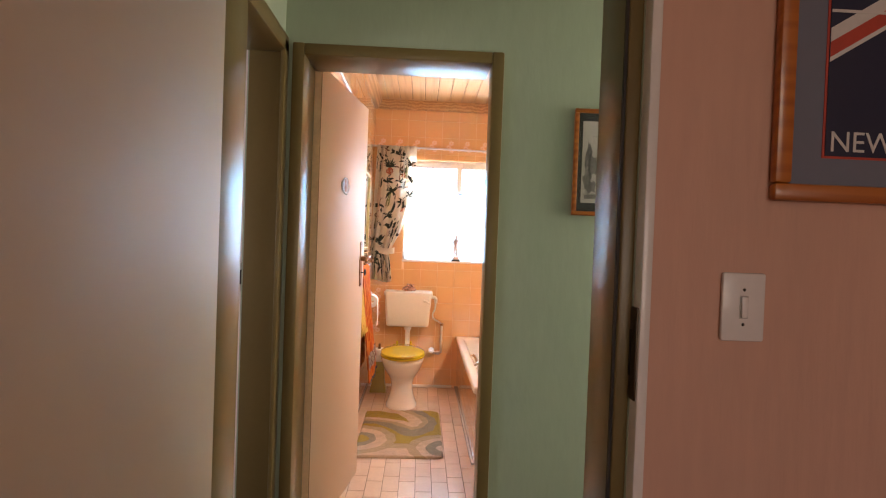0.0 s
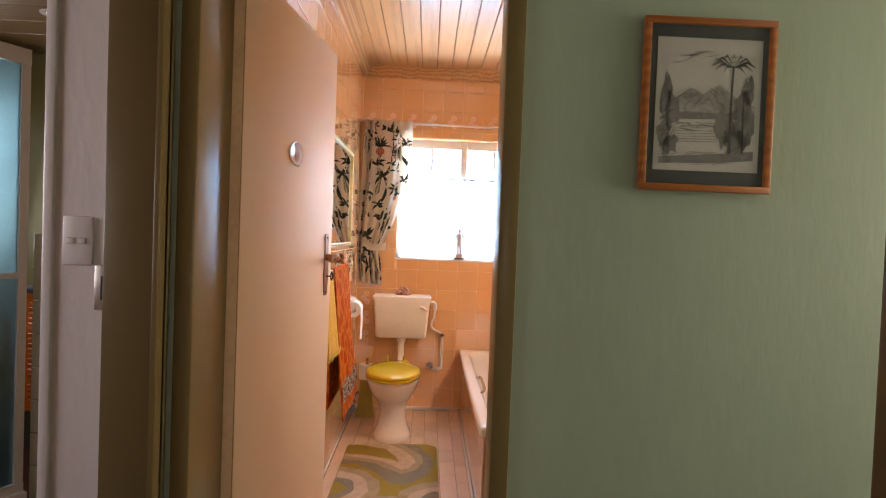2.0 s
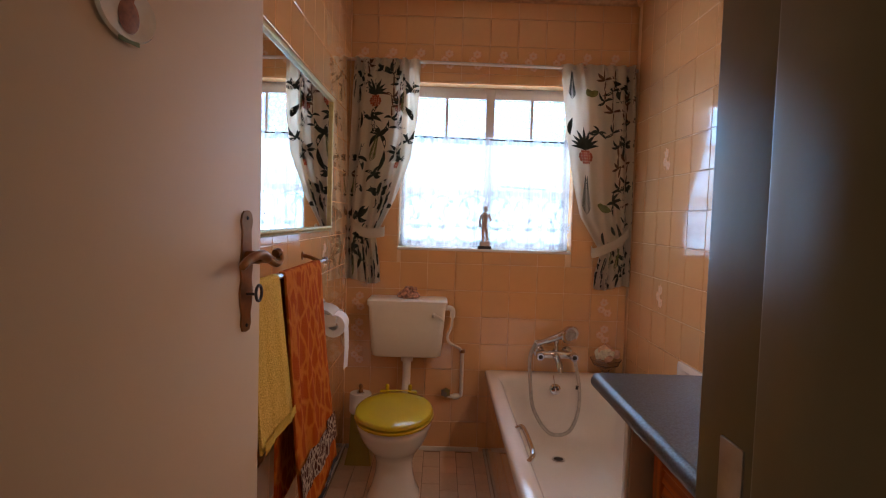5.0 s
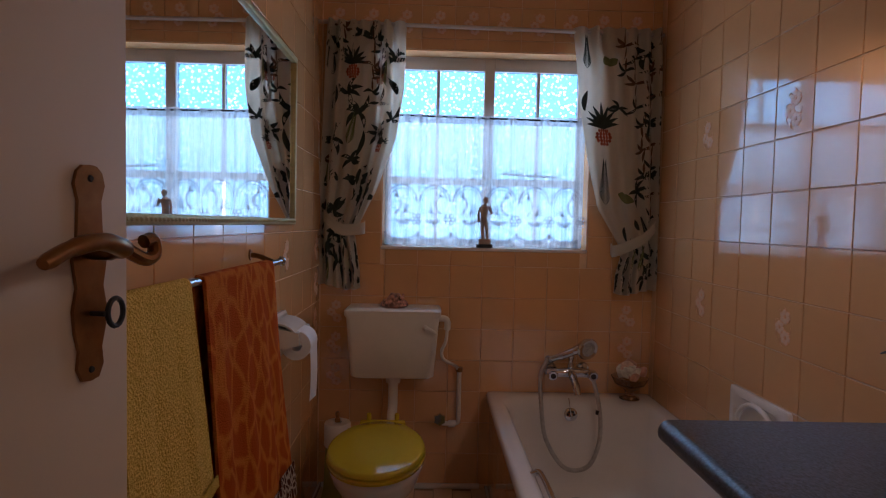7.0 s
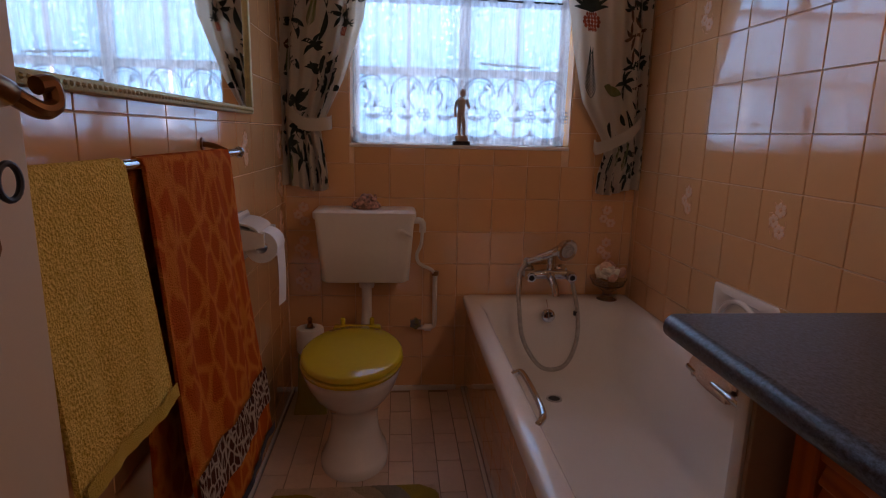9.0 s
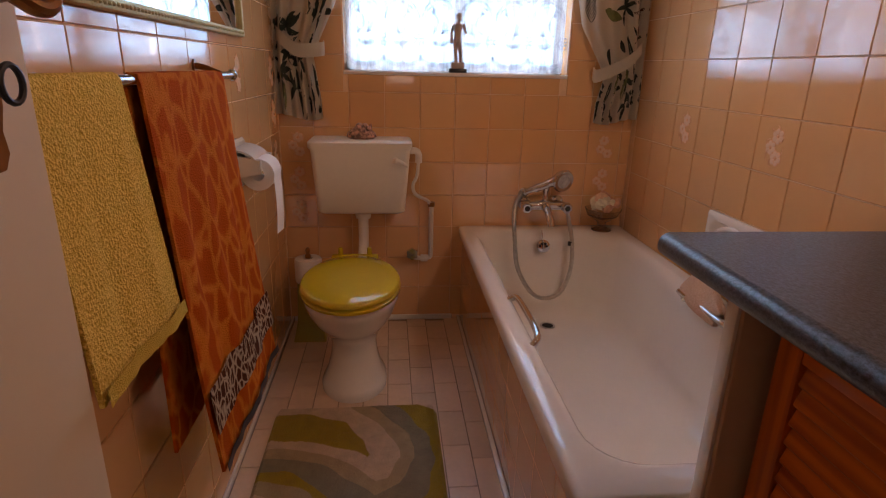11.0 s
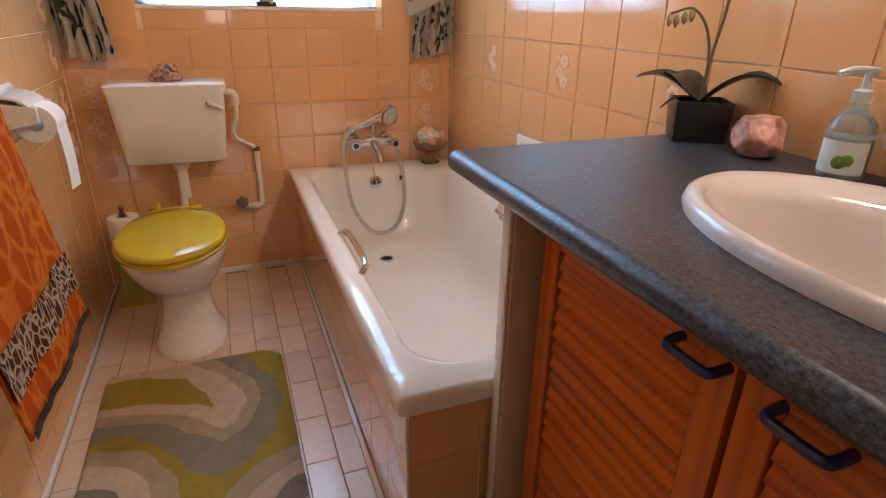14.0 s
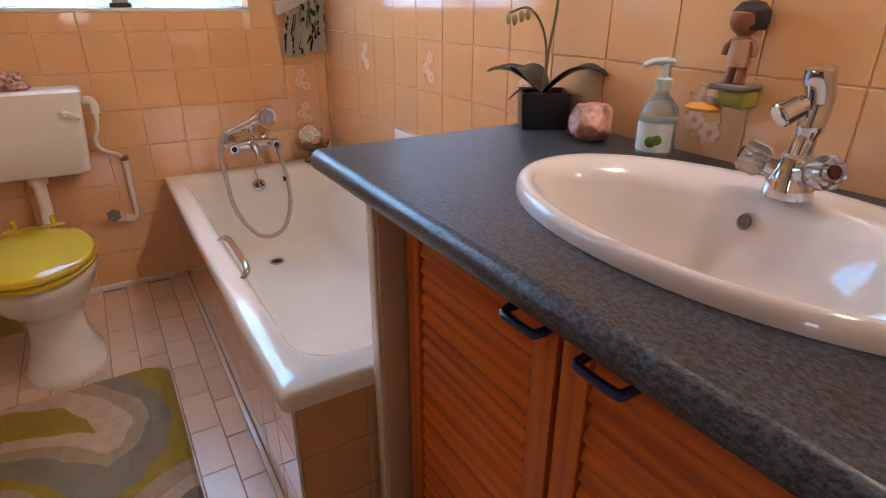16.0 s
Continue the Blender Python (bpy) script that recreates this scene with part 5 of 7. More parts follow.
kid(mixer, "hose_clip", lathe([(0.011, -0.009), (0.011, 0.009)], (TX + 0.102, TY - 0.09, 0.42), 12, turn=aim((0.05, 0.1, 1))), M_black, "small black hose clip")

# glass bowl of shells
M_shells = [mat(f"shell_{i}", [min(0.88, q * 1.45) for q in c], 0.45, vary=0.2, scale=60, bump=0.3, bscale=160) for i, c in enumerate(((0.62, 0.42, 0.30), (0.70, 0.56, 0.46), (0.45, 0.25, 0.17)))]
SB = (1.374, 5.512)
M_thin_glass, tgn, tgl, tgb = nodes_of("thin_clear_glass")
tgb.inputs["Transmission Weight"].default_value, tgb.inputs["Roughness"].default_value, tgb.inputs["IOR"].default_value = 1.0, 0.02, 1.12
bowl_ = thing("glass_bowl", "footed clear glass bowl standing on the bath rim", "bowl", (SB[0], SB[1], RZ))
kid(bowl_, "bowl_glass", lathe([(0.044, 0.0), (0.044, 0.005), (0.022, 0.014), (0.018, 0.034), (0.036, 0.046), (0.066, 0.066), (0.080, 0.096), (0.077, 0.096), (0.062, 0.070), (0.0, 0.050)], (SB[0], SB[1], RZ), 28), M_thin_glass)


def spiral_shell(root, name, at, r, turns, material, d=(0, 0, 1), flat=0.9):
    """A coiled shell: rings that shrink along a spiral."""
    rings, m = [], Matrix.Translation(at) @ aim(d)
    n = int(turns * 14)
    for i in range(n + 1):
        t = i / n
        a, rad = t * turns * 2 * math.pi, r * (1 - t) ** 0.9 + 0.001
        c = Vector((rad * 0.55 * math.cos(a), rad * 0.55 * math.sin(a), t * r * 1.6))
        out = Vector((math.cos(a), math.sin(a), 0))
        rings.append([m @ (c + rad * 0.6 * (out * math.cos(b) + Vector((0, 0, flat)) * math.sin(b))) for b in (2 * math.pi * k / 10 for k in range(10))])
    return kid(root, name, loft(rings), material) if root else part(name, loft(rings), material)


rs = random.Random(3)
for k in range(12):
    a = k * 2.4
    rad = 0.012 + 0.042 * (k % 3) / 2
    p = (SB[0] + rad * math.cos(a), SB[1] + rad * math.sin(a), RZ + 0.100 + 0.018 * (k % 2) + (0.014 if k > 8 else 0))
    o = spiral_shell(None, "seashell", p, rs.uniform(0.024, 0.033), 2.2, M_shells[k % 3], (rs.uniform(-1, 1), rs.uniform(-1, 1), rs.uniform(0.1, 1)))
    tagged(o, "small coiled beige seashell lying in a glass bowl", "seashell", "shells in the bowl")
o = spiral_shell(None, "conch_shell", (0.325, 5.49, 0.873), 0.036, 2.6, mat("spotted_shell", (0.42, 0.22, 0.16), 0.35, vary=0.7, scale=70, lohi=(0.42, 0.58)), (0.75, -0.15, 0.55))
tagged(o, "spiked brown and pink seashell on the cistern lid", "seashell")
spk = kid(o, "shell_base", lathe([(0.040, 0.0), (0.052, 0.008), (0.046, 0.024), (0.025, 0.042), (0.008, 0.058)], (0.325, 5.49, 0.8485), 18, 1.2, 0.8), o.data.materials[0])

# statuette on the sill, one plain mesh
SX, SY, SZ = 0.72, BW + 0.012, WZ0 + 0.004
st = bx(SX - 0.036, SX + 0.036, SY - 0.022, SY + 0.022, SZ, SZ + 0.016, 0.002)
for f in st.faces:
    f.material_index = 1
bx(SX - 0.026, SX + 0.026, SY - 0.018, SY + 0.018, SZ + 0.016, SZ + 0.040, 0.003, bm=st)
tube([(SX + 0.012, SY, SZ + 0.04), (SX + 0.010, SY, SZ + 0.08), (SX + 0.001, SY, SZ + 0.125)], [0.006, 0.008, 0.011], 10, st)
tube([(SX - 0.008, SY - 0.006, SZ + 0.04), (SX - 0.012, SY - 0.006, SZ + 0.08), (SX - 0.010, SY, SZ + 0.125)], [0.006, 0.008, 0.011], 10, st)
tube([(SX - 0.004, SY, SZ + 0.12), (SX - 0.003, SY, SZ + 0.15), (SX - 0.004, SY, SZ + 0.185), (SX - 0.002, SY, SZ + 0.197)], [0.016, 0.015, 0.021, 0.007], 12, st)
lathe([(0.005, -0.016), (0.011, -0.006), (0.013, 0.006), (0.007, 0.016)], (SX + 0.002, SY, SZ + 0.213), 12, bm=st)
tube([(SX - 0.022, SY, SZ + 0.183), (SX - 0.029, SY, SZ + 0.15), (SX - 0.027, SY - 0.004, SZ + 0.115)], 0.0055, 8, st)
tube([(SX + 0.018, SY, SZ + 0.183), (SX + 0.030, SY - 0.004, SZ + 0.155), (SX + 0.020, SY - 0.008, SZ + 0.188)], 0.0055, 8, st)
tagged(part("statuette", st, [mat("ivory_resin", (0.46, 0.36, 0.30), 0.5, vary=0.1), M_black]), "small ivory resin statuette on a black base, on the sill", "statuette")

# soap dish set into the tiles
dish = thing("recessed_soap_dish", "white ceramic soap dish set into the tiles", "soap dish", (RW, 4.735, 0.6))
def rr_yz(hy_, hz_, r, X, zc=0.60):
    return [(X, 4.735 + y, zc + z) for y, z, _ in rring(0, 0, hy_, hz_, r, 0)]
kid(dish, "surround", loft([rr_yz(0.150, 0.108, 0.012, RW - 0.004), rr_yz(0.150, 0.108, 0.012, RW - 0.016), rr_yz(0.143, 0.101, 0.012, RW - 0.020), rr_yz(0.125, 0.083, 0.05, RW - 0.019), rr_yz(0.118, 0.076, 0.05, RW - 0.010), rr_yz(0.08, 0.05, 0.04, RW - 0.0045)]), M_ceramic, sharp=45)
kid(dish, "arch_rim", tube([(RW - 0.019, 4.735 + 0.105 * math.cos(a), 0.585 + 0.092 * math.sin(a)) for a in (math.pi * i / 16 for i in range(17))], 0.009, 10), M_ceramic)
sp = thing("bath_mitt", "worn pinkish towelling bath mitt draped over the grab handle", "bath mitt", (1.39, 4.68, RZ))
def mitt(u, v):
    """Flattened sleeve, narrow and creased at the near end, full at the far one, sagging into the tub."""
    a = 2 * math.pi * u
    r = (0.030 + 0.030 * min(1, v * 1.8)) * min(1, (1.02 - v) * 7) ** 0.5
    return Vector((1.372 + 0.045 * v + 0.95 * r * math.cos(a), 4.565 + 0.25 * v + 0.015 * math.cos(a), RZ + 0.004 + 0.030 * v + 0.55 * r * math.sin(a) + 0.25 * r * math.cos(a) + 0.003 * math.sin(u * 25 + v * 9) + 0.004 * (v < 0.2) * math.sin(u * 31)))
kid(sp, "mitt_cloth", sheet(mitt, 28, 20), fabric_mat("pink_towelling", (0.52, 0.32, 0.22), (0.70, 0.49, 0.37), 0, 260, "plain"), sharp=70)

# toilet roll stand beside the pan
stand = thing("spare_roll_stand", "olive plastic toilet roll stand with a roll on top", "roll stand", (0.095, 5.44, 0))
kid(stand, "stand_body", loft([rring(0.095, 5.44, 0.068, 0.066, 0.008, 0.0), rring(0.095, 5.44, 0.066, 0.064, 0.008, 0.012), rring(0.095, 5.44, 0.050, 0.050, 0.008, 0.09), rring(0.095, 5.44, 0.044, 0.044, 0.008, 0.255)]), M_olive_plastic)
kid(stand, "finial", lathe([(0.012, 0.0), (0.012, 0.012), (0.007, 0.018), (0.011, 0.034), (0.006, 0.044)], (0.095, 5.44, 0.358), 14), M_brass)
roll = part("toilet_roll", lathe([(0.020, 0.256), (0.053, 0.256), (0.056, 0.262), (0.056, 0.35), (0.053, 0.357), (0.020, 0.357), (0.020, 0.256)], (0.095, 5.44, 0), 28, caps=(False, False)), M_paper, label="spare white toilet roll on an olive stand", category="toilet roll")

# paper holder on the side wall
PH = (LW + 0.0, 4.86, 0.835)
holder = thing("paper_holder", "white ceramic toilet paper holder on peach tiles", "paper holder", PH)
kid(holder, "backplate", loft([[(X, 4.86 + y, 0.845 + z) for y, z, _ in rring(0, 0, h, h * 0.8, 0.02, 0)] for X, h in ((LW + 0.003, 0.09), (LW + 0.014, 0.09), (LW + 0.02, 0.082))]), M_ceramic)
for s in (-1, 1):
    kid(holder, "arm", loft([[(LW + 0.01 + 0.085 * t, 4.86 + s * (0.072 + d), 0.850 + 0.035 * (1 - 0.45 * t) * q) for d, q in ((-0.009, -1), (0.009, -1), (0.009, 1), (-0.009, 1))] for t in (0, 0.4, 0.8, 1.0)]), M_ceramic)
kid(holder, "hood", loft([[(LW + 0.01 + 0.075 * math.sin(a), Y, 0.86 + 0.040 * math.cos(a)) for a in (i * 0.2 for i in range(8))] + [(LW + 0.01 + 0.069 * math.sin(a), Y, 0.86 + 0.034 * math.cos(a)) for a in (i * 0.2 for i in range(7, -1, -1))] for Y in (4.782, 4.938)]), M_ceramic)
roll2 = thing("toilet_paper_roll", "white toilet paper roll with a hanging sheet", "toilet roll", (LW + 0.08, 4.86, 0.83))
kid(roll2, "roll", lathe([(0.018, -0.052), (0.046, -0.052), (0.047, 0), (0.046, 0.052), (0.018, 0.052), (0.018, -0.052)], (LW + 0.08, 4.86, 0.825), 26, turn=aim((0, 1, 0)), caps=(False, False)), M_paper)
kid(roll2, "loose_sheet", sheet(lambda u, v: Vector((LW + 0.123 + 0.004 * math.sin(v * 3) , 4.81 + 0.10 * u, 0.83 - 0.18 * v - 0.012 * u * v)), 4, 10, 0.0008), M_paper)

# framed mirror
mirror = thing("wall_mirror", "long wall mirror in a thin pale gold beaded frame", "mirror", (LW, 4.42, 1.2))
MY0, MY1, MZ0, MZ1 = 3.80, 5.02, 1.200, 1.765
kid(mirror, "glass", bx(LW + 0.004, LW + 0.016, MY0 + 0.012, MY1 - 0.012, MZ0 + 0.012, MZ1 - 0.012), M_mirror)
for a in ((MY0, MY1, MZ0, MZ0 + 0.02), (MY0, MY1, MZ1 - 0.02, MZ1), (MY0, MY0 + 0.02, MZ0 + 0.02, MZ1 - 0.02), (MY1 - 0.02, MY1, MZ0 + 0.02, MZ1 - 0.02)):
    kid(mirror, "frame_rail", bx(LW + 0.004, LW + 0.026, *a, 0.004), M_gold)
bead = bmesh.new()
for k in range(80):
    lathe([(0.002, -0.003), (0.0045, 0), (0.002, 0.003)], (LW + 0.0265, MY0 + 0.012 + k * 0.015, MZ0 + 0.01), 6, bm=bead, turn=aim((1, 0, 0)))
tagged(kid(mirror, "beading", bead, M_gold), kind="stuff")

# towel rail and towels
rail = thing("towel_rail", "chrome towel rail fixed to the tiled wall", "towel rail", (LW, 4.2, 1.10))
RX, RZZ = 0.055, 1.098
kid(rail, "bar", tube([(RX, 3.74, RZZ), (RX, 4.655, RZZ)], 0.009, 14), M_chrome)
for Y in (3.80, 4.60):
    kid(rail, "bracket", tube(curve_pts([(LW + 0.004, Y, RZZ + 0.02), (LW + 0.03, Y, RZZ + 0.016), (RX, Y, RZZ)], 4), 0.007, 10), M_brass)
    kid(rail, "bracket_plate", lathe([(0.016, 0), (0.014, 0.005)], (LW + 0.003, Y, RZZ + 0.02), 16, turn=aim((1, 0, 0))), M_brass)
for Y in (3.737, 4.655):
    kid(rail, "end_cap", lathe([(0.010, -0.004), (0.014, 0.002), (0.014, 0.010), (0.008, 0.016)], (RX, Y, RZZ), 14, turn=aim((0, 1 if Y > 4 else -1, 0))), M_chrome)


def towel_fn(y0, y1, zf, zb, bulge, seed, lean=0.0, limp=1.0):
    def fn(u, v, off=0.0):
        Lf, Lb, arc = RZZ - zf, RZZ - zb, math.pi * 0.013
        s = v * (Lf + arc + Lb)
        if s < Lb:
            d, z, side = Lb - s, RZZ - (Lb - s), -1
        elif s < Lb + arc:
            a = (s - Lb) / 0.013
            return Vector((RX - math.cos(a) * (0.013 + off), y0 + (y1 - y0) * u, RZZ + math.sin(a) * (0.013 + off)))
        else:
            d, z, side = s - Lb - arc, RZZ - (s - Lb - arc), 1
        w = math.sin(u * 9 + seed + d * 2.0) * 0.010 * (1 - 0.60 * min(1, d / Lf)) + math.sin(u * 24 + seed * 2 + math.sin(d * 5)) * 0.0085 * (1 - 0.85 * min(1, d / Lf)) + math.sin(u * 41 + seed + d * 6) * 0.0012
        w *= limp
        grow = min(1, d * 2.2)
        x = RX + side * 0.013 + (bulge * d + w * grow if side > 0 else -w * 0.3 * grow + 0.01 * grow)
        y = y0 + (y1 - y0) * u + (lean * d if side > 0 else -0.02 * grow) + (u - 0.5) * 0.03 * grow
        return Vector((max(LW + 0.012, x) + off * side, y, z))
    return fn


def towel(name, label, y0, y1, zf, zb, material, bulge, seed, lean, band=None, hem=None, limp=1.0):
    root = thing(name, label, "towel", (RX, (y0 + y1) / 2, zf))
    fn = towel_fn(y0, y1, zf, zb, bulge, seed, lean, limp)
    kid(root, "cloth", sheet(fn, 40, 90, 0.006), material, sharp=70)
    if band:
        kid(root, "woven_band", sheet(lambda u, v: fn(u, band[0] + (band[1] - band[0]) * v, 0.0072), 40, 8, 0.001), M_towel_band, "brown and cream spotted border band", sharp=70)
    if hem:
        kid(root, "hem", sheet(lambda u, v: fn(u, 1 - hem[0] * (1 - v), 0.0075), 40, 4, 0.001), hem[1], "flat woven hem" if hem[1] is M_towel_y2 else "dark bound hem", sharp=70)
    return root


towel("bath_towel", "thick mustard yellow towel folded over the rail", 3.80, 4.045, 0.745, 0.78, M_towel_y, 0.115, 0.5, -0.02, None, (0.03, M_towel_y2), 0.9)
towel("giraffe_towel", "orange giraffe-patterned towel with dark edging on the rail", 4.105, 4.545, 0.41, 0.46, M_towel_o, 0.10, 2.0, -0.02, (0.878, 0.942), (0.012, M_towel_edge))

# bath rug
RU0, RU1, RV0, RV1 = 0.055, 0.592, 3.985, 4.872
GREY = [(0.317, -0.02, 0.030), (0.40, 0.06, 0.030), (0.465, 0.17, 0.027), (0.483, 0.29, 0.028), (0.44, 0.42, 0.045), (0.335, 0.503, 0.058), (0.26, 0.43, 0.046), (0.20, 0.36, 0.040), (0.10, 0.30, 0.028), (-0.05, 0.288, 0.026)]
TONGUE = [(-0.05, 0.105, 0.066), (0.10, 0.118, 0.068), (0.20, 0.152, 0.058), (0.27, 0.215, 0.035), (0.31, 0.262, 0.008)]


def band(px, py, line):
    """Signed distance to a line that has its own half width, and that half width."""
    best = (9, 0, 0)
    for (ax, ay, aw), (qx, qy, qw) in zip(line, line[1:]):
        dx, dy = qx - ax, qy - ay
        t = max(0, min(1, ((px - ax) * dx + (py - ay) * dy) / (dx * dx + dy * dy)))
        ex, ey = px - ax - t * dx, py - ay - t * dy
        d = math.hypot(ex, ey)
        if d < best[0]:
            best = (d, aw + t * (qw - aw), dx * ey - dy * ex)
    return best


def rug_kind(u, v):
    px, py = u * (RU1 - RU0), (1 - v) * (RV1 - RV0)
    wob = 0.004 * math.sin(px * 41 + py * 13) + 0.003 * math.sin(py * 57)
    d, hw, side = band(px, py, GREY)
    d += wob
    if d < hw:
        return 3
    if side > 0:                                         # inside the swirl
        dt, ht, _ = band(px, py, TONGUE)
        return 0 if dt + wob < ht else 2 if d < hw + 0.046 else 1
    if px > 0.455 and py < 0.05 and (px - 0.40) > py * 1.6 + 0.06:
        return 1
    da = math.hypot(px, (py - 0.61) * 0.95) + wob
    for lim, m in ((0.068, 0), (0.115, 3), (0.185, 1), (0.24, 2)):
        if da < lim:
            return m
    dc = math.hypot(px - 0.56, py - 0.75) + wob
    for lim, m in ((0.06, 1), (0.13, 3), (0.185, 1), (0.24, 2)):
        if dc < lim:
            return m
    return 0 if py < 0.68 else 2 if py < 0.76 else 1


def rug_fn(u, v):
    x, y = RU0 + (RU1 - RU0) * u, RV0 + (RV1 - RV0) * v
    r = 0.045                                            # rounded corners
    ex, ey = max(0, r - u * (RU1 - RU0), r - (1 - u) * (RU1 - RU0)), max(0, r - v * (RV1 - RV0), r - (1 - v) * (RV1 - RV0))
    if ex and ey and math.hypot(ex, ey) > r:
        f = r / math.hypot(ex, ey)
        x += (ex - ex * f) * (1 if u < 0.5 else -1)
        y += (ey - ey * f) * (1 if v < 0.5 else -1)
    edge = min(u * (RU1 - RU0), (1 - u) * (RU1 - RU0), v * (RV1 - RV0), (1 - v) * (RV1 - RV0))
    z = 0.006 + 0.012 * min(1, edge / 0.012) + rs.uniform(-0.0012, 0.0012) - (0.002 if rug_kind(u, v) in (1, 2) else 0)
    return Vector((x, y, z))


rug = thing("bath_rug", "tufted rug with olive, cream, tan and grey swirls", "rug", ((RU0 + RU1) / 2, (RV0 + RV1) / 2, 0))
kid(rug, "tufted_top", sheet(rug_fn, 190, 300, mat_fn=rug_kind), M_rug, sharp=180)
kid(rug, "backing", loft([rring((RU0 + RU1) / 2, (RV0 + RV1) / 2, (RU1 - RU0) / 2, (RV1 - RV0) / 2, 0.045, z) for z in (0.0035, 0.0058)]), M_rug[2])

# ---- on the countertop ----
pot = thing("potted_orchid", "artificial orchid in a square black ceramic pot", "potted plant", (1.415, 4.01, CT))
pot.rotation_euler[2] = radians(-33)
hb = 0.053
part("pot", loft([rring(0, 0, hb * 0.93, hb * 0.93, 0.004, 0.0005), rring(0, 0, hb, hb, 0.004, 0.074), rring(0, 0, hb, hb, 0.004, 0.078), rring(0, 0, hb - 0.005, hb - 0.005, 0.003, 0.078), rring(0, 0, hb - 0.006, hb - 0.006, 0.003, 0.06)]), mat("satin_black_ceramic", (0.006, 0.006, 0.008), 0.3), pot, "satin black square pot")
part("moss", lathe([(0.040, 0.058), (0.036, 0.070), (0.0, 0.078)], (0, 0, 0), 14), mat("dark_moss", (0.03, 0.025, 0.015), 0.9, bump=0.8, bscale=120), pot)
M_orchid = mat("orchid_leaf", (0.016, 0.018, 0.016), 0.3, vary=0.3, scale=30)


def orchid_leaf(d, ln, w, rise, droop):
    dx, dy = math.cos(d), math.sin(d)
    def fn(u, v):
        t, s = v, (u - 0.5) * 2
        half = w * math.sin(math.pi * (0.1 + 0.88 * t)) ** 0.7
        r = ln * t
        z = 0.072 + rise * math.sin(t * 1.7) - droop * t * t + 0.25 * half * s * s
        return Vector((dx * r - dy * half * s, dy * r + dx * half * s, z))
    part("leaf", sheet(fn, 6, 14, 0.0016), M_orchid, pot, sharp=60)


base = radians(33)
for ang, ln, w, rise, droop in ((154, 0.135, 0.042, 0.062, 0.022), (128, 0.10, 0.040, 0.062, 0.02), (-26, 0.135, 0.038, 0.078, 0.032), (200, 0.085, 0.006, 0.03, 0.04)):
    orchid_leaf(radians(ang) + base * 0, ln, w, rise, droop)
stem1 = curve_pts([(0.0, 0, 0.07), (0.004, 0.0, 0.16), (0.014, 0.0, 0.24), (0.016, 0.0, 0.34), (-0.02, 0, 0.42)], 6)
stem2 = curve_pts([(-0.004, 0, 0.07), (0.0, 0.0, 0.15), (-0.014, 0.0, 0.21), (-0.045, 0.0, 0.245), (-0.085, 0.0, 0.235)], 6)
M_stalk = mat("orchid_stalk", (0.12, 0.10, 0.04), 0.6, vary=0.3)
part("stalk", tube(stem1, 0.003, 8), M_stalk, pot)
part("stalk", tube(stem2, 0.0026, 8), M_stalk, pot)
for px, pz in ((-0.045, 0.232), (-0.058, 0.228), (-0.072, 0.222), (-0.085, 0.224)):
    part("bud", lathe([(0.002, 0.012), (0.006, 0.004), (0.005, -0.006), (0.001, -0.012)], (px, 0, pz), 10), mat("orchid_bud", (0.28, 0.24, 0.10), 0.5) if px == -0.045 else bpy.data.materials["orchid_bud"], pot)
for k, (px, pz) in enumerate(((0.0, 0.40), (-0.03, 0.43))):
    for j in range(5):
        a = j * 1.257
        part("petal", sheet(lambda u, v: Vector((px + 0.03 * v * math.cos(a) - (u - 0.5) * 0.03 * math.sin(3.0 * v) * math.sin(a), -0.012 + 0.008 * v, pz + 0.03 * v * math.sin(a) + (u - 0.5) * 0.03 * math.sin(3.0 * v) * math.cos(a))), 4, 5, 0.0012), bpy.data.materials.get("orchid_petal") or mat("orchid_petal", (0.55, 0.10, 0.12), 0.6, vary=0.3), pot, "red orchid petal")

rock = bmesh.new()
bmesh.ops.create_icosphere(rock, subdivisions=4, radius=0.045)
for v in rock.verts:
    p = v.co.normalized()
    cut = min([1.0] + [0.80 / max(0.001, p.dot(Vector(n).normalized())) for n in ((1, 0.3, 0.5), (-1, 0.4, 0.2), (0.2, -1, 0.4), (-0.5, -0.7, 0.6), (0.1, 0.8, 0.7), (0.6, -0.5, -0.1), (0, 0, 1)) if p.dot(Vector(n).normalized()) > 0.3])
    v.co = p * 0.047 * min(1, cut) * (1 + 0.07 * noise.noise(p * 4) + 0.03 * noise.noise(p * 11))
    v.co.z = max(v.co.z * 0.92, -0.036)
bmesh.ops.translate(rock, verts=rock.verts, vec=(1.41, 3.855, CT + 0.0365))
tagged(part("rose_quartz", rock, mat("rose_quartz", (0.52, 0.25, 0.20), 0.35, vary=0.45, scale=35, fine=90, bump=0.35, bscale=70, lohi=(0.38, 0.62)), sharp=25), "rough pink rose quartz lump on the countertop", "rock")

soap = thing("soap_dispenser", "clear pump bottle of hand soap with a lime label", "soap bottle", (1.415, 3.70, CT))
sx_, sy_ = 1.415, 3.70
kid(soap, "bottle", lathe([(0.030, 0.0005), (0.033, 0.006), (0.033, 0.075), (0.030, 0.088), (0.016, 0.104), (0.011, 0.110), (0.011, 0.118)], (sx_, sy_, CT), 26), mat("clear_plastic", (0.75, 0.85, 0.85), 0.08, trans=0.85))
kid(soap, "liquid", lathe([(0.030, 0.004), (0.0315, 0.01), (0.0315, 0.065), (0.030, 0.066)], (sx_, sy_, CT), 26), mat("pale_soap", (0.62, 0.72, 0.66), 0.4, trans=0.3))
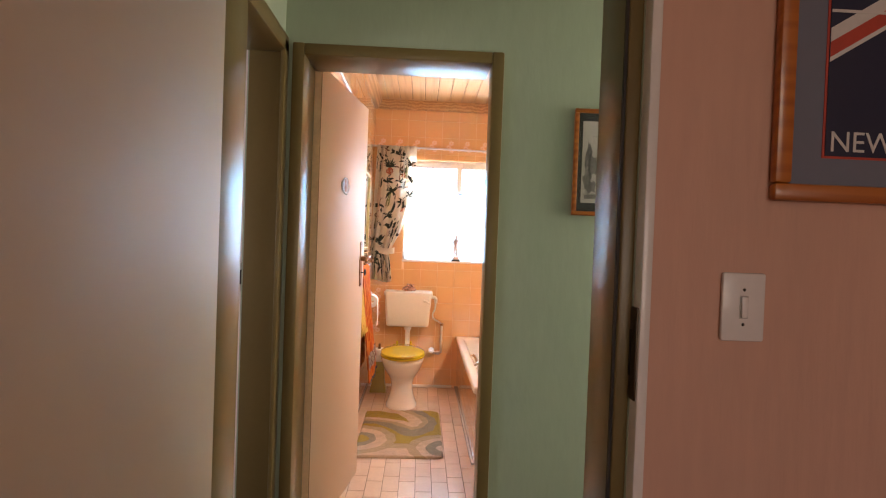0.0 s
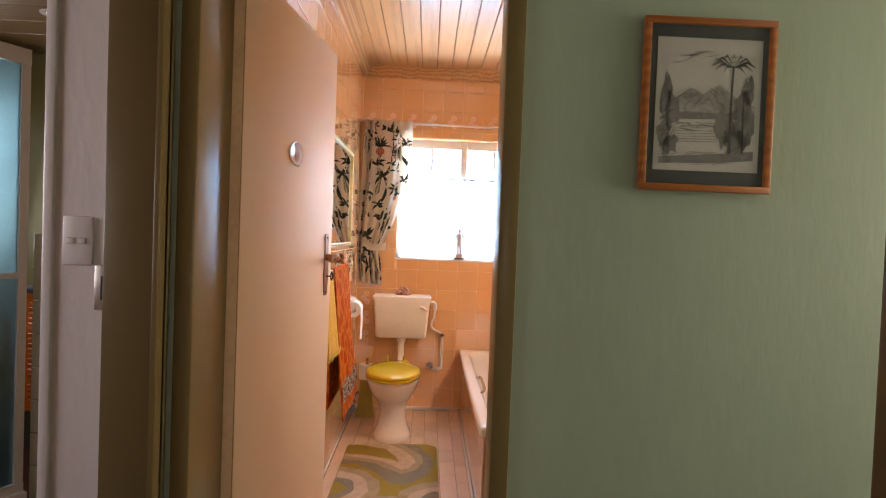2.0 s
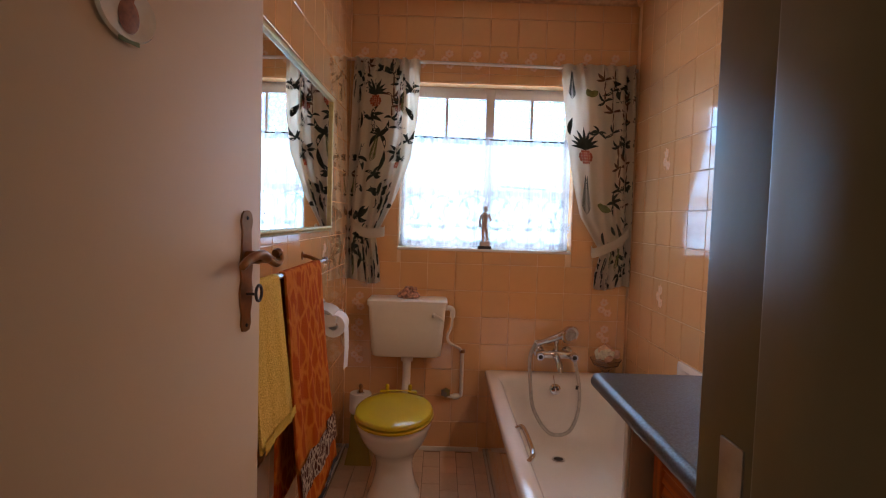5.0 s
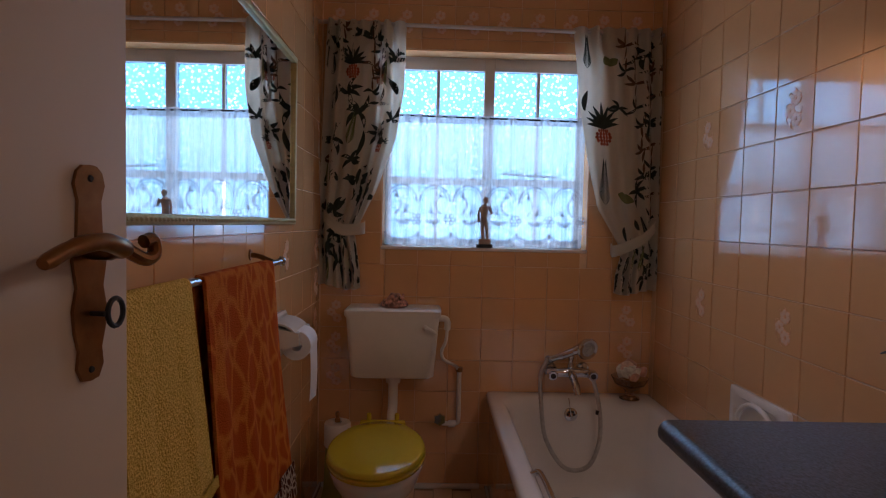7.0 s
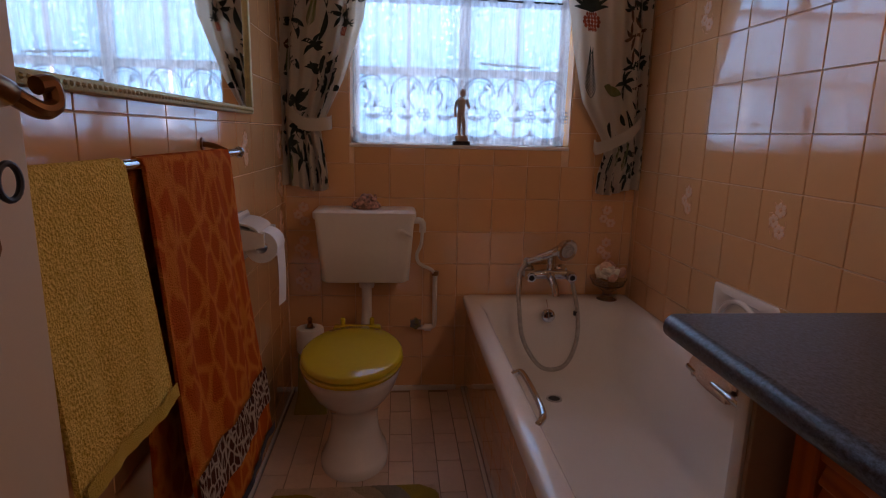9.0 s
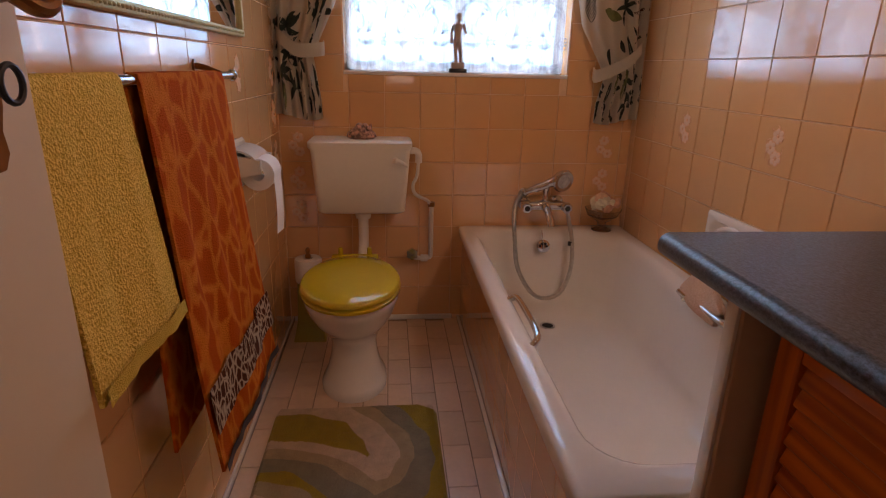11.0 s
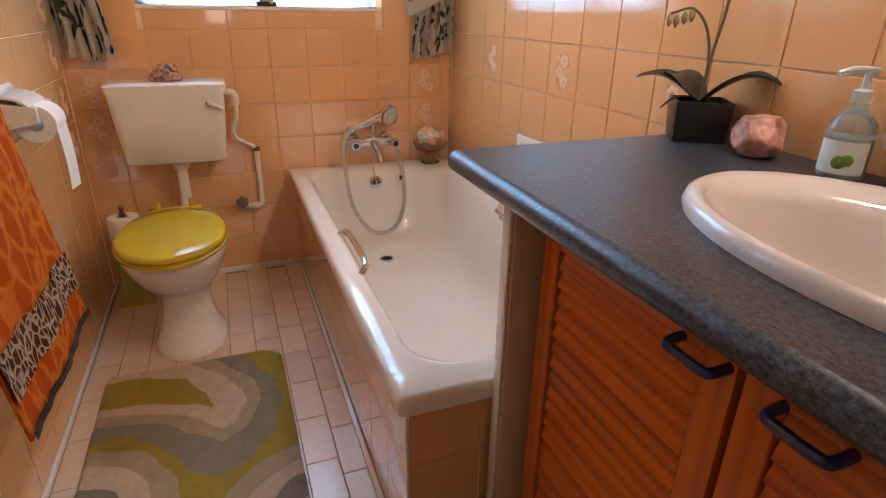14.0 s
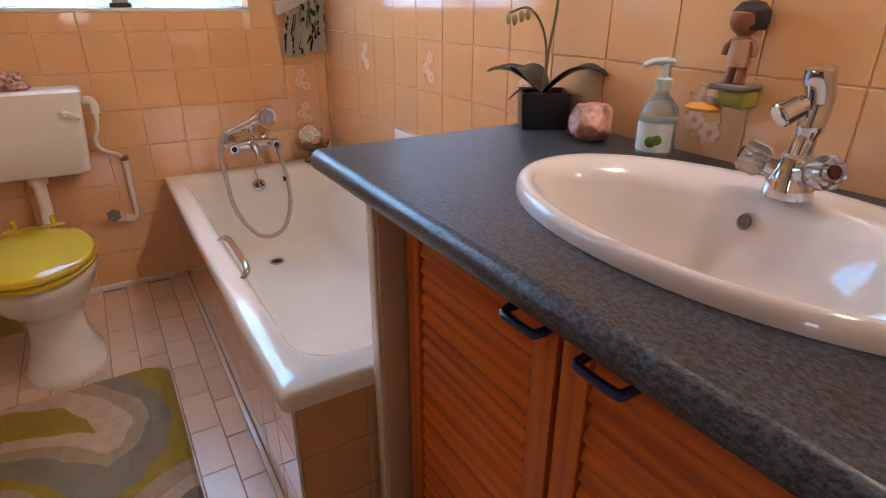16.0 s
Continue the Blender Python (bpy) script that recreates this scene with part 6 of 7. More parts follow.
kid(soap, "label", loft([[(sx_ + 0.0335 * math.cos(a), sy_ + 0.0335 * math.sin(a), CT + z) for a in (2.3 + 2.4 * i / 20 for i in range(21))] for z in (0.012, 0.062)], None, (False, False), False), mat("white_label", (0.70, 0.76, 0.70), 0.4))
for da, zz, r in ((3.55, 0.030, 0.010), (3.85, 0.034, 0.009)):
    kid(soap, "lime_picture", lathe([(r, 0), (r * 0.8, 0.0008), (0.001, 0.001)], (sx_ + 0.0338 * math.cos(da), sy_ + 0.0338 * math.sin(da), CT + zz), 16, turn=aim((math.cos(da), math.sin(da), 0))), bpy.data.materials.get("lime_green") or mat("lime_green", (0.13, 0.22, 0.03), 0.4, vary=0.4, scale=120))
kid(soap, "pump_collar", lathe([(0.013, 0.116), (0.014, 0.122), (0.014, 0.134), (0.006, 0.137), (0.005, 0.160)], (sx_, sy_, CT), 18), mat("pale_pump", (0.62, 0.72, 0.72), 0.3, trans=0.2))
kid(soap, "pump_nozzle", tube(curve_pts([(sx_ + 0.012, sy_ - 0.004, CT + 0.162), (sx_, sy_, CT + 0.164), (sx_ - 0.02, sy_ + 0.012, CT + 0.163), (sx_ - 0.036, sy_ + 0.02, CT + 0.156)], 4), 0.0055, 10), bpy.data.materials["pale_pump"])

BTX, BTY, BTZ = 1.326, 3.412, CT + 0.020
btap = thing("basin_mixer_tap", "chrome basin mixer with clear acrylic knobs", "tap", (BTX, BTY, BTZ))
M_acrylic = mat("clear_acrylic", (0.9, 0.9, 0.92), 0.05, trans=0.9)
kid(btap, "base", lathe([(0.031, 0.0), (0.031, 0.004), (0.0295, 0.014), (0.027, 0.030), (0.021, 0.044), (0.016, 0.052)], (BTX, BTY, BTZ), 28), M_chrome)
kid(btap, "spout", tube(curve_pts([(BTX, BTY, BTZ + 0.046), (BTX + 0.006, BTY - 0.004, BTZ + 0.088), (BTX + 0.008, BTY - 0.006, BTZ + 0.125), (BTX, BTY - 0.004, BTZ + 0.150)], 6), [0.0135] * 6 + [0.016] * 6 + [0.0165] * 7, 20), M_chrome)
kid(btap, "swivel_collar", lathe([(0.0155, -0.003), (0.0165, 0.0), (0.0155, 0.003)], (BTX, BTY, BTZ + 0.053), 22), M_steel)
kid(btap, "aerator", lathe([(0.011, -0.020), (0.0125, -0.012), (0.0155, -0.010), (0.0160, 0.012), (0.0135, 0.014), (0.0, 0.012)], (BTX - 0.030, BTY + 0.008, BTZ + 0.112), 20, turn=aim((-0.75, 0.35, -0.45))), M_chrome)
kid(btap, "spout_cap", lathe([(0.0175, -0.006), (0.0180, 0.0), (0.0175, 0.012), (0.014, 0.014), (0.0, 0.0145)], (BTX - 0.001, BTY - 0.004, BTZ + 0.151), 22, turn=aim((-0.2, 0, 1))), M_chrome)
for dy in (1, -1):
    d = Vector((-0.42, dy, 0.36)).normalized()
    p = Vector((BTX, BTY, BTZ + 0.028)) + d * 0.017
    kid(btap, "knob_stem", tube([p - d * 0.016, p + d * 0.004, p + d * 0.016], [0.018, 0.0165, 0.014], 16), M_chrome)
    m4 = Matrix.Translation(p + d * 0.016) @ aim(d)
    kid(btap, "knob", loft([[m4 @ Vector(((0.0205 + 0.0025 * (k % 2)) * f * math.cos(2 * math.pi * k / 16), (0.0205 + 0.0025 * (k % 2)) * f * math.sin(2 * math.pi * k / 16), z)) for k in range(16)] for z, f in ((0, 0.75), (0.008, 1), (0.028, 1), (0.034, 0.8))]), M_acrylic, "faceted clear acrylic knob", sharp=15)
    kid(btap, "knob_core", tube([p + d * 0.017, p + d * 0.046], 0.008, 12), M_chrome)
    kid(btap, "knob_cap", lathe([(0.009, 0), (0.008, 0.0025)], p + d * 0.0505, 14, turn=aim(d)), mat("red_brown_cap", (0.08, 0.012, 0.01), 0.3) if dy < 0 else M_dark)

# soap holder on the wall, with a doll on it
sh = thing("magnetic_soap_holder", "green and grey plastic soap holder on the tiles", "soap holder", (1.46, 3.605, 0.98))
kid(sh, "holder_body", bx(1.448, RW - 0.004, 3.572, 3.620, 0.970, 0.998, 0.005), mat("lime_plastic", (0.34, 0.33, 0.05), 0.35, vary=0.1))
kid(sh, "holder_top", bx(1.430, RW - 0.004, 3.569, 3.627, 0.9985, 1.008, 0.003), mat("grey_plastic", (0.22, 0.18, 0.16), 0.3))
kid(sh, "magnet_arm", tube([(1.438, 3.62, 0.985), (1.438, 3.622, 0.974)], 0.007, 10), M_steel)
so = part("soap_bar", lathe([(0.008, -0.006), (0.026, -0.004), (0.028, 0.001), (0.02, 0.006), (0.004, 0.007)], (1.436, 3.632, 0.9665), 22, 0.9, 1.15), mat("orange_soap", (0.72, 0.30, 0.03), 0.35, vary=0.1), label="worn orange soap bar hanging under its holder", category="soap")
dx_, dy_, dz_ = 1.456, 3.598, 1.0085
doll = tube([(dx_ - 0.004, dy_ + 0.010, dz_), (dx_, dy_ + 0.009, dz_ + 0.018), (dx_, dy_ + 0.007, dz_ + 0.034)], [0.008, 0.007, 0.009], 12)
tube([(dx_ - 0.004, dy_ - 0.010, dz_), (dx_, dy_ - 0.009, dz_ + 0.018), (dx_, dy_ - 0.007, dz_ + 0.034)], [0.008, 0.007, 0.009], 12, doll)
n_legs = len(doll.faces)
tube([(dx_, dy_, dz_ + 0.026), (dx_, dy_, dz_ + 0.045), (dx_, dy_, dz_ + 0.066), (dx_, dy_, dz_ + 0.072)], [0.017, 0.018, 0.016, 0.008], 16, doll)
n_body = len(doll.faces)
for s in (-1, 1):
    tube([(dx_, dy_ + s * 0.016, dz_ + 0.064), (dx_ - 0.003, dy_ + s * 0.024, dz_ + 0.054), (dx_ - 0.005, dy_ + s * 0.025, dz_ + 0.042)], 0.005, 8, doll)
lathe([(0.008, -0.022), (0.020, -0.012), (0.025, 0.0), (0.023, 0.012), (0.014, 0.021), (0.003, 0.024)], (dx_, dy_, dz_ + 0.093), 20, bm=doll)
n_head = len(doll.faces)
lathe([(0.025, -0.014), (0.0285, -0.002), (0.027, 0.014), (0.017, 0.0255), (0.003, 0.029)], (dx_ + 0.007, dy_ - 0.001, dz_ + 0.095), 20, bm=doll)
doll.faces.ensure_lookup_table()
for i, f in enumerate(doll.faces):
    f.material_index = 0 if i < n_legs else 1 if i < n_body else 0 if i < n_head else 2
tagged(part("doll", doll, [mat("doll_vinyl", (0.26, 0.085, 0.035), 0.4, vary=0.1), mat("doll_tan_dress", (0.46, 0.27, 0.14), 0.7, vary=0.2), mat("doll_dark_top", (0.018, 0.01, 0.008), 0.6, bump=0.6, bscale=300)]), "small brown vinyl doll standing on the soap holder", "doll")

# round magnifying mirror and a black spotlight above the basin
mag = thing("magnifying_mirror", "round chrome-rimmed magnifying mirror on a wall arm", "mirror", (RW, 4.05, 1.56))
mc, md = Vector((1.375, 4.065, 1.60)), Vector((-0.85, 0.52, 0.0))
kid(mag, "glass_disc", lathe([(0.086, 0.004), (0.084, 0.006), (0.0, 0.006)], mc, 36, turn=aim(md)), M_mirror)
kid(mag, "rim", lathe([(0.084, -0.004), (0.092, 0.0), (0.092, 0.007), (0.086, 0.009)], mc, 36, turn=aim(md)), M_chrome)
kid(mag, "arm", tube(curve_pts([mc - md * 0.004, mc - md * 0.03 + Vector((0.03, 0, -0.02)), (RW - 0.03, 4.06, 1.54), (RW - 0.003, 4.05, 1.54)], 5), 0.006, 10), M_chrome)
kid(mag, "wall_plate", lathe([(0.022, 0), (0.020, 0.006)], (RW - 0.003, 4.05, 1.54), 18, turn=aim((-1, 0, 0))), M_chrome)
bar_l = thing("spotlight_bar", "black spotlight bar with three ribbed lamp cans", "wall lamp", (RW, 3.75, 1.9))
kid(bar_l, "mounting_bar", bx(RW - 0.045, RW - 0.004, 3.16, 4.34, 1.86, 1.90, 0.004), M_black)
for Y in (4.25, 3.75, 3.25):
    d = Vector((-0.705, 1.0, -1.435)).normalized()
    p = Vector((1.41, Y - 0.01, 1.787))
    kid(bar_l, "lamp_can", lathe([(0.022, 0.0)] + [(0.034 + (0.003 if i % 2 else 0), 0.006 + 0.006 * i) for i in range(10)] + [(0.034, 0.07), (0.030, 0.07), (0.028, 0.02), (0.0, 0.02)], p - d * 0.055, 24, turn=aim(d)), M_black, "ribbed black lamp can", sharp=20)
    kid(bar_l, "knuckle", tube([p - d * 0.05, (RW - 0.03, Y, 1.88)], 0.008, 10), M_black)
    kid(bar_l, "bulb_face", lathe([(0.026, 0.0), (0.02, 0.003), (0.0, 0.004)], p - d * 0.03, 18, turn=aim(d)), M_bulb)

# ---- hall and bedroom things ----
pic = thing("framed_landscape_print", "pen drawing of a lake and palm in a wooden frame", "picture", (1.128, HALL, 1.4))
PX0, PX1, PZ0, PZ1, PY = 0.974, 1.284, 1.405, 1.806, HALL - 0.004
for a in ((PX0, PX1, PZ0, PZ0 + 0.016), (PX0, PX1, PZ1 - 0.016, PZ1), (PX0, PX0 + 0.016, PZ0 + 0.016, PZ1 - 0.016), (PX1 - 0.016, PX1, PZ0 + 0.016, PZ1 - 0.016)):
    kid(pic, "frame_rail", bx(a[0], a[1], PY - 0.018, PY, a[2], a[3], 0.003), M_frame_wood)
kid(pic, "mat_board", bx(PX0 + 0.015, PX1 - 0.015, PY - 0.008, PY - 0.002, PZ0 + 0.015, PZ1 - 0.015), mat("charcoal_mat_board", (0.03, 0.032, 0.036), 0.8, vary=0.05))
kid(pic, "paper", bx(PX0 + 0.033, PX1 - 0.030, PY - 0.0095, PY - 0.0082, PZ0 + 0.048, PZ1 - 0.046), mat("aged_paper", (0.60, 0.57, 0.50), 0.9, vary=0.05, scale=20))
M_inks = [mat("ink_dark", (0.07, 0.07, 0.065), 0.9, vary=0.4, scale=150), mat("ink_mid", (0.22, 0.21, 0.19), 0.9, vary=0.4, scale=150), mat("ink_pale", (0.38, 0.36, 0.32), 0.9, vary=0.3, scale=120)]
pw, ph, px0, pz0 = 0.247, 0.307, PX0 + 0.033, PZ0 + 0.048
ri = random.Random(11)


def ink(name, shapes, m, lay):
    bm = bmesh.new()
    for sh_ in shapes:
        vs = [bm.verts.new((px0 + pw * x, PY - 0.0097 - 0.0002 * lay, pz0 + ph * z)) for x, z in sh_]
        bm.faces.new(vs)
    return kid(pic, name, bm, m)


def blob(cx_, cz_, rx_, rz_, n=14, jag=0.35):
    return [(cx_ + rx_ * math.cos(2 * math.pi * i / n) * (1 + ri.uniform(-jag, jag)), cz_ + rz_ * math.sin(2 * math.pi * i / n) * (1 + ri.uniform(-jag, jag))) for i in range(n)]


ink("drawn_mountains", [[(0.08, 0.42), (0.2, 0.55), (0.33, 0.63), (0.45, 0.58), (0.6, 0.66), (0.78, 0.55), (0.95, 0.5), (0.95, 0.42)]], M_inks[2], 0)
ink("drawn_far_shore", [[(0.05, 0.40), (0.3, 0.45), (0.55, 0.44), (0.95, 0.46), (0.95, 0.40), (0.05, 0.385)]], M_inks[1], 1)
ink("drawn_trees_west", [blob(0.10, 0.55, 0.05, 0.17), blob(0.16, 0.45, 0.07, 0.12), blob(0.09, 0.28, 0.07, 0.12), blob(0.15, 0.20, 0.08, 0.07)], M_inks[1], 2)
ink("drawn_reflection", [[(0.2, 0.30 - 0.02 * k), (0.6, 0.31 - 0.02 * k), (0.6, 0.302 - 0.02 * k), (0.2, 0.294 - 0.02 * k)] for k in range(5)], M_inks[2], 2)
ink("drawn_shore", [[(0.05, 0.10), (0.4, 0.12), (0.95, 0.16), (0.95, 0.09), (0.5, 0.06), (0.05, 0.05)]], M_inks[1], 3)
ink("drawn_ferns", [blob(0.66, 0.33, 0.10, 0.14), blob(0.84, 0.40, 0.11, 0.18), blob(0.78, 0.22, 0.12, 0.08), blob(0.88, 0.62, 0.06, 0.10)], M_inks[1], 3)
ink("drawn_trunk", [[(0.70, 0.12), (0.735, 0.12), (0.725, 0.5), (0.735, 0.80), (0.715, 0.80), (0.705, 0.5)], [(0.83, 0.14), (0.85, 0.14), (0.84, 0.55), (0.83, 0.55)]], M_inks[0], 4)
ink("drawn_palm_crown", [[(0.725, 0.79), (0.725 + 0.13 * math.cos(a) , 0.79 + 0.055 + 0.05 * math.sin(a)), (0.725 + 0.22 * math.cos(a + 0.1), 0.79 + 0.06 * math.sin(a)), (0.725 + 0.13 * math.cos(a), 0.79 + 0.035 + 0.05 * math.sin(a))] for a in (k * 0.52 for k in range(13))], M_inks[0], 5)


def hatch(cx_, cz_, rx_, rz_, n, ln, lean, spread=0.5):
    """Pencil strokes scattered over an oval."""
    out = []
    for _ in range(n):
        a, r = ri.uniform(0, 6.283), math.sqrt(ri.random())
        x, z, d = cx_ + rx_ * r * math.cos(a), cz_ + rz_ * r * math.sin(a), lean + ri.uniform(-spread, spread)
        l_ = ln * ri.uniform(0.5, 1.2)
        dx, dz = l_ * math.cos(d), l_ * math.sin(d)
        nx, nz = -0.05 * dz, 0.05 * dx
        out.append([(min(0.96, max(0.04, p)), min(0.96, max(0.04, q))) for p, q in ((x - dx + nx, z - dz + nz), (x + dx, z + dz), (x + dx - nx, z + dz - nz), (x - dx - nx, z - dz - nz))])
    return out


tagged(ink("drawn_hatching", hatch(0.10, 0.50, 0.06, 0.20, 60, 0.035, 1.0) + hatch(0.12, 0.24, 0.08, 0.12, 50, 0.035, 0.6) + hatch(0.80, 0.35, 0.14, 0.20, 110, 0.04, 1.1, 0.9) + hatch(0.88, 0.62, 0.06, 0.12, 35, 0.03, 0.8), M_inks[0], 6), kind="stuff")
tagged(ink("drawn_shading", hatch(0.32, 0.54, 0.16, 0.07, 45, 0.045, 0.7, 0.3) + hatch(0.62, 0.55, 0.16, 0.08, 45, 0.045, -0.7, 0.3) + hatch(0.45, 0.10, 0.4, 0.05, 50, 0.05, 0.1, 0.3) + hatch(0.4, 0.34, 0.2, 0.04, 20, 0.06, 0.0, 0.1) + hatch(0.5, 0.85, 0.35, 0.06, 16, 0.07, 0.2, 0.2), M_inks[1], 5.5), kind="stuff")
kid(pic, "glazing", bx(PX0 + 0.0155, PX1 - 0.0155, PY - 0.0135, PY - 0.012, PZ0 + 0.0155, PZ1 - 0.0155), M_clear).visible_shadow = False


def wall_switch(name, label, x, z, w, h, y, rockers):
    root = thing(name, label, "light switch", (x, y, z))
    kid(root, "plate", bx(x - w / 2, x + w / 2, y - 0.009, y, z - h / 2, z + h / 2, 0.004), M_white_paint)
    for rx, rw, rh in rockers:
        kid(root, "rocker_recess", bx(x + rx - rw / 2 - 0.002, x + rx + rw / 2 + 0.002, y - 0.0096, y - 0.009, z - rh / 2 - 0.002, z + rh / 2 + 0.002), M_steel)
        kid(root, "rocker", bx(x + rx - rw / 2, x + rx + rw / 2, y - 0.014, y - 0.0097, z - rh / 2, z + rh / 2, 0.002), M_white_paint)
    for s in (-0.030, 0.030) if len(rockers) == 1 else ():
        kid(root, "screw", lathe([(0.003, 0), (0.002, 0.0012)], (x, y - 0.009, z + s), 8, turn=aim((0, -1, 0))), M_dark)
    return root


wall_switch("light_switch", "white single rocker light switch on pink plaster", 0.970, 1.197, 0.076, 0.118, ROOM - 0.002, [(0, 0.011, 0.036)])
wall_switch("double_light_switch", "white double light switch on off-white plaster", -0.330, 1.235, 0.070, 0.115, 2.865, [(-0.013, 0.016, 0.012), (0.013, 0.016, 0.012)])

post_ = thing("framed_flag_poster", "navy poster with a flag in a wooden frame", "poster", (1.27, ROOM, 1.38))
QX0, QX1, QZ0, QZ1, QY = 1.008, 1.56, 1.382, 2.14, ROOM - 0.003
fw = 0.030
for a in ((QX0, QX1, QZ0, QZ0 + fw), (QX0, QX1, QZ1 - fw, QZ1), (QX0, QX0 + fw, QZ0 + fw, QZ1 - fw), (QX1 - fw, QX1, QZ0 + fw, QZ1 - fw)):
    kid(post_, "frame_rail", bx(a[0], a[1], QY - 0.02, QY, a[2], a[3], 0.006), M_frame_wood)
kid(post_, "mat_board", bx(QX0 + fw, QX1 - fw, QY - 0.008, QY - 0.002, QZ0 + fw, QZ1 - fw), mat("blue_grey_mat", (0.16, 0.17, 0.22), 0.8, vary=0.04))
ax0, az0 = QX0 + fw + 0.060, QZ0 + fw + 0.050
M_red = mat("poster_red", (0.50, 0.06, 0.035), 0.6)
kid(post_, "red_liner", bx(ax0 - 0.004, QX1 - fw - 0.056, QY - 0.0095, QY - 0.0082, az0 - 0.004, QZ1 - fw - 0.046), M_red)
kid(post_, "poster_sheet", bx(ax0, QX1 - fw - 0.06, QY - 0.0108, QY - 0.0097, az0, QZ1 - fw - 0.05), mat("poster_navy", (0.012, 0.014, 0.045), 0.6, vary=0.1))
M_wh = mat("poster_white", (0.66, 0.64, 0.62), 0.6)


def stripe(m, lay, z0, w, name):
    bm = bmesh.new()
    dx = 0.24
    bm.faces.new([bm.verts.new(p) for p in ((ax0 + 0.001, QY - 0.011 - lay * 0.0004, z0), (ax0 + dx, QY - 0.011 - lay * 0.0004, z0 + dx * 0.62), (ax0 + dx, QY - 0.011 - lay * 0.0004, z0 + w + dx * 0.62), (ax0 + 0.001, QY - 0.011 - lay * 0.0004, z0 + w))])
    kid(post_, name, bm, m)


stripe(M_wh, 0, az0 + 0.160, 0.058, "white_stripe")
stripe(M_red, 1, az0 + 0.168, 0.026, "red_stripe")
kid(post_, "white_band", bx(ax0 + 0.001, ax0 + 0.2, QY - 0.0122, QY - 0.0112, az0 + 0.245, az0 + 0.25), M_wh)
words("NEW", 0.050, Matrix.Translation((ax0 + 0.006, QY - 0.0115, az0 + 0.008)) @ pose(0, 0, 0, 90, 0, 0), M_wh, "lettering", None, 0.0004)
for o in (bpy.data.objects["lettering.001"] if "lettering.001" in bpy.data.objects else bpy.data.objects["lettering"],):
    o.parent = post_
    o.matrix_parent_inverse = Matrix.Translation(post_.location).inverted()

# ---- shower room things ----
M_frosted = mat("frosted_blue_glass", (0.20, 0.40, 0.47), 0.42, vary=0.10, scale=3, fine=40, bump=0.15, bscale=90, stretch=(1, 1, 4), trans=0.9)
M_alu = mat("white_aluminium", (0.72, 0.72, 0.72), 0.35, vary=0.03)
show = thing("shower_enclosure", "white framed shower door with frosted blue glass", "shower", (-1.31, 4.07, 0.08))
pa, pb = Vector((-1.31, 4.07, 0)), Vector((-1.62, 3.45, 0))
dv = (pb - pa).normalized()
def slab(name, t0, t1, z0, z1, th, m, label=""):
    n_ = Vector((-dv.y, dv.x, 0)) * th
    L = (pb - pa).length
    q = [pa + dv * L * t0, pa + dv * L * t1]
    kid(show, name, loft([[Vector((p.x, p.y, z)) + s * n_ for p, s in ((q[0], -1), (q[1], -1), (q[1], 1), (q[0], 1))] for z in (z0, z1)]), m, label)
slab("post", 0, 0.05, 0.1, 1.96, 0.018, M_alu)
slab("post", 0.95, 1, 0.1, 1.96, 0.018, M_alu)
slab("top_rail", 0, 1, 1.961, 2.03, 0.022, M_alu)
slab("bottom_rail", 0, 1, 0.06, 0.10, 0.022, M_alu)
slab("towel_bar", 0.05, 0.95, 1.02, 1.045, 0.03, M_alu)
slab("glass_panel", 0.05, 0.95, 0.1, 1.96, 0.003, M_frosted, "pale blue frosted glass")
slab("base_tray", 0, 1, 0.005, 0.06, 0.05, M_ceramic)
pier = thing("tiled_pier", "low pier clad in pale tiles beside the shower", "wall", (-1.22, 4.15, 0), kind="structure")
for k in range(8):
    kid(pier, "tile", bx(-1.295, -1.165, 4.10, 4.30, 0.006 + k * 0.152, 0.154 + k * 0.152, 0.003, 1), bpy.data.materials.get("pale_olive_tile") or mat("pale_olive_tile", (0.45, 0.42, 0.30), 0.15, vary=0.06))
cab = thing("louvred_cabinet", "brown louvred vanity cabinet in the shower room", "cabinet", (-1.5, 4.95, 0))
kid(cab, "cabinet_body", bx(-1.95, -1.28, 4.95, 5.29, 0.12, 0.84), M_orange_wood)
kid(cab, "cabinet_top", bx(-1.98, -1.25, 4.92, 5.29, 0.841, 0.875, 0.008), M_laminate)
for k in range(20):
    kid(cab, "slat", bx(-1.90, -1.32, 4.935, 4.949, 0.17 + k * 0.031, 0.195 + k * 0.031, 0.004, 1), M_orange_wood)
dl = thing("ceiling_downlight", "round white recessed downlight, lit", "ceiling lamp", (-1.53, 4.55, 2.38))
kid(dl, "trim_ring", lathe([(0.05, 0.0), (0.062, -0.006), (0.060, -0.012), (0.046, -0.010)], (-1.53, 4.55, 2.379), 28), M_white_paint)
kid(dl, "bulb", lathe([(0.045, -0.006), (0.03, -0.010), (0.0, -0.011)], (-1.53, 4.55, 2.379), 24), M_bulb)
srw = thing("window_2", "window of the shower room", "window", (-2.45, 4.65, 1.05), kind="structure")
kid(srw, "window_frame", bars([(-2.46, -2.43, 4.1, 5.2, 1.05, 1.09), (-2.46, -2.43, 4.1, 5.2, 2.01, 2.05), (-2.46, -2.43, 4.62, 4.67, 1.09, 2.01)]), M_white_paint)
sc2 = thing("green_curtain", "dull green patterned curtain in the shower room", "curtain", (-1.42, 4.75, 1.24))
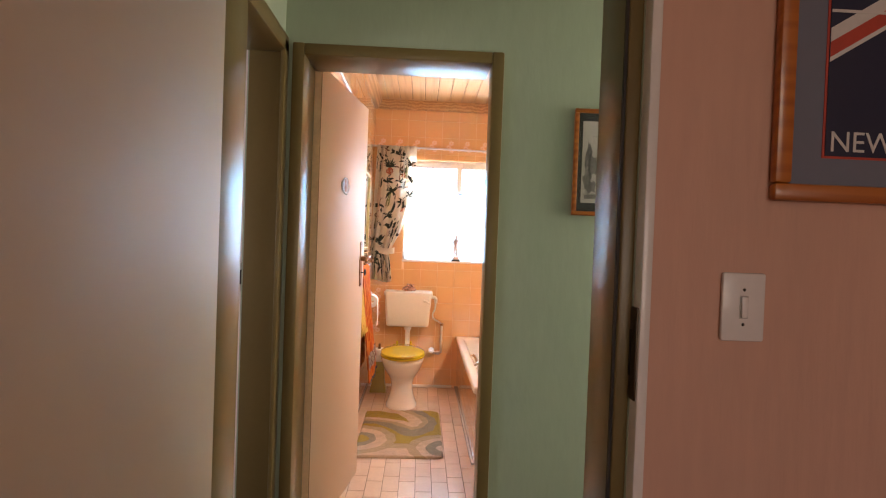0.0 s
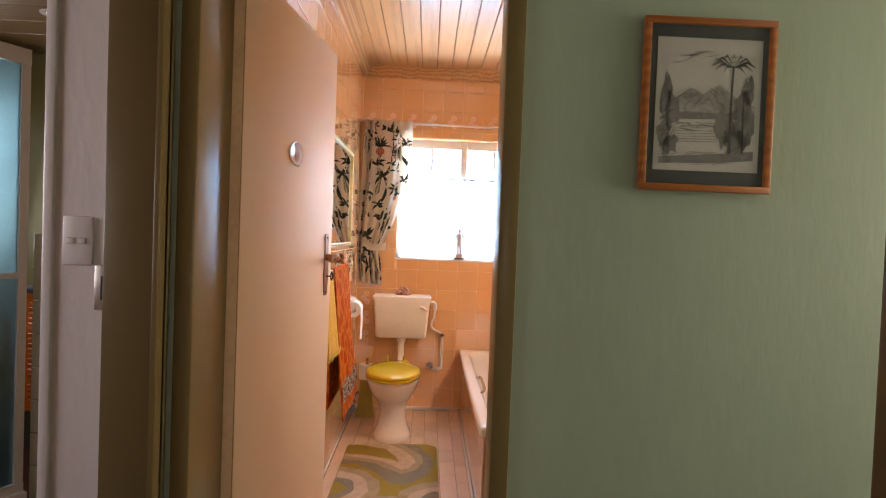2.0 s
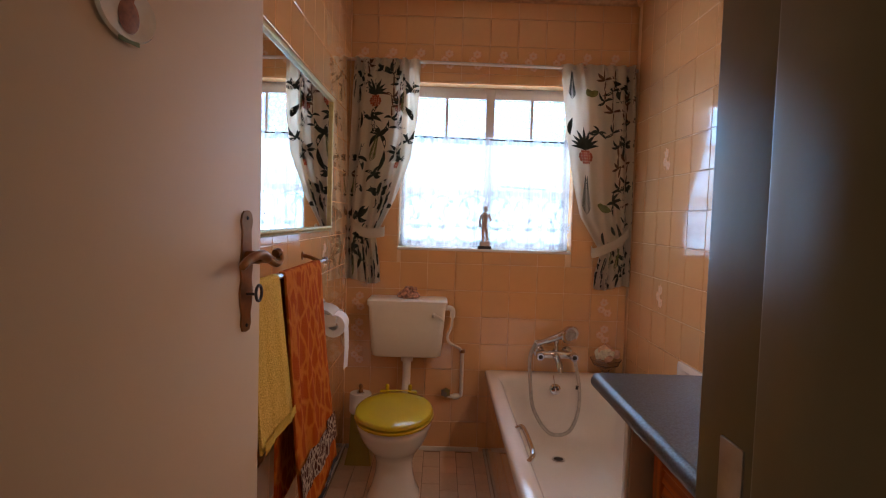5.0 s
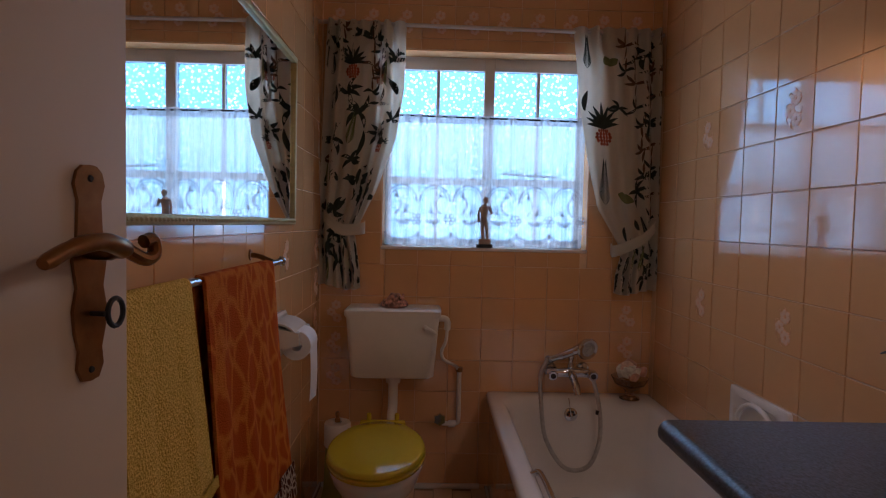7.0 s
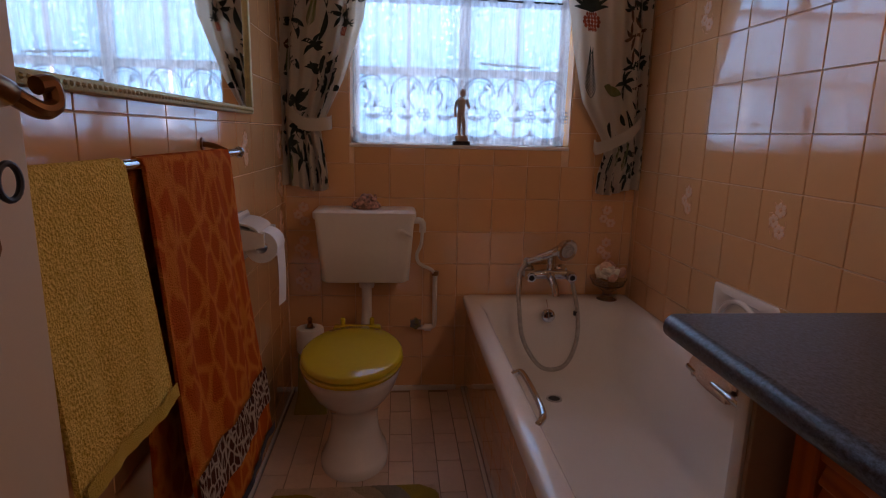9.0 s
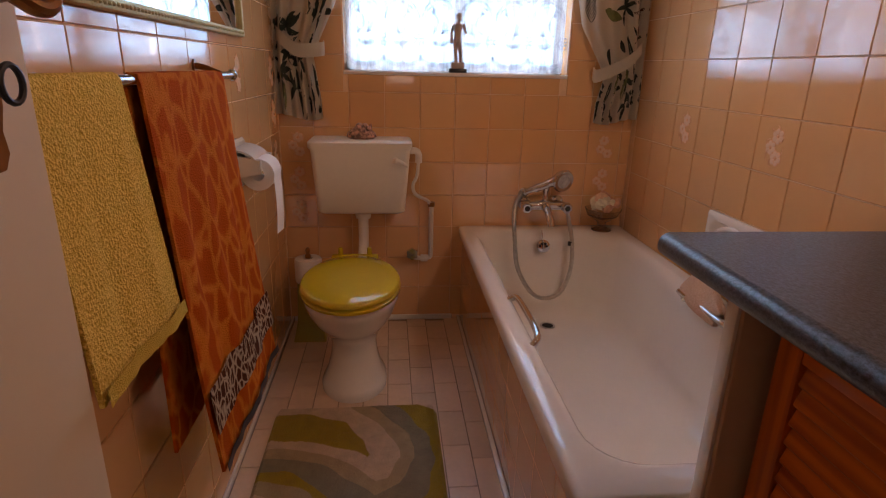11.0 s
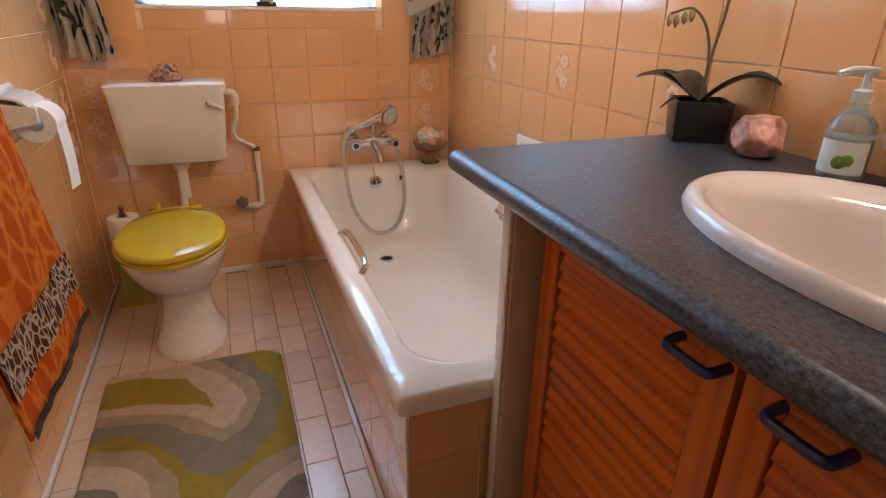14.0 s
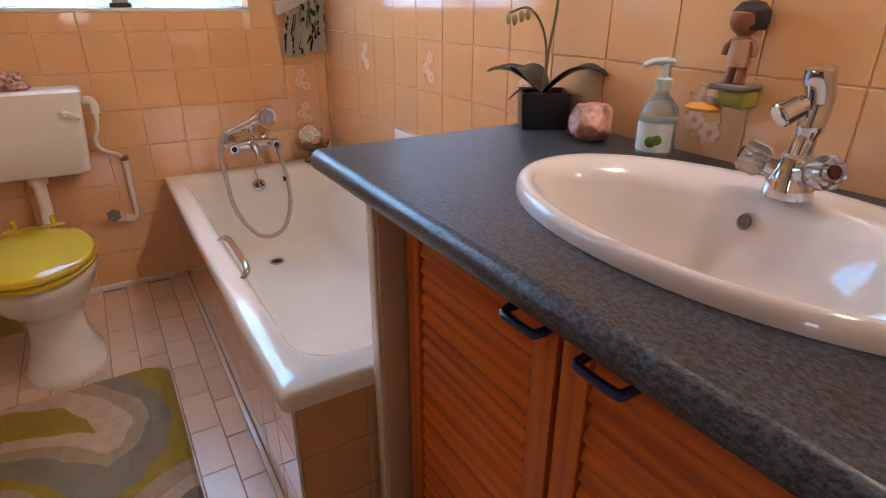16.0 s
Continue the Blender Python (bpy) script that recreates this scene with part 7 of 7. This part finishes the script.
kid(sc2, "cloth", sheet(lambda u, v: Vector((-1.62 + 0.5 * u, 4.7 + 0.02 * math.sin(u * 40), 1.98 - 0.74 * v)), 60, 8, 0.002), mat("dull_green_cloth", (0.16, 0.17, 0.10), 0.9, vary=0.5, scale=18, lohi=(0.4, 0.6)), sharp=60)

# ---- wall, floor and panel tiles ----
def tile_mesh(a, b, depth, bev, material, name, ripple=0.0):
    """A tile lying in its own xy plane, face up."""
    bm = bmesh.new()
    ha, hb_ = a / 2, b / 2
    loft([[(sx * ha, sy * hb_, 0) for sx, sy in ((-1, -1), (1, -1), (1, 1), (-1, 1))], [(sx * ha, sy * hb_, depth - bev) for sx, sy in ((-1, -1), (1, -1), (1, 1), (-1, 1))], [(sx * (ha - bev), sy * (hb_ - bev), depth) for sx, sy in ((-1, -1), (1, -1), (1, 1), (-1, 1))]], bm)
    me = bpy.data.meshes.new(name)
    bmesh.ops.recalc_face_normals(bm, faces=bm.faces)
    bm.to_mesh(me)
    bm.free()
    me.materials.append(material)
    return me


def motif_mesh():
    """A spray of three pale blossoms with reddish outlines and a few curled stems."""
    bm = bmesh.new()
    rr_ = random.Random(5)
    for fx, fy, r in ((0.006, 0.026, 0.0165), (-0.013, -0.004, 0.0150), (0.010, -0.028, 0.0160)):
        a0 = rr_.random()
        for k in range(6):
            a = k * 1.047 + a0
            cx_, cy_ = fx + r * 0.72 * math.cos(a), fy + r * 0.72 * math.sin(a)
            n0 = len(bm.faces)
            lathe([(r * 0.56, 0.0), (r * 0.54, 0.0005), (0.0004, 0.0006)], (cx_, cy_, 0), 10, bm=bm)
            bm.faces.ensure_lookup_table()
            for f in bm.faces[n0:]:
                f.material_index = 1
            lathe([(r * 0.45, 0.0002), (r * 0.42, 0.0009), (r * 0.25, 0.0013), (0.0005, 0.0012)], (cx_, cy_, 0), 10, bm=bm)
        n0 = len(bm.faces)
        lathe([(r * 0.22, 0.0008), (r * 0.16, 0.0016), (0.0004, 0.0018)], (fx, fy, 0), 8, bm=bm)
        bm.faces.ensure_lookup_table()
        for f in bm.faces[n0:]:
            f.material_index = 1
    n0 = len(bm.faces)
    for k in range(8):
        a = k * 0.785 + 0.3
        tube([(0.020 * math.cos(a), 0.036 * math.sin(a), 0.0003), (0.030 * math.cos(a + 0.2), 0.049 * math.sin(a + 0.2), 0.0003), (0.028 * math.cos(a + 0.5), 0.053 * math.sin(a + 0.5), 0.0003)], [0.0016, 0.0013, 0.0007], 5, bm)
    bm.faces.ensure_lookup_table()
    for f in bm.faces[n0:]:
        f.material_index = 1
    me = bpy.data.meshes.new("flower_motif")
    bm.to_mesh(me)
    bm.free()
    me.materials.append(M_motif)
    me.materials.append(M_motif_line)
    return me


MOTIF = motif_mesh()
tr = random.Random(21)
TO_LEFT, TO_RIGHT, TO_BACK = pose(0, 0, 0, 90, 0, 90), pose(0, 0, 0, 90, 0, -90), pose(0, 0, 0, 90, 0, 0)


def lay(wall, me, name, at, turn, flower=False, wob=0.25):
    ob = new(name, me)
    ob.parent = wall
    ob.matrix_basis = Matrix.Translation(at) @ turn @ pose(0, 0, 0, tr.uniform(-wob, wob), tr.uniform(-wob, wob), 0)
    if flower:
        f = new("flower_motif", MOTIF)
        f.parent = ob
        f.matrix_basis = pose(0, 0, 0.0042, 0, 0, tr.choice((0, 0, 15))) @ Matrix.Diagonal((1.2, 1.1, 1, 1))
    return ob


# back wall
PXB, PZB = 0.1475, 0.1440
back_me = tile_mesh(PXB - 0.003, PZB - 0.003, 0.004, 0.0012, M_tile, "wall_tile_back")
cols = [0.418 + PXB * (k + 0.5) for k in range(-3, 7)]
back_rows = [1.025 + PZB * (k + 0.5) for k in range(-8, 10)]
for j, z in enumerate(back_rows):
    for i, x in enumerate(cols):
        if z < 0.02 or z > 2.47:
            continue
        if x > 0.80 and z < 0.42:
            continue
        if 0.15 < x < 1.26 and WZ0 - 0.02 < z < WZ1 + 0.02:
            continue
        deco = (i in (0, 9) and 0.45 < z < 0.95) or (2.09 < z < 2.24)
        lay(wall_back, back_me, "tile", (x, BW, z), TO_BACK, deco)
# cut pieces beside the reveal and the window soffit
soff = tile_mesh(WX1 - WX0 - 0.004, 0.10, 0.004, 0.001, M_tile, "soffit_tile")
lay(wall_back, soff, "tile", ((WX0 + WX1) / 2, BW + 0.05, WZ1), pose(0, 0, 0, 180, 0, 0), wob=0)
jam = tile_mesh(0.10, WZ1 - WZ0 - 0.004, 0.004, 0.001, M_tile, "reveal_tile")
lay(wall_back, jam, "tile", (WX0, BW + 0.05, (WZ0 + WZ1) / 2), TO_LEFT, wob=0)
lay(wall_back, jam, "tile", (WX1, BW + 0.05, (WZ0 + WZ1) / 2), TO_RIGHT, wob=0)
cut_r = tile_mesh(0.113, PZB - 0.003, 0.004, 0.0012, M_tile, "cut_tile")
cut_l = tile_mesh(0.125, PZB - 0.003, 0.004, 0.0012, M_tile, "cut_tile")
cut_end = tile_mesh(0.040, PZB - 0.003, 0.004, 0.0012, M_tile, "cut_tile")
cut_low = tile_mesh(PXB - 0.003, 0.066, 0.004, 0.0012, M_tile, "cut_tile")
cut_top = tile_mesh(PXB - 0.003, 0.044, 0.004, 0.0012, M_tile, "cut_tile")
for z in back_rows:
    if WZ0 - 0.02 < z < WZ1 + 0.02:
        lay(wall_back, cut_r, "tile", (1.2445, BW, z), TO_BACK)
        lay(wall_back, cut_l, "tile", (0.1875, BW, z), TO_BACK)
    if 0.42 < z < 2.47:
        lay(wall_back, cut_end, "tile", (1.4725, BW, z), TO_BACK)
for x in cols:
    if 0.30 < x < 1.12:
        lay(wall_back, cut_low, "tile", (x, BW, 1.0595), TO_BACK, wob=0.05)
        lay(wall_back, cut_top, "tile", (x, BW, 2.0095), TO_BACK)

# side walls
PYS, PZS = 0.1635, 0.1545
side_me = tile_mesh(PYS - 0.003, PZS - 0.003, 0.004, 0.0012, M_tile, "wall_tile_side")
right_flowers = {(4.62, 0.94), (5.11, 0.94), (5.11, 1.56), (3.70, 0.94), (4.13, 0.94), (4.62, 1.56), (4.13, 1.56)}
for wall, X, turn in ((wall_right, RW, TO_RIGHT), (wall_left, LW, TO_LEFT)):
    for j in range(-7, 10):
        z = 1.019 + PZS * (j + 0.5)
        for i in range(-8, 8):
            y = 4.403 + PYS * (i + 0.5)
            if z > 2.47 or z < 0.01 or y < FW or y > BW - 0.03:
                continue
            if wall is wall_right and z < 0.42:
                continue
            if wall is wall_right and z < CT - 0.05 and y < 3.98:
                continue
            deco = any(abs(y - fy) < 0.082 and abs(z - fz) < 0.08 for fy, fz in right_flowers) if wall is wall_right else (j == 0 and i in (3, 6)) or (i == 6 and -4 < j < 0)
            lay(wall, side_me, "tile", (X, y, z), turn, deco)

# bath panel
pan_me = tile_mesh(0.1505, 0.1385, 0.004, 0.0012, M_tile, "panel_tile")
for k in range(11):
    for j in range(3):
        lay(bath, pan_me, "panel_tile", Vector((X0 + 0.022, Y0 + 0.095 + k * 0.1525, 0.071 + j * 0.1405)) - bath.location, TO_RIGHT)
end_me = tile_mesh(0.1475, 0.1385, 0.004, 0.0012, M_tile, "panel_tile_end")
for j in range(3):
    lay(bath, end_me, "panel_tile", Vector((X0 + 0.099, Y0 + 0.02, 0.071 + j * 0.1405)) - bath.location, TO_BACK)
end2 = tile_mesh(0.040, 0.1385, 0.004, 0.0012, M_tile, "panel_tile_cut")
for j in range(3):
    lay(bath, end2, "panel_tile", Vector((X0 + 0.194, Y0 + 0.02, 0.071 + j * 0.1405)) - bath.location, TO_BACK)

# floor: small brick-laid cream tiles
FA, FB = 0.086, 0.182
fl_me = tile_mesh(FA - 0.0025, FB - 0.0025, 0.006, 0.001, M_floor_tile, "floor_tile")
for i in range(-1, 9):
    x = 0.038 + FA * i + 0.001
    if x < LW - 0.03 or x > 0.76:
        continue
    for j in range(15):
        y = 3.02 + FB * (j + (0.5 if i % 2 else 0.15))
        if y < BW + 0.05:
            lay(floor_bath, fl_me, "floor_tile", (x, y, -0.006), Matrix(), wob=0.12)
